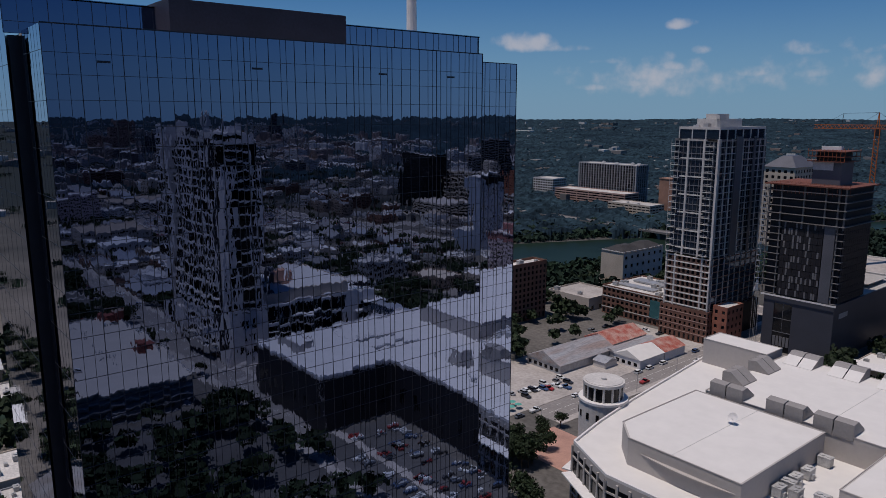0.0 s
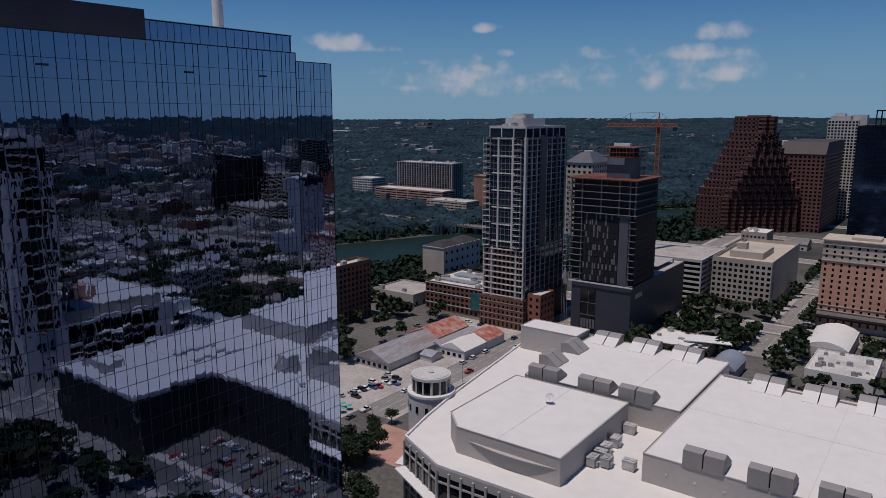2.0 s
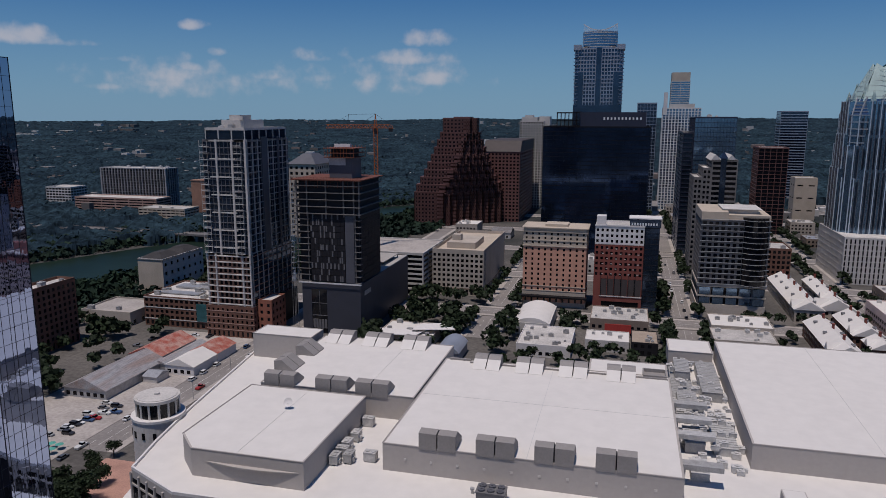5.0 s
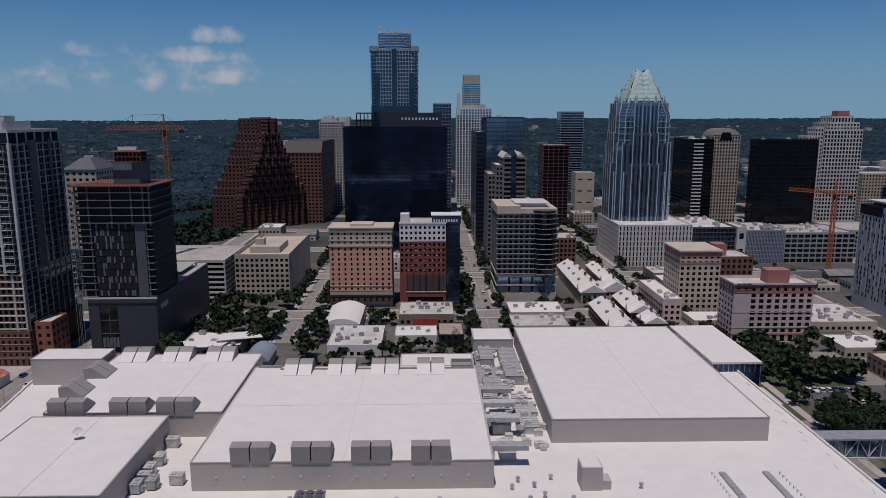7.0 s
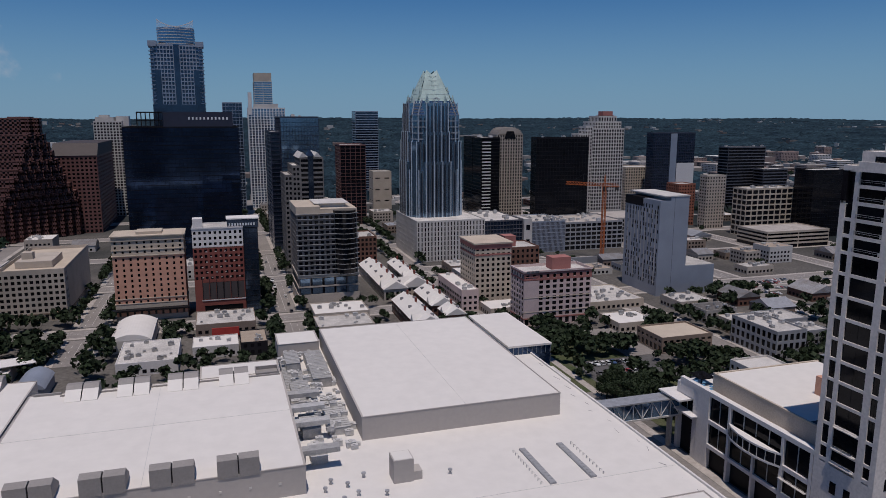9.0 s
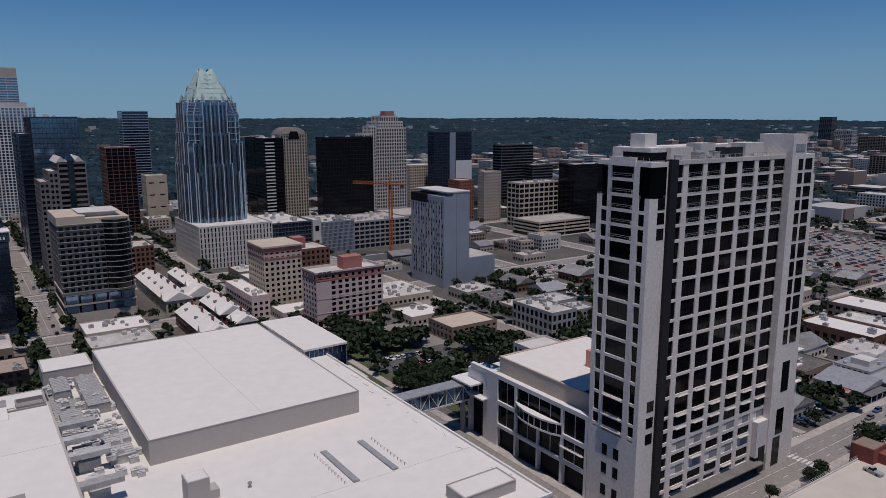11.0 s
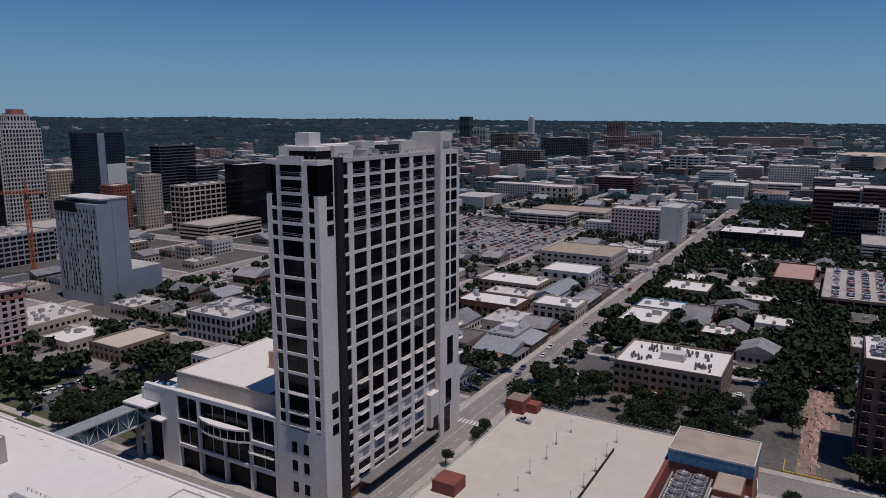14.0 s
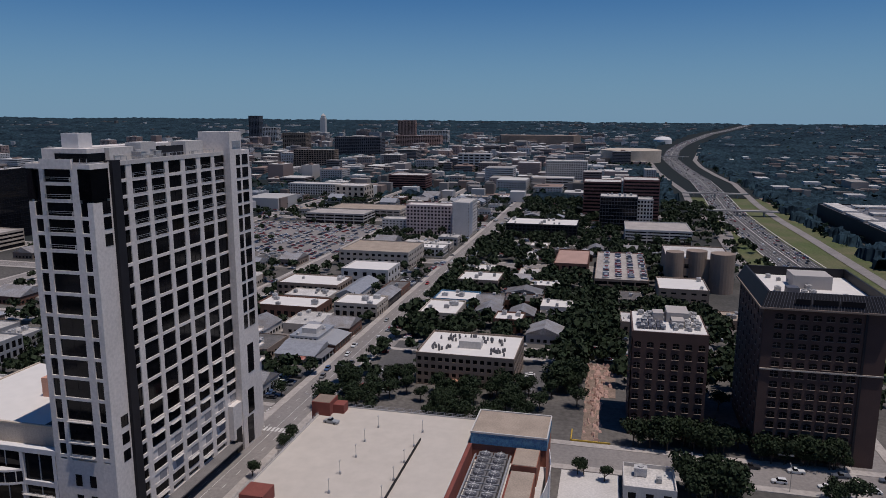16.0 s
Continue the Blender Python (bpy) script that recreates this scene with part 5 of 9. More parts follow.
part("parapet", Geo().box(40.7, 58.8, 0.2, 0.6, 18.2, 18.8).box(40.7, 58.8, 24.4, 24.8, 18.2, 18.8).box(40.7, 41.1, 0.6, 24.4, 18.2, 18.8).box(58.4, 58.8, 0.6, 24.4, 18.2, 18.8), M_LCONC, pb)
part("yard_wall", Geo().box(-30, 41, 24.2, 25.4, 0, 14.6).box(-30, 40, 10.2, 10.6, 0, 12), M_BRICKRED, pb)
part("yard_floor", Geo().box(-30, 41, 0.5, 24, 0, 9), M_LCONC, pb)
part("side_block", Geo().box(28, 39.5, 2.2, 9.8, 9, 15.2), M_BRICK, pb)
part("side_block", Geo().box(5, 24.5, 2.2, 9.4, 9, 15.2), M_BRICK, pb)
part("side_roof", Geo().box(28.2, 39.3, 2.4, 9.6, 15.2, 15.4), M_GRAVEL, pb)
part("side_roof", Geo().box(5.2, 24.3, 2.4, 9.2, 15.2, 15.4), M_GRAVEL, pb)
scr = [(10 + k * 3.4, -0.6 - 1.4 * math.sin(k * 0.35)) for k in range(10)]
for k in range(9):
    (a, b), (c, d) = scr[k], scr[k + 1]
    part("screen_panel", Geo().prism([(a, b), (c - 0.15, d), (c - 0.15, d + 0.2), (a, b + 0.2)], 0, 15.6), M_WHITE if k % 3 else M_SILVER, pb, "curved pale blue and white screen")
casing = shared(("fan_casing",), lambda: Geo().box(-1.95, 1.95, -2.2, 2.2, 0, 2.6).box(-2.0, 2.0, -2.25, 2.25, 2.6, 2.75), M_PANELGREY)
rim = shared(("fan_rim",), lambda: Geo().cyl(0, 0, 1.75, 2.75, 3.1, 16).cyl(0, 0, 1.7, 3.1, 3.4, 16, 1.55), M_SLATE)
guard = shared(("fan_guard",), lambda: Geo().bar((-1.6, 0, 3.5), (1.6, 0, 3.5), 0.18).bar((0, -1.6, 3.5), (0, 1.6, 3.5), 0.18).bar((-1.1, -1.1, 3.48), (1.1, 1.1, 3.48), 0.1).bar((-1.1, 1.1, 3.48), (1.1, -1.1, 3.48), 0.1).cyl(0, 0, 0.45, 3.4, 3.75, 10), M_UNIT)
for k in range(14):
    for y in (14.6, 19.4):
        f = part("cooling_fan", casing, M_UNIT, pb, "grey cooling tower fan", at=(38.5 - k * 4.1, y, 9.6))
        part("fan_rim", rim, M_SLATE, f, "dark fan rim")
        part("fan_guard", guard, M_UNIT, f)
    part("pipe", Geo().bar((38.5 - k * 4.1 - 2.05, 12.0, 12.6), (38.5 - k * 4.1 - 2.05, 22.2, 12.6), 0.22), M_METAL, pb)
part("main_pipe", Geo().box(-20, 40, 11.2, 11.8, 11.6, 12.2).box(-20, 40, 22.6, 23.1, 11.2, 11.7), M_METAL, pb, "long grey pipe run")

# ---------------------------------------------------------------- towers west and south-west
B = building
# residential tower: glass shaft, framed top, terracotta middle, brick foot
ct = B("residential_tower", "tall dark glass residential tower with white balcony stacks", -216, -191, 334, 382, 106.0, M_PANELGREY, z0=45, floor=3.3, bay=2.6, pier=0.22, span=0.4, depth=0.3, glass=M_STEELGLASS, base=1, category="tower")
top = building("tier", "", -214, -191, 334, 380, 112.0, M_LCONC, z0=105, floor=6.6, bay=7.6, pier=0.55, span=0.6, depth=0.4, glass=M_STEELGLASS, base=0.6, parent=ct, units=3)
rail = shared(("tower_balcony",), lambda: Geo().box(0, 4.6, -1.7, 0.1, 0, 0.25).box(0, 4.6, -1.7, -1.62, 0.95, 1.08).box(0, 0.12, -1.7, -1.58, 0.25, 3.3).box(4.48, 4.6, -1.7, -1.58, 0.25, 3.3).box(2.2, 2.32, -1.7, -1.6, 0.25, 1.0), M_LCONC)
for k in range(18):
    for x in (-0.9, 18.4):
        part("balcony", rail, M_LCONC, ct, at=(x, 0, 1.0 + k * 3.3))
part("white_pier", Geo().box(7.6, 8.6, -0.5, 0.3, 0, 61), M_LCONC, ct)
part("white_pier", Geo().box(16.6, 17.6, -0.5, 0.3, 0, 61), M_LCONC, ct)
part("white_pier", Geo().box(24.2, 25.3, -0.4, 0.4, 0, 61), M_LCONC, ct)
for k in range(7):
    part("white_band", Geo().box(4, 18.5, -0.45, 0.3, 3.6 + k * 9.4, 4.2 + k * 9.4), M_LCONC, ct)
part("plant_house", Geo().box(9, 22, 5, 26, 66.5, 71).box(12, 18, 8, 20, 71, 73.5).box(20, 22, 4, 10, 71, 73), M_LCONC, ct)
for k in range(9):
    part("side_mullion", Geo().box(24.9, 25.45, 0.8 + k * 5.6, 1.25 + k * 5.6, 0, 61), M_LCONC, ct)
for k in range(19):
    part("side_band", Geo().box(24.9, 25.3, 0.5, 47.5, 0.7 + k * 3.3, 1.0 + k * 3.3), M_TAUPE, ct)
part("side_pier", Geo().box(24.9, 25.7, 16, 22, 0, 62), M_SLATE, ct)
part("side_pier", Geo().box(24.9, 25.5, 34, 36, 0, 62), M_SLATE, ct)
mid = B("terracotta_storeys", "pale framed terracotta storeys below the glass shaft", -216, -191, 334, 382, 45.5, M_TERRACOTTA, z0=17.2, floor=3.3, bay=2.8, pier=1.1, span=1.0, base=0.8, top=0.3, panes=True, faces="E")
for k in range(9):
    part("pale_band", Geo().box(-0.9, 25.4, -0.9, 0.35, 0.6 + k * 3.3, 1.1 + k * 3.3), M_LCONC, mid)
for x in (-0.9, 4.2, 20.0, 24.6):
    part("pale_pier", Geo().box(x, x + 0.8, -0.8, 0.35, 0, 28.2), M_LCONC, mid)
part("dark_side", Geo().box(24.95, 25.35, 0.5, 48, 0, 28.3), M_STEELGLASS, mid)
for k in range(9):
    part("side_mullion", Geo().box(25.3, 25.7, 0.8 + k * 5.6, 1.5 + k * 5.6, 0, 28), M_TAUPE, mid)
    part("side_band", Geo().box(25.3, 25.6, 0.5, 47.5, 0.6 + k * 3.3, 1.1 + k * 3.3), M_TERRACOTTA, mid)
bf = B("brick_tower_foot", "red brick lower storeys with pale string courses", -218, -189.5, 332, 384, 17.4, M_DBRICK, floor=3.3, bay=3.0, pier=1.6, span=1.6, panes=True, faces="E", base=4.2, top=0.6)
for z in (4.0, 7.4, 10.8, 14.2):
    part("string_course", Geo().box(-0.15, 28.6, -0.15, 0.2, z, z + 0.35), M_SALMON, bf)
part("dark_side", Geo().box(28.45, 28.75, 8, 52, 0, 17), M_CHAR, bf)
bp = B("brick_podium", "red brick apartment block with pale bands and a teal glass bay", -264, -218.5, 341, 380, 17.5, M_DBRICK, floor=3.3, bay=3.2, pier=1.3, span=1.4, roof=M_ROOF_OLD, units=12, panes=True, faces="E", base=4)
for z in (4.0, 10.6, 16.2):
    part("pale_band", Geo().box(-0.15, 45.7, -0.15, 0.2, z, z + 0.5), M_LCONC, bp)
part("teal_bay", Geo().box(34, 44, -0.6, 0.2, 4.5, 14.5), mat("teal_glass", (0.08, 0.22, 0.24), 0.15, metal=0.5), bp, "teal glass bay")
part("roof_strip", Geo().box(4, 30, 8, 14, 17, 17.6).box(6, 34, 22, 30, 17, 18), M_METAL, bp)
B("brick_stair_block", "narrow red brick stair block beside the tower", -189, -181, 336, 352, 21, M_BRICK, floor=4, bay=4, pier=2.4, span=2.0)
# tower under construction
cn = thing("construction_tower", "unfinished dark tower with bare concrete floors on top", "tower", (-172, 352, 29))
FOOT.append((-174, -134, 349, 388))
# solid charcoal block; shade between the open floors is painted by its colour
part("dark_core", Geo().box(1.0, 35.2, 0.8, 33, 0, 55.5), M_CHAR, cn, "solid core painted charcoal for the shade inside")
rnd = random.Random(21)
tile = shared(("light_panel",), lambda: Geo().box(0, 0.85, -0.18, 0.1, 0, 3.1), M_PANELGREY)
dark = Geo()
for r in range(11):
    z = 0.4 + r * 3.4
    for k in range(9):
        x = 7.5 + k * 2.2
        dark.box(x, x + 2.1, -0.05, 0.9, z + 0.15, z + 3.3)
        if rnd.random() < 0.5:
            part("light_panel", tile, M_PANELGREY, cn, at=(x + rnd.choice((0.1, 1.15)), 0, z + 0.2))
    for k in range(13):
        y = 2 + k * 2.4
        dark.box(35.0, 35.6, y, y + 2.2, z + 0.15, z + 3.3)
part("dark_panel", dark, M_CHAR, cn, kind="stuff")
part("plain_band", Geo().box(27.6, 32.6, -0.15, 1, 0, 37.2), M_SLATE, cn)
for k in range(16):
    z = 0.2 + k * 3.4 if k < 11 else 37.4 + (k - 11) * 3.75
    if k < 11:
        part("slab_edge", Geo().box(-1.4, 7.2, -0.7, 1, z, z + 0.28), M_SHADEC, cn)
        part("slab_edge", Geo().box(33, 36.4, -0.7, 2, z, z + 0.28), M_SHADEC, cn)
    else:
        part("slab_edge", Geo().box(-1.6, 37.0, -1.2, 34, z, z + 0.3), M_SHADEC, cn)
for x in (0, 6, 17, 27, 32.8, 35.8):
    part("column", Geo().box(x - 0.3, x + 0.3, -0.5, 0.3, 36, 55.5), M_SHADEC, cn)
for x in (0, 6.2, 33.4):
    part("column", Geo().box(x - 0.25, x + 0.25, -0.4, 0.3, 0, 37), M_SHADEC, cn)
part("formwork", Geo().box(-2.4, 37.6, -1.8, 34.8, 55.4, 56.0), mat("rusty_formwork", (0.17, 0.06, 0.04), 0.85, scale=0.6, amount=0.35), cn, "rust-red formwork deck")
part("lift_core", Geo().box(16, 29, 8, 22, 55.5, 67), M_SLATE, cn, "concrete lift core wrapped in rust-red formwork")
part("core_sheet", Geo().box(16.2, 25.5, 7.6, 7.9, 63, 66.8), M_LCONC, cn)
form = [m_ for m_ in bpy.data.materials if m_.name == "rusty_formwork"][0]
for z in (67.0, 69.3, 71.8):
    part("core_formwork", Geo().box(13.8, 31, 5.8, 24.2, z, z + 0.35), form, cn, "rust-red formwork deck")
g = Geo()
for k in range(10):
    for y in (6.0, 23.8):
        g.box(14 + k * 1.86, 14.15 + k * 1.86, y, y + 0.15, 67, 73)
part("core_posts", g, M_RUST, cn, kind="stuff")
g = Geo()
for k in range(22):
    g.box(-2.3 + k * 1.9, -2.2 + k * 1.9, -1.75, -1.65, 56, 57.2).box(-2.3 + k * 1.9, -2.2 + k * 1.9, -1.2, -1.1, 51.5, 55)
g.box(-2.3, 37.6, -1.75, -1.68, 57.1, 57.2).box(-2.3, 37.6, -1.75, -1.68, 56.6, 56.7)
part("edge_rail", g, form, cn, kind="stuff")
# charcoal filler that paints the shade within the formwork
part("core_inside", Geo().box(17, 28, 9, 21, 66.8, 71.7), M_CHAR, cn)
part("white_tank", Geo().cyl(19, 12, 1.4, 72.5, 74.2, 12).box(19, 27, 10.8, 13.2, 72.6, 74.2), M_WHITE, cn)
g = Geo()
for k in range(18):
    g.box(-3.4, -1.2, -2.2, 0.5, 1 + k * 3.0, 1.15 + k * 3.0)
for x in (-3.3, -1.3):
    for y in (-2.1, 0.4):
        g.box(x - 0.07, x + 0.07, y - 0.07, y + 0.07, -29, 55)
part("hoist_scaffold", g, M_METAL, cn, "steel hoist scaffold")
part("cloth", Geo().prism([(-4, -1.2), (-1.2, -1.4), (-1.4, -0.8), (-3.6, -0.7)], 0, 6, [(-2.6, -1.2), (-1.6, -1.3), (-1.7, -0.9), (-2.5, -0.8)]), M_WHITE, cn)
cp = thing("construction_podium", "slate grey podium of the unfinished tower with one tall opening", "building", (-170, 351, 0))
FOOT.append((-172, -134, 349, 440))
part("wall", Geo().box(0, 34, 0.5, 86, 0, 28.6).box(0, 5.5, 0, 0.5, 0, 28.6).box(14.5, 34, 0, 0.5, 0, 28.6).box(5.5, 14.5, 0, 0.5, 25, 28.6), M_GUNMETAL, cp)
part("tall_opening", Geo().box(5.5, 14.5, 0.35, 0.52, 0, 25), M_GLASS2, cp, "tall dark glazed opening")
part("opening_floor", Geo().box(5.5, 14.5, 0.2, 0.4, 10, 10.4).box(5.5, 14.5, 0.2, 0.4, 17, 17.3).box(9.9, 10.1, 0.2, 0.4, 10.4, 25), M_PANELGREY, cp)
for k in range(5):
    part("crate", Geo().box(6 + k * 1.7, 7.3 + k * 1.7, 0.0, 0.4, 3, 8), M_PANELGREY, cp)
part("edge_net", Geo().box(-1.5, 35, -1.0, -0.8, 28.4, 29.2), M_WHITE, cp)
part("roof", Geo().box(0.4, 33.6, 36, 85.6, 28.6, 28.9), M_CONC, cp)
part("roof_frame", Geo().box(8, 30, 50, 78, 31, 31.4).box(8, 8.5, 50, 50.5, 28.8, 31).box(29.5, 30, 77, 78, 28.8, 31).box(14, 24, 40, 46, 28.8, 31.5), M_CONC, cp)
part("sign", Geo().box(34.0, 34.12, 6, 16, 21.5, 24), M_METAL, cp, "illegible grey sign")


def crane(x, y, base, h, jib, turn, label):
    """A tower crane: lattice mast, jib with its apex and ties, counter-jib and cab."""
    cr = thing("tower_crane", label, "crane", (x, y, base), turn=turn)
    g = Geo()
    for sx in (-1.2, 1.2):
        for sy in (-1.2, 1.2):
            g.box(sx - 0.24, sx + 0.24, sy - 0.24, sy + 0.24, 0, h)
    k = 0
    while k * 2.2 < h - 2.2:
        z = k * 2.2
        for s in (-1.2, 1.2):
            g.bar((-1.2, s, z), (1.2, s, z + 2.2), 0.22).bar((s, 1.2, z), (s, -1.2, z + 2.2), 0.22)
        k += 1
    part("mast", g, M_RUST, cr)
    part("slewing_ring", Geo().cyl(0, 0, 1.7, h - 4.2, h - 0.2, 16), M_CHAR, cr, "dark slewing unit")
    j = Geo()
    for y0, z0 in ((-0.9, 0), (0.9, 0), (0, 2.2)):
        j.bar((-10 if z0 else -12, y0, h + z0), (jib, y0, h + z0), 0.42)
    k = -12
    while k < jib - 2:
        for s in (-0.9, 0.9):
            j.bar((k, s, h), (k + 1.2, 0, h + 2.2), 0.18).bar((k + 1.2, 0, h + 2.2), (k + 2.4, s, h), 0.18)
        k += 2.4
    part("jib", j, M_RUST, cr)
    part("apex", Geo().bar((-0.9, 0, h), (0, 0, h + 9.5), 0.5).bar((0.9, 0, h), (0, 0, h + 9.5), 0.5), M_RUST, cr)
    part("tie_post", Geo().bar((jib * 0.56, 0, h + 2.2), (jib * 0.54, 0, h + 9), 0.3), M_CHAR, cr)
    part("apex_tie", Geo().bar((0, 0, h + 9.5), (jib * 0.54, 0, h + 9), 0.16).bar((jib * 0.54, 0, h + 9), (jib * 0.85, 0, h + 2.2), 0.16).bar((0, 0, h + 9.5), (-10, 0, h + 2.2), 0.16).bar((0, 0, h + 9.5), (jib * 0.3, 0, h + 2.2), 0.16), M_CHAR, cr)
    part("counterweight", Geo().box(-11.8, -9, -1, 1, h - 2.5, h), M_CHAR, cr)
    part("cab", Geo().box(1, 2.8, -2.2, -0.8, h - 2.2, h), M_GREY, cr)
    return cr


ht = B("cream_hip_block", "cream stone block under a grey hipped roof", -300, -274, 600, 640, 75, M_CREAM, floor=5, bay=5, pier=2.6, span=2.4)
part("hipped_roof", Geo().prism([(-1, -1), (27, -1), (27, 41), (-1, 41)], 75, 84, [(9, 12), (17, 12), (17, 28), (9, 28)]), M_SLATE, ht, "grey hipped roof")
crane(-168.7, 470, 0, 110, 34, 196, "orange lattice tower crane above the unfinished tower")
crane(302, 520, 0, 62, 34, 130, "red lattice tower crane before the black tower")

# towers along the west
B("brick_apartments", "plain dark red brick apartment slab", -290, -279, 274, 307, 34.5, M_DBRICK, floor=3.0, bay=3.4, pier=1.7, span=1.3, panes=True, faces="EN", units=3, top=1.6)
gh = B("gabled_hall", "white stucco hall with dark hipped roofs", -316, -297, 405, 452, 24.0, M_LCONC, floor=6, bay=7, pier=4.5, span=4, panes=True, faces="N")
part("blank_gable_wall", Geo().box(-0.1, 19.1, -0.15, 0.1, 0.2, 23.2), M_CREAM, gh, "blank cream end wall")
M_DKROOF = mat("dark_slate_roof", (0.045, 0.042, 0.043), 0.9, scale=0.3, amount=0.2, fine=2)
hr = thing("hipped_roof", "dark slate hipped roof over the white hall", "roof", (-316, 405, 23.2))
part("slope", Geo().prism([(-0.5, -0.5), (19.5, -0.5), (19.5, 24), (-0.5, 24)], 0, 4.0, [(7, 7), (12, 7), (12, 17), (7, 17)]).prism([(-0.5, 25), (19.5, 25), (19.5, 47.5), (-0.5, 47.5)], 0, 4.0, [(7, 32), (12, 32), (12, 40), (7, 40)]), M_DKROOF, hr)
B("flat_hall", "low tan hall with a flat pinkish roof", -303, -270, 336, 366, 8.0, M_TAN, floor=5, bay=8, pier=5, span=3, roof=M_PAVE, units=2)
B("low_white_shop", "low pale building with flat roof", -270, -250, 372, 392, 9, M_LCONC, floor=4, bay=4, units=3)
B("riverside_hotel", "long pale hotel slab beyond the lake", -647, -552, 771, 797, 54, M_GREY, floor=3.3, bay=4.4, pier=0.8, span=0.25, depth=1.6, units=4)
B("terraced_garage", "long salmon garage with horizontal bands", -655, -540, 733, 762, 21, M_SALMON, floor=3.2, bay=18, pier=1, span=1.6, units=0)
B("drum_annex", "curved pale annex with white flat roof", -540, -480, 700, 728, 15, M_CREAM, floor=3.5, bay=6, pier=1, span=1.8, units=2)
single("service_tower", Geo().box(-493, -470, 735, 750, -0.3, 44).box(-493.5, -469.5, 734.5, 750.5, 43.5, 44.4), M_TERRACOTTA, "plain terracotta service tower without windows", "tower")
B("office_far_bank", "white office block across the lake", -760, -720, 800, 830, 24, M_LCONC, floor=4, bay=5, units=1)

# brown stepped granite tower
st = thing("stepped_tower", "rose-brown granite office tower stepped like a pyramid", "tower", (-226, 745, 0))
FOOT.append((-230, -130, 745, 830))


def poly_tower(parent, pts, z0, z1, floor, span, bay, pier, wall, glass, depth=0.5):
    """Storeys over a polygon (anticlockwise): spandrel rings and piers proud of a glazed core."""
    n = max(1, round((z1 - z0) / floor))
    ox, oy, oz = parent.location
    loc = [(x - ox, y - oy) for x, y in pts]
    zs = [z0 - oz + (z1 - z0) * k / n for k in range(n + 1)]
    g = Geo()
    for z in zs:
        g.prism(loc, z - span * 0.5, z + span * 0.5)
    for (ax, ay), (bx, by) in zip(loc, loc[1:] + loc[:1]):
        L = math.hypot(bx - ax, by - ay)
        tx, ty = (bx - ax) / L, (by - ay) / L
        m = max(1, round(L / bay))
        for k in range(m + 1):
            c = min(L - pier / 2, max(pier / 2, L * k / m))
            p, q = c - pier / 2, c + pier / 2
            g.prism([(ax + tx * p, ay + ty * p), (ax + tx * q, ay + ty * q), (ax + tx * q - ty * depth, ay + ty * q + tx * depth), (ax + tx * p - ty * depth, ay + ty * p + tx * depth)], zs[0], zs[-1])
    part("storey_grid", g, wall, parent, kind="stuff")
    part("glazing", Geo().prism(inset(loc, depth * 0.8), zs[0], zs[-1]), glass, parent, "dark window glass")


EDGE = [(0, -224, -197, -127), (36, -222, -195, -128.5), (52, -213, -186, -137), (67, -206, -178.5, -142), (84, -198.5, -173.5, -148), (100, -192, -168, -153.5), (115.5, -188.6, -165, -156)]  # height, left, corner, right
LEVELS = [0, 36.5, 44.5, 52.5, 60.5, 68.5, 76.5, 84.5, 92.5, 100.5, 115.5]
for i, (lo, hi) in enumerate(zip(LEVELS, LEVELS[1:])):
    for (z0, *p0), (z1, *p1) in zip(EDGE, EDGE[1:]):
        if z0 <= lo <= z1:
            a, c, n_ = [u + (v - u) * (lo - z0) / (z1 - z0) for u, v in zip(p0, p1)]
    y0 = 745 + i * 1.5
    k = y0 / 745
    yn = y0 + (n_ - c) * 0.75
    saw = []
    m = max(2, round((n_ - c) / 7))
    xn = n_ * yn / 745
    for j in range(m):
        f0, f1 = j / m, (j + 1) / m
        saw += [(c * k + (xn - c * k) * f1, y0 + (yn - y0) * f0), (c * k + (xn - c * k) * f1, y0 + (yn - y0) * f1)]
    poly_tower(st, [(a * k, y0), (c * k, y0)] + saw + [(xn, yn + 5), (a * k, yn + 5)], lo, hi, 3.9, 1.9, 4.0, 1.75, M_GRANITE, M_GLASS2, 0.5)
part("roof_box", Geo().box(40, 58, 24, 44, 115.5, 117.5), M_GRANITE, st)
ga = building("granite_annex", "rose-brown granite office block with a sloping seamed roof", -158, -117, 800, 915, 79, M_GRANITE, floor=3.9, bay=4.2, pier=1.7, span=1.8, depth=0.6)
part("sloping_roof", Geo().prism([(-0.5, -0.5), (41.5, -0.5), (41.5, 115), (-0.5, 115)], 79, 91, [(-0.5, 12), (41.5, 12), (41.5, 115), (-0.5, 115)]), M_DUSK, ga, "dark sloping metal roof")
B("tan_parking", "pale concrete parking garage with curved decks", -178, -128, 446, 500, 29, M_LCONC, floor=3.3, bay=14, pier=0.8, span=1.3, roof=M_PAVE, depth=0.8)
B("tan_office", "tan stone office block with square windows", -124, -89, 454, 537, 31, M_TAN, floor=3.4, bay=3.2, pier=1.3, span=1.5, panes=True, faces="E", roof=M_CREAM, top=2.2, base=5, base_mat=M_BROWN)
part("blank_end", Geo().box(34.9, 35.1, 8, 83, 5, 29), M_CREAM, [o for o in bpy.data.objects if o.name.startswith("tan_office")][0], "blank cream end wall")
pl = thing("roof_house", "tan rooftop plant house with a small tower", "roof house", (-118, 470, 29.0))
part("wall", Geo().box(0, 20, 0, 30, 0, 4).box(2, 8, 8, 14, 4, 8), M_TAN, pl)
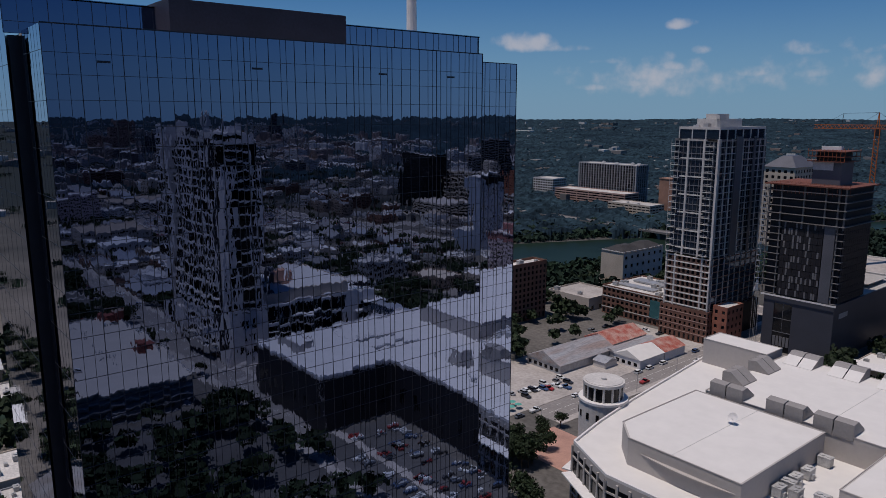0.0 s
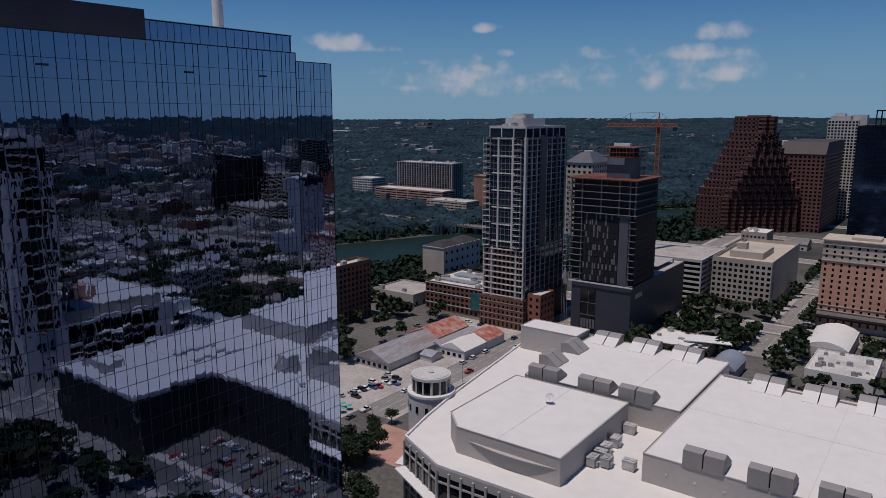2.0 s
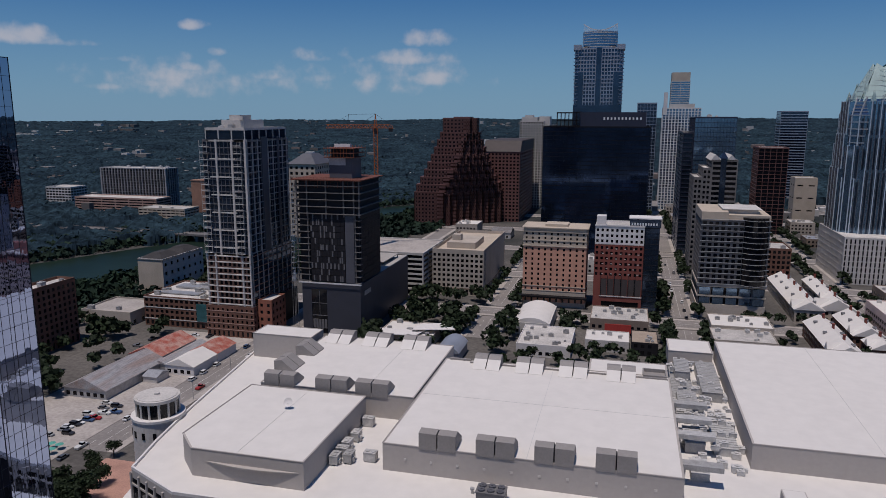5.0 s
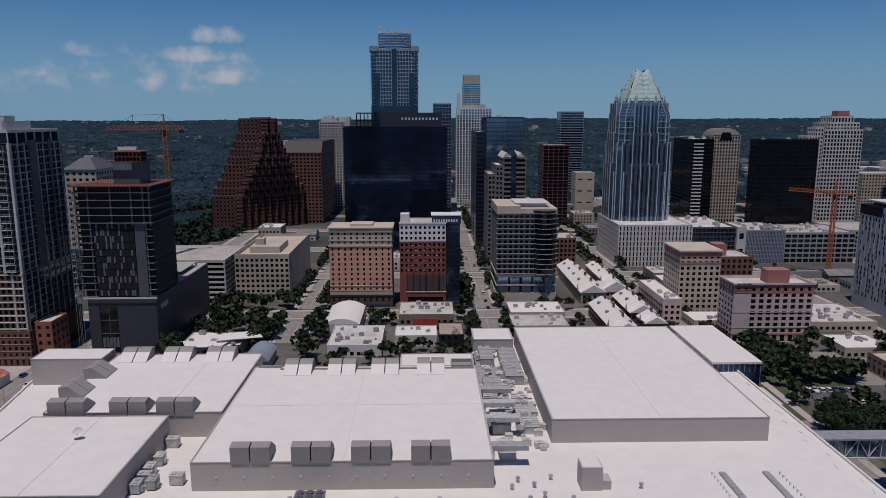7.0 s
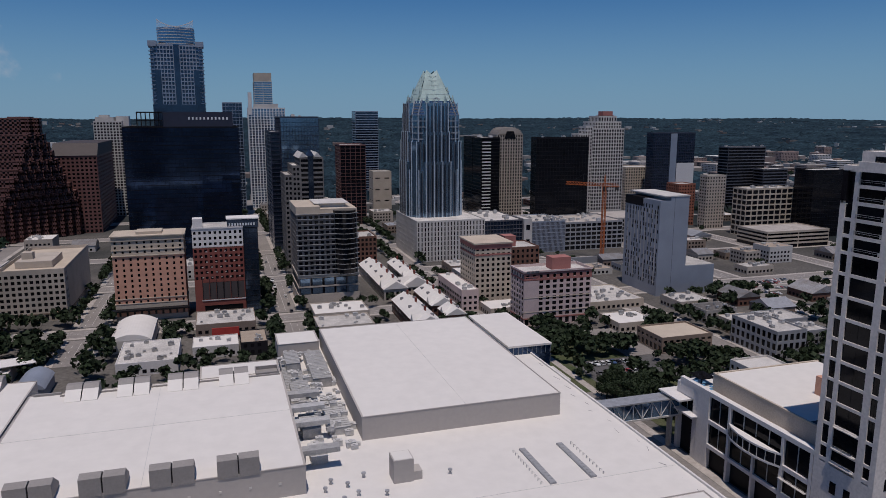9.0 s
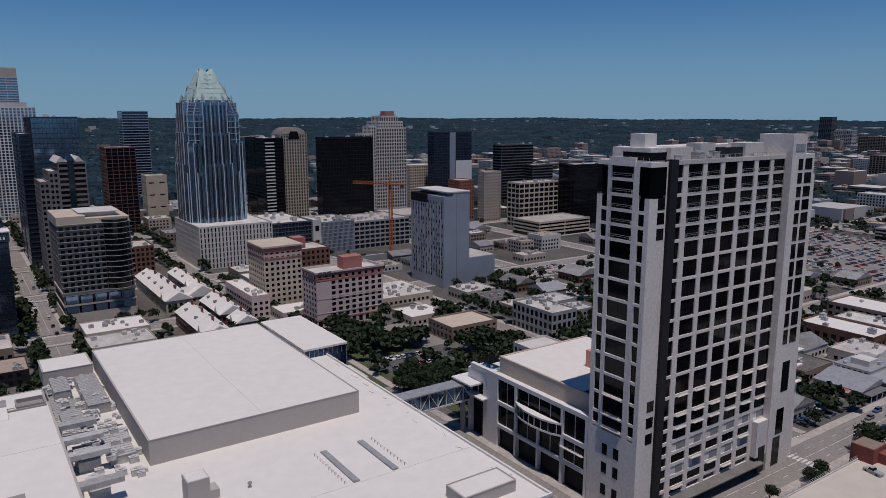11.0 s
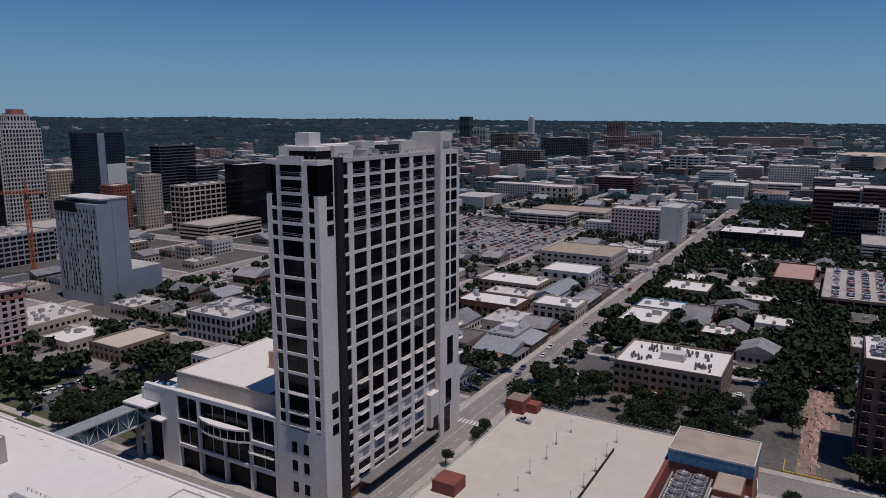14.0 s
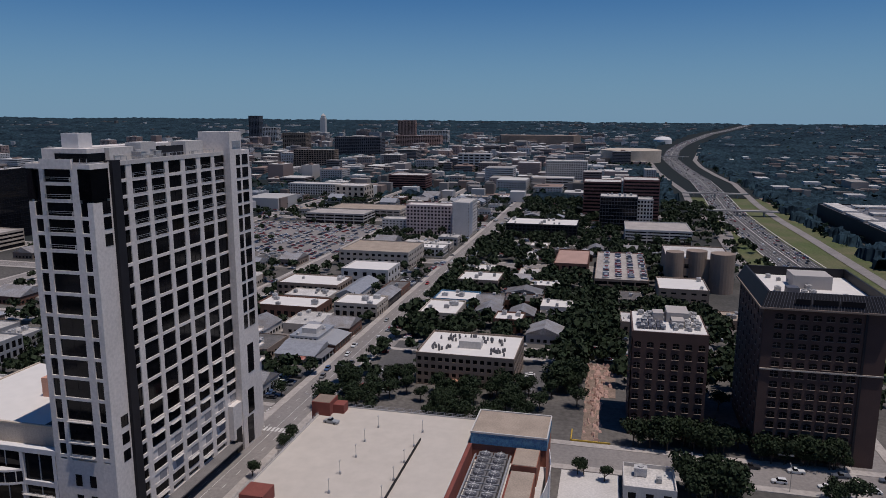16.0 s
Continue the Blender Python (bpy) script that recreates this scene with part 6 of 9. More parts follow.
ob = B("orange_hotel", "orange-tan brick hotel with cream top and arched windows", -61, -22, 440, 462, 38.6, M_ORANGE, floor=3.15, bay=4.1, pier=2.7, span=1.5, panes=True, faces="E", top=0.4, base=9.6, roof=M_ROOF_OLD)
building("tier", "", -61, -22, 440, 462, 50.4, M_CREAM, z0=38.6, floor=3.2, bay=4.1, pier=2.7, span=1.4, base=0.9, top=2.6, panes=True, faces="E", parent=ob)
for z, d in ((38.4, 0.5), (41.9, 0.3), (47.4, 0.5), (49.9, 0.9), (10.0, 0.35), (12.9, 0.25)):
    part("cornice", Geo().box(-d, 39 + d, -d, 22 + d, z, z + 0.5), M_CREAM, ob, "moulded cream cornice")
part("base_storey", Geo().box(-0.2, 39.2, -0.2, 22.2, 0, 3).box(-0.2, 39.2, -0.2, 22.2, 7.4, 9.8), M_CREAM, ob)
part("awning", Geo().box(-2.5, 40.5, -3.5, 0, 6.2, 7.2), M_BLACK, ob, "long dark awning")
part("roof_head", Geo().box(13, 27, 4, 16, 48, 52), M_CREAM, ob)
bh = B("brick_hotel", "red brick hotel with cream upper storeys and dark tall panels", -17, 11.7, 437, 460, 42, M_BRICKRED, floor=3.1, bay=2.87, pier=1.35, span=1.5, panes=True, faces="E", base=22, top=0.4)
building("tier", "", -17, 11.7, 437, 460, 53.6, M_WHITE, z0=42, floor=3.3, bay=2.87, pier=1.45, span=1.6, base=0.4, top=1.2, panes=True, faces="E", parent=bh)
part("lower_wall", Geo().box(-0.06, 4.4, -0.06, 0.5, 0, 22.5).box(4.4, 28.76, -0.06, 0.5, 20.8, 22.6).box(4.4, 28.76, -0.06, 0.5, 0, 10.4), M_BRICKRED, bh)
part("parapet_band", Geo().box(-0.3, 29, -0.3, 0.1, 53.0, 53.9), M_WHITE, bh)
part("pale_line", Geo().box(3.6, 28.9, -0.35, 0.1, 9.6, 10.2), M_LCONC, bh)
for k in range(6):
    part("tall_panel", Geo().box(4.6 + k * 4.05, 7.9 + k * 4.05, -0.12, 0.3, 10.6, 20.6), M_DUSK, bh, "tall dark panel")
    part("panel_fin", Geo().box(4.2 + k * 4.05, 4.5 + k * 4.05, -0.6, 0.3, 10.4, 23), M_CHAR, bh)
for k in range(9):
    for r in range(6):
        if k % 2 == r % 2:
            part("pale_panel", shared(("pale_panel",), lambda: Geo().box(-0.5, 0.5, -0.08, 0.1, 0, 0.5), M_LCONC), M_LCONC, bh, at=(5.0 + k * 2.6, 0, 23.6 + r * 3.1))
part("entrance", Geo().box(5, 27, -0.12, 0.2, 0.6, 6.6), M_GLASS, bh)
part("stair_head", Geo().box(0.5, 6, 4, 12, 53, 58.5), M_WHITE, bh)
gw = B("glass_wing", "dark blue-green glass wing of the brick hotel with a sign band", 12.0, 20.5, 438, 464, 53, M_CHAR, floor=3.3, bay=1.7, pier=0.08, span=0.25, depth=0.12, glass=M_STEELGLASS, top=0.5)
part("slanted_top", Geo().prism([(-9, -1), (9, -1), (9, 12), (-9, 12)], 53, 58, [(-9, -1), (9, -1), (9, 12), (-9, 12)]), M_STEELGLASS, gw)
part("top_edge", Geo().box(-9.4, 9.4, -1.3, 12.3, 58, 58.6), M_WHITE, gw)
g = Geo()
for k in range(10):
    g.box(-8 + k * 1.55, -7.1 + k * 1.55, -1.12, -1, 54.2, 55.7)
part("sign_bars", g, M_SIGN, gw, "white sign bars")
gh = B("grey_hotel", "dark grey residential block with balconies and a louvred roof", 44, 81.5, 441, 480, 59, mat("umber_panel", (0.17, 0.155, 0.15), 0.7, scale=0.2, amount=0.12), floor=3.27, bay=3.4, pier=1.3, span=1.1, depth=0.5, top=0.8, panes=True, faces="E", base=20, units=8, roof=M_ROOF)
part("podium_wall", Geo().box(-0.4, 38, -0.5, 39.3, 0, 8.0).box(-0.4, 38, -0.5, 39.3, 12.5, 13.4).box(-0.4, 38, -0.5, 39.3, 18.6, 20.2), M_TAN, gh, "tan stone podium storeys")
for k in range(5):
    part("podium_glass", Geo().box(1 + k * 7.5, 7 + k * 7.5, -0.35, 0.2, 8.4, 12.2).box(1 + k * 7.5, 7 + k * 7.5, -0.35, 0.2, 13.8, 18.2), M_BLUEGLASS, gh)
part("cream_parapet", Geo().box(-0.3, 14.5, -0.3, 39.3, 58.2, 63.4).box(14.5, 37.8, 2, 39.3, 58.2, 61.5), M_CREAM, gh)
part("corner_bay", Geo().cyl(30, 3.5, 7.5, 20, 60.5, 20), M_GLASS2, gh, "rounded glass corner bay")
part("roof_louvre", Geo().box(12, 34, 8, 34, 64, 64.3).box(14, 32, 10, 32, 61, 64), M_LCONC, gh)
g = Geo()
for k in range(13):
    g.box(-0.6, 38.2, -0.9, 0.1, 20.4 + k * 3.2, 20.62 + k * 3.2)
    g.cyl(30, 3.5, 8.1, 20.4 + k * 3.2, 20.62 + k * 3.2, 20)
part("balcony", g, M_METAL, gh, kind="stuff")
tw = B("twin_gable_tower", "grey office tower stepped on one side with twin gabled tops", 60, 78, 560, 600, 87, M_SHADEC, floor=3.8, bay=8, pier=1.0, span=1.5, depth=0.7, top=0.6)
for a, b, h in ((48, 54, 74), (54, 60, 81)):
    building("tier", "", a, b, 560, 598, h, M_SHADEC, floor=3.8, bay=4, pier=1.0, span=1.7, depth=0.7, parent=tw)
for k in (-1, 10):
    part("gable", Geo().prism([(k, 0), (k + 7, 0), (k + 7, 40), (k, 40)], 86.5, 90.5, [(k + 3.2, 0), (k + 3.8, 0), (k + 3.8, 40), (k + 3.2, 40)]), M_LCONC, tw)
part("glass_notch", Geo().box(6, 10, -0.5, 2, 8, 88).prism([(5, -0.5), (11, -0.5), (11, 8), (5, 8)], 88, 93, [(7.9, 3), (8.1, 3), (8.1, 4), (7.9, 4)]), M_STEELGLASS, tw)
B("dark_glass_tower", "dark blue glass office tower with pale top band", 53, 86, 640, 700, 118, M_NAVYPANEL, floor=3.9, bay=2.6, pier=0.15, span=0.3, depth=0.15, glass=M_TOWERGLASS, units=3)
B("banded_dark_tower", "black banded office tower beside the glass tower", 44.5, 52.8, 645, 720, 105, M_NAVYPANEL, floor=3.9, bay=30, pier=0.4, span=0.8, glass=M_STEELGLASS)
jw = B("navy_hotel", "broad navy glass hotel slab", -70, 17, 610, 660, 110, M_BLACK, floor=3.5, bay=2.9, pier=0.12, span=0.34, depth=0.08, glass=M_NAVY, top=0.8, units=0)
part("crown_box", Geo().box(30, 83, 2, 40, 110, 121.5), M_NAVYPANEL, jw, "dark set-back crown")
g = Geo()
for k in range(6):
    g.box(11 + k * 3.2, 11.6 + k * 3.2, -0.5, 2, 110, 121.5)
g.box(11, 30, -0.5, 2, 120.5, 121.5).box(11, 30, -0.5, 2, 114.5, 115.2)
part("crown_frame", g, M_BLACK, jw)
g = Geo()
for k in range(11):
    g.box(49 + k * 2.9, 50.3 + k * 2.9, 1.8, 2, 115.4, 117.4)
part("sign_bars", g, M_SIGN, jw, "row of white sign bars")
pc = B("pale_condo_slab", "tall pale residential slab with a stepped roof house", -137, -106, 930, 960, 112.5, M_LCONC, floor=3.4, bay=3.6, pier=1.2, span=1.2, depth=0.6)
part("roof_house", Geo().box(2, 22, 3, 25, 112, 117).box(6, 16, 5, 20, 117, 119.5).box(24, 38, 8, 24, 100, 118), M_LCONC, pc)
# tallest tower: balconied shaft, open crown
au = B("crowned_tower", "tallest residential tower with curved glass crown", -55, -9, 735, 780, 184, M_SILVER, floor=3.6, bay=2.9, pier=0.75, span=1.0, depth=0.5, glass=M_STEELGLASS, category="tower", top=1, z0=1)
part("foot_glass", Geo().box(-0.4, 46.4, -0.6, 45.4, 60, 128), M_STEELGLASS, au)
part("glass_column", Geo().box(2.5, 8.5, -0.2, 0.4, 40, 160), M_STEELGLASS, au)
part("glass_column", Geo().box(37.5, 43.5, -0.2, 0.4, 40, 160), M_STEELGLASS, au)
part("glass_column", Geo().box(20.5, 25.5, -0.3, 0.4, 40, 183), M_STEELGLASS, au)
arc = [(23 + 17 * math.sin(radians(a)), 14 - 12 * math.cos(radians(a))) for a in range(-80, 81, 16)]
part("upper_shaft", Geo().prism(arc + [(39, 41), (7, 41)], 183, 199), M_BLUEGLASS, au, "curved glass drum below the crown")
for k in range(6):
    part("drum_band", Geo().prism([((x - 23) * 1.015 + 23, (y - 14) * 1.03 + 14) for x, y in arc] + [(39, 40), (7, 40)], 184 + k * 2.6, 184.5 + k * 2.6), M_LCONC, au)
part("shoulder", Geo().box(-1.6, 6, -1.4, 10, 181, 186), M_SILVER, au)
part("shoulder", Geo().box(40, 47.6, -1.4, 10, 181, 186), M_SILVER, au)
g = Geo()
for k in range(34):
    x = 7 + k * 32 / 33
    dz = ((x - 23) / 16) ** 2 * 6.5
    y = 14 - 12 * math.sqrt(max(0.02, 1 - ((x - 23) / 17) ** 2))
    g.box(x - 0.14, x + 0.14, y - 0.2, y + 0.2, 198, 199.5 + dz).box(x - 0.5, x + 0.5, y - 0.25, y + 0.25, 199.2 + dz, 200 + dz)
    g.box(x - 0.14, x + 0.14, 40.8, 41.2, 198, 203.5 - dz * 0.1)
part("crown_screen", g, M_WHITE, au, "curved white slatted crown", kind="stuff")
g = Geo()
for k in range(16):
    z = 129 + k * 3.4
    g.box(-1.3, 3.5, -1.3, 8, z, z + 0.3).box(42.5, 47.3, -1.3, 8, z, z + 0.3)
part("balcony", g, M_SILVER, au, kind="stuff")
B("side_glass_tower", "small dark glass tower", 8, 30, 880, 910, 134, M_SILVER, floor=4, bay=4, pier=0.3, span=0.5, glass=M_STEELGLASS)
wc = B("white_condo_tower", "slim white residential tower", 40, 86, 960, 990, 129, M_WHITE, floor=3.4, bay=3.8, pier=1.2, span=0.8, glass=M_BLUEGLASS)
part("tall_fin", Geo().box(0.5, 5, -0.4, 6, 120, 148), M_WHITE, wc)
part("stepped_top", Geo().box(8, 38, 3, 25, 128, 134), M_LCONC, wc)
sp = B("spired_tower", "slender pale blue residential tower with a tan cap", 58, 85, 1150, 1180, 171, M_LCONC, floor=3.4, bay=14, pier=0.6, span=1.1, glass=M_BLUEGLASS, z0=1)
part("tan_cap", Geo().box(0.5, 26.5, 0, 30, 170, 182), M_CREAM, sp)
B("brown_office_tower", "brown office tower with dark windows", 127, 155, 780, 815, 88, M_GRANITE, floor=3.8, bay=5.5, pier=0.5, span=0.5)
B("blank_cream_slab", "plain cream slab behind the brown tower", 188, 212, 900, 925, 49, M_CREAM, floor=14, bay=12, pier=5.8, span=13)
B("far_glass_tower", "far blue glass tower", 202, 237, 1090, 1120, 126, M_SILVER, floor=3.8, bay=30, pier=0.3, span=1.1, glass=M_STEELGLASS, roof=M_WHITE)
B("brick_office", "red brick mid-rise office", 92, 118, 555, 585, 24, M_DBRICK, floor=3.6, bay=3.2, pier=1.3, span=1.4, units=5, panes=True, faces="E")
# crystalline tower with its pointed crown
fp = B("tower_podium", "pale limestone podium of the crystalline tower", 152, 211, 556, 628, 34, M_LCONC, floor=4.3, bay=2.8, pier=1.75, span=0.7, depth=0.5, units=10, roof=M_ROOF_OLD)
fr = thing("crystalline_tower", "blue glass tower with folded crown like petals", "tower", (178, 606, 33))
FOOT.append((165, 220, 580, 640))


def oct_pts(r, c):
    return [(r, -c), (r, c), (c, r), (-c, r), (-r, c), (-r, -c), (-c, -r), (c, -r)]


def glass_tier(r, c, z0, z1, bays):
    """An eight-sided glass tier with pale fins on its edges and between its bays, and thin dark mullions."""
    part("glass_shaft", Geo().prism(oct_pts(r, c), z0, z1), M_TOWERGLASS, fr)
    dk = Geo()
    for k in range(bays):
        for f in (0.28, 0.72):
            q = -c + 2 * c * (k + f) / bays
            w = c / bays * 0.20
            for s in (-1, 1):
                dk.box(q - w, q + w, s * r - 0.12, s * r + 0.12, z0, z1 - 2).box(s * r - 0.12, s * r + 0.12, q - w, q + w, z0, z1 - 2)
    part("dark_glass_strip", dk, M_STEELGLASS, fr, "dark vertical glass strips", kind="stuff")
    g, m = Geo(), Geo()
    for x, y in oct_pts(r, c):
        g.box(x - 0.32, x + 0.32, y - 0.32, y + 0.32, z0, z1 + 0.8)
    for k in range(bays + 1):
        q = -c + 2 * c * k / bays
        for s in (-1, 1):
            g.box(q - 0.3, q + 0.3, s * r - 0.3, s * r + 0.3, z0, z1 + 0.8)
            g.box(s * r - 0.3, s * r + 0.3, q - 0.3, q + 0.3, z0, z1 + 0.8)
    for k in range(bays * 4):
        q = -c + 2 * c * (k + 0.5) / (bays * 4)
        for s in (-1, 1):
            m.box(q - 0.12, q + 0.12, s * r - 0.2, s * r + 0.2, z0, z1)
            m.box(s * r - 0.2, s * r + 0.2, q - 0.12, q + 0.12, z0, z1)
    part("silver_fin", g, M_FIN, fr, kind="stuff")
    part("thin_mullion", m, M_SLATE, fr, kind="stuff")


glass_tier(22.0, 18.5, 0, 64, 4)
glass_tier(23.4, 17.0, 0, 40, 4)
glass_tier(25.0, 11.0, 0, 47, 3)
glass_tier(23.0, 10.2, 47, 72, 3)
glass_tier(20.6, 16.6, 64, 86, 4)
glass_tier(21.6, 9.6, 72, 96, 3)
part("shoulder", Geo().prism(oct_pts(20.6, 16.6), 86, 98, oct_pts(17.0, 12.0)), M_TOWERGLASS, fr, "sloping glass shoulders")
g = Geo()
for (x0, y0), (x1, y1) in zip(oct_pts(20.7, 16.7), oct_pts(17.1, 12.1)):
    g.bar((x0, y0, 86), (x1, y1, 99), 0.8)
for k in range(9):
    if k < 4:
        g.prism(oct_pts(20.9, 16.9), 66 + k * 5, 66.7 + k * 5)
    else:
        f = (k - 4) / 5
        g.prism(oct_pts(20.9 - 3.6 * f, 16.9 - 4.6 * f), 86 + 12 * f, 86.6 + 12 * f)
part("shoulder_fin", g, M_METAL, fr, "bright curved ribs of the shoulders", kind="stuff")


def petal(w, r0, r1, z0, z1, tip, turn, name="crown_petal"):
    """A folded leaf of pale glass: two sheets meeting in a fold, rising to twin points."""
    g = Geo()
    t = 0.35
    for s in (-1, 1):
        a, b, c, d = (0, -r0 - 1.2, z0), (s * w, -r0, z0), (s * tip, -r1, z1), (0, -r1 - 0.6, z1 - (z1 - z0) * 0.12)
        back = [(p[0], p[1] + t, p[2]) for p in (a, b, c, d)]
        i = len(g.v)
        g.v += [a, b, c, d] + back
        g.f += [(i, i + 1, i + 2, i + 3), (i + 7, i + 6, i + 5, i + 4)] + [(i + k, i + 4 + k, i + 4 + (k + 1) % 4, i + (k + 1) % 4) for k in range(4)]
    m = part(name, g, M_GREENGLASS, fr, "pale green folded glass petal", turn=turn)
    ribs = Geo()
    for k in range(7):
        f = k / 7
        zz = z0 + (z1 - z0) * f * 0.95
        ww = w + (tip - w) * f
        rr = r0 + (r1 - r0) * f
        ribs.bar((-ww, -rr - 0.15, zz), (0, -rr - 1.2, zz), 0.2).bar((0, -rr - 1.2, zz), (ww, -rr - 0.15, zz), 0.2)
    part("petal_rib", ribs, M_METAL, m)


for a in range(4):
    petal(14.6, 16.6, 4.6, 96, 124.0, 4.6, a * 90)
    petal(4.2, 20.0, 16.5, 88, 110, 0.8, 45 + a * 90, "corner_petal")
    petal(2.6, 21.0, 19.2, 92, 103.5, 0.6, 24 + a * 90, "corner_petal")
    petal(2.6, 21.0, 19.2, 92, 103.5, 0.6, -24 + a * 90, "corner_petal")
    o = part("crown_rosette", Geo().box(-0.3, 0.3, -0.35, 0.2, 4, 20), M_SLATE, fr, "dark fold line of the crown", turn=a * 90)
    o.location = tuple(Matrix.Rotation(radians(a * 90), 3, "Z") @ Vector((0, -15.9, 96)))
    o.rotation_euler = (radians(-23), 0, radians(a * 90))
    g = Geo()
    for k in range(16):
        q0, q1 = 2 * math.pi * k / 16, 2 * math.pi * (k + 0.6) / 16
        g.bar((1.6 * math.cos(q0), -18.9, 98 + 1.6 * math.sin(q0)), (3.4 * math.cos(q0), -18.9, 98 + 3.4 * math.sin(q0)), 0.35).bar((1.6 * math.cos(q0), -18.9, 98 + 1.6 * math.sin(q0)), (1.6 * math.cos(q1), -18.9, 98 + 1.6 * math.sin(q1)), 0.35)
    part("sunburst", g, M_METAL, fr, "round metal sunburst", turn=a * 90)
part("core_mast", Geo().box(-4.5, 4.5, -4.5, 4.5, 95, 112), M_GREENGLASS, fr)
B("striped_tower", "black tower with white banded corner", 283, 305.5, 760, 821, 95, M_BLACK, floor=3.9, bay=40, pier=0.6, span=0.9, units=4)
sw = thing("white_stripe_panel", "white banded corner of the black tower", "facade panel", (284, 759.4, 0))
g = Geo()
for k in range(24):
    g.box(0, 10.5, 0, 0.6, 4 + k * 3.7, 5.3 + k * 3.7)
part("band", g, M_WHITE, sw, kind="stuff")
go = B("arched_top_tower", "tan tower with a rounded arched roof", 318, 351, 800, 830, 98, M_TAN, floor=3.8, bay=3.4, pier=1.4, span=1.3)
g = Geo()
for k in range(12):
    a0, a1 = math.pi * k / 12, math.pi * (k + 1) / 12
    g.prism([(16.5 - 15 * math.cos(a0), 0), (16.5 - 15 * math.cos(a1), 0), (16.5 - 15 * math.cos(a1), 30), (16.5 - 15 * math.cos(a0), 30)], 97, 97.2 + 8.5 * math.sin((a0 + a1) / 2))
part("arch_roof", g, M_TAN, go, "rounded barrel roof", kind="stuff")
part("arch_window", Geo().prism([(9, -0.2), (24, -0.2), (24, 0.2), (9, 0.2)], 92, 101, [(12, -0.2), (21, -0.2), (21, 0.2), (12, 0.2)]), M_GLASS2, go)
B("black_tower", "flat black glass office tower", 286, 341, 620, 632, 99, M_BLACK, floor=3.9, bay=3.0, pier=0.2, span=0.6, depth=0.12, top=1.5, units=3)
am = B("white_grid_tower", "white tower gridded with square windows and stepped top", 390, 428, 700, 720, 106, M_LCONC, floor=3.8, bay=3.2, pier=1.1, span=1.3)
part("dark_cap", Geo().box(14, 26, 6, 16, 118, 124).box(12, 28, 5, 18, 119.5, 120.2), M_ROSE, am)
building("tier", "", 393, 425, 702, 730, 113, M_LCONC, z0=105, floor=3.8, bay=3.2, pier=1.3, span=1.5, base=0.5, parent=am)
building("tier", "", 398, 420, 704, 726, 119, M_LCONC, z0=112, floor=3.8, bay=3.2, pier=1.3, span=1.5, base=0.5, parent=am)
for k in range(4):
    building("tier", "", 356 + k * 8.5, 390 if k == 3 else 364.5 + k * 8.5, 702, 718, 84 + k * 8, M_LCONC, z0=1, floor=3.8, bay=3.2, pier=1.3, span=1.5, parent=am)
B("tan_slab", "tan office slab with a flat roof", 335, 380, 700, 730, 46, M_TAN, floor=3.8, bay=5, pier=1.3, span=1.6)
B("long_dark_office", "dark teal glass office with white cluttered roof", 214, 250, 566, 630, 30.5, M_SLATE, floor=3.8, bay=3, pier=0.2, span=0.6, glass=M_STEELGLASS, roof=M_ROOF_OLD, units=14)
B("white_stair_block", "plain pale stair block between two garages", 250.5, 258, 564, 590, 31, M_LCONC, floor=12, bay=8, pier=3.9, span=8)
B("texture_garage", "garage with patterned blue metal screen", 258.5, 291, 566, 610, 28, M_SILVER, floor=3.4, bay=1.2, pier=0.45, span=0.5, glass=M_SLATE, roof=M_ROOF_OLD, units=14)
B("arched_garage", "tan garage with dark arched decks", 292, 350, 568, 615, 25.5, M_GREY, floor=4.2, bay=5.4, pier=0.9, span=1.3, roof=M_PAVE, units=16)
B("grey_deck", "open grey garage behind the crane", 352, 420, 590, 640, 24, M_CONC, floor=3.4, bay=7, pier=0.8, span=1.2, roof=M_PAVE)
single("pit_wall", Geo().box(262, 318, 505, 506, -0.3, 7).box(262, 263, 470, 505, -0.3, 7), M_GREY, "tall grey hoarding round a building pit", "hoarding")
ch = B("cream_hotel", "cream and brick mid-rise hotel", 150, 174.5, 412, 440, 40, M_CREAM, floor=3.4, bay=3.4, pier=1.7, span=1.5, panes=True, faces="ES", top=2.0, roof=M_CREAM)
part("brick_top", Geo().box(-0.25, 24.75, -0.25, 28.25, 32.2, 33.2).box(-0.25, 24.75, -0.25, 28.25, 36.4, 39.6), M_ROSE, ch)
part("cornice", Geo().box(-0.9, 25.4, -0.9, 28.9, 39.4, 40.4), M_CREAM, ch)
B("cream_hotel_wing", "brick rear wing of the cream hotel", 176.5, 200, 425, 450, 34, M_DBRICK, floor=3.4, bay=3.4, pier=1.7, span=1.5)
lb = thing("rose_lift_house", "rose-red lift house on the hotel wing", "roof house", (178, 432, 33.4))
part("wall", Geo().box(0, 8, 0, 9, 0, 7), M_ROSE, lb)
ph = B("pink_hotel", "pink stucco hotel with rose-red corner and cornice", 161, 203.5, 361, 380, 32.3, M_PINK, floor=3.4, bay=4.2, pier=1.8, span=1.15, panes=True, faces="ES", top=1.6, base=5, base_mat=M_ROSE)
part("rose_cornice", Geo().box(-0.5, 43, -0.5, 0.1, 31.4, 32.4).box(-0.5, 0.1, 0.1, 19.5, 31.4, 32.4), M_PINK, ph)
part("rose_band", Geo().box(-0.06, 42.6, -0.06, 0.1, 26.6, 27.9).box(-0.06, 0.1, 0.1, 19.1, 26.6, 27.9).box(-0.06, 42.6, -0.06, 0.1, 30.2, 31.4).box(-0.06, 0.1, 0.1, 19.1, 30.2, 31.4), M_ROSE, ph, "rose-red painted band")
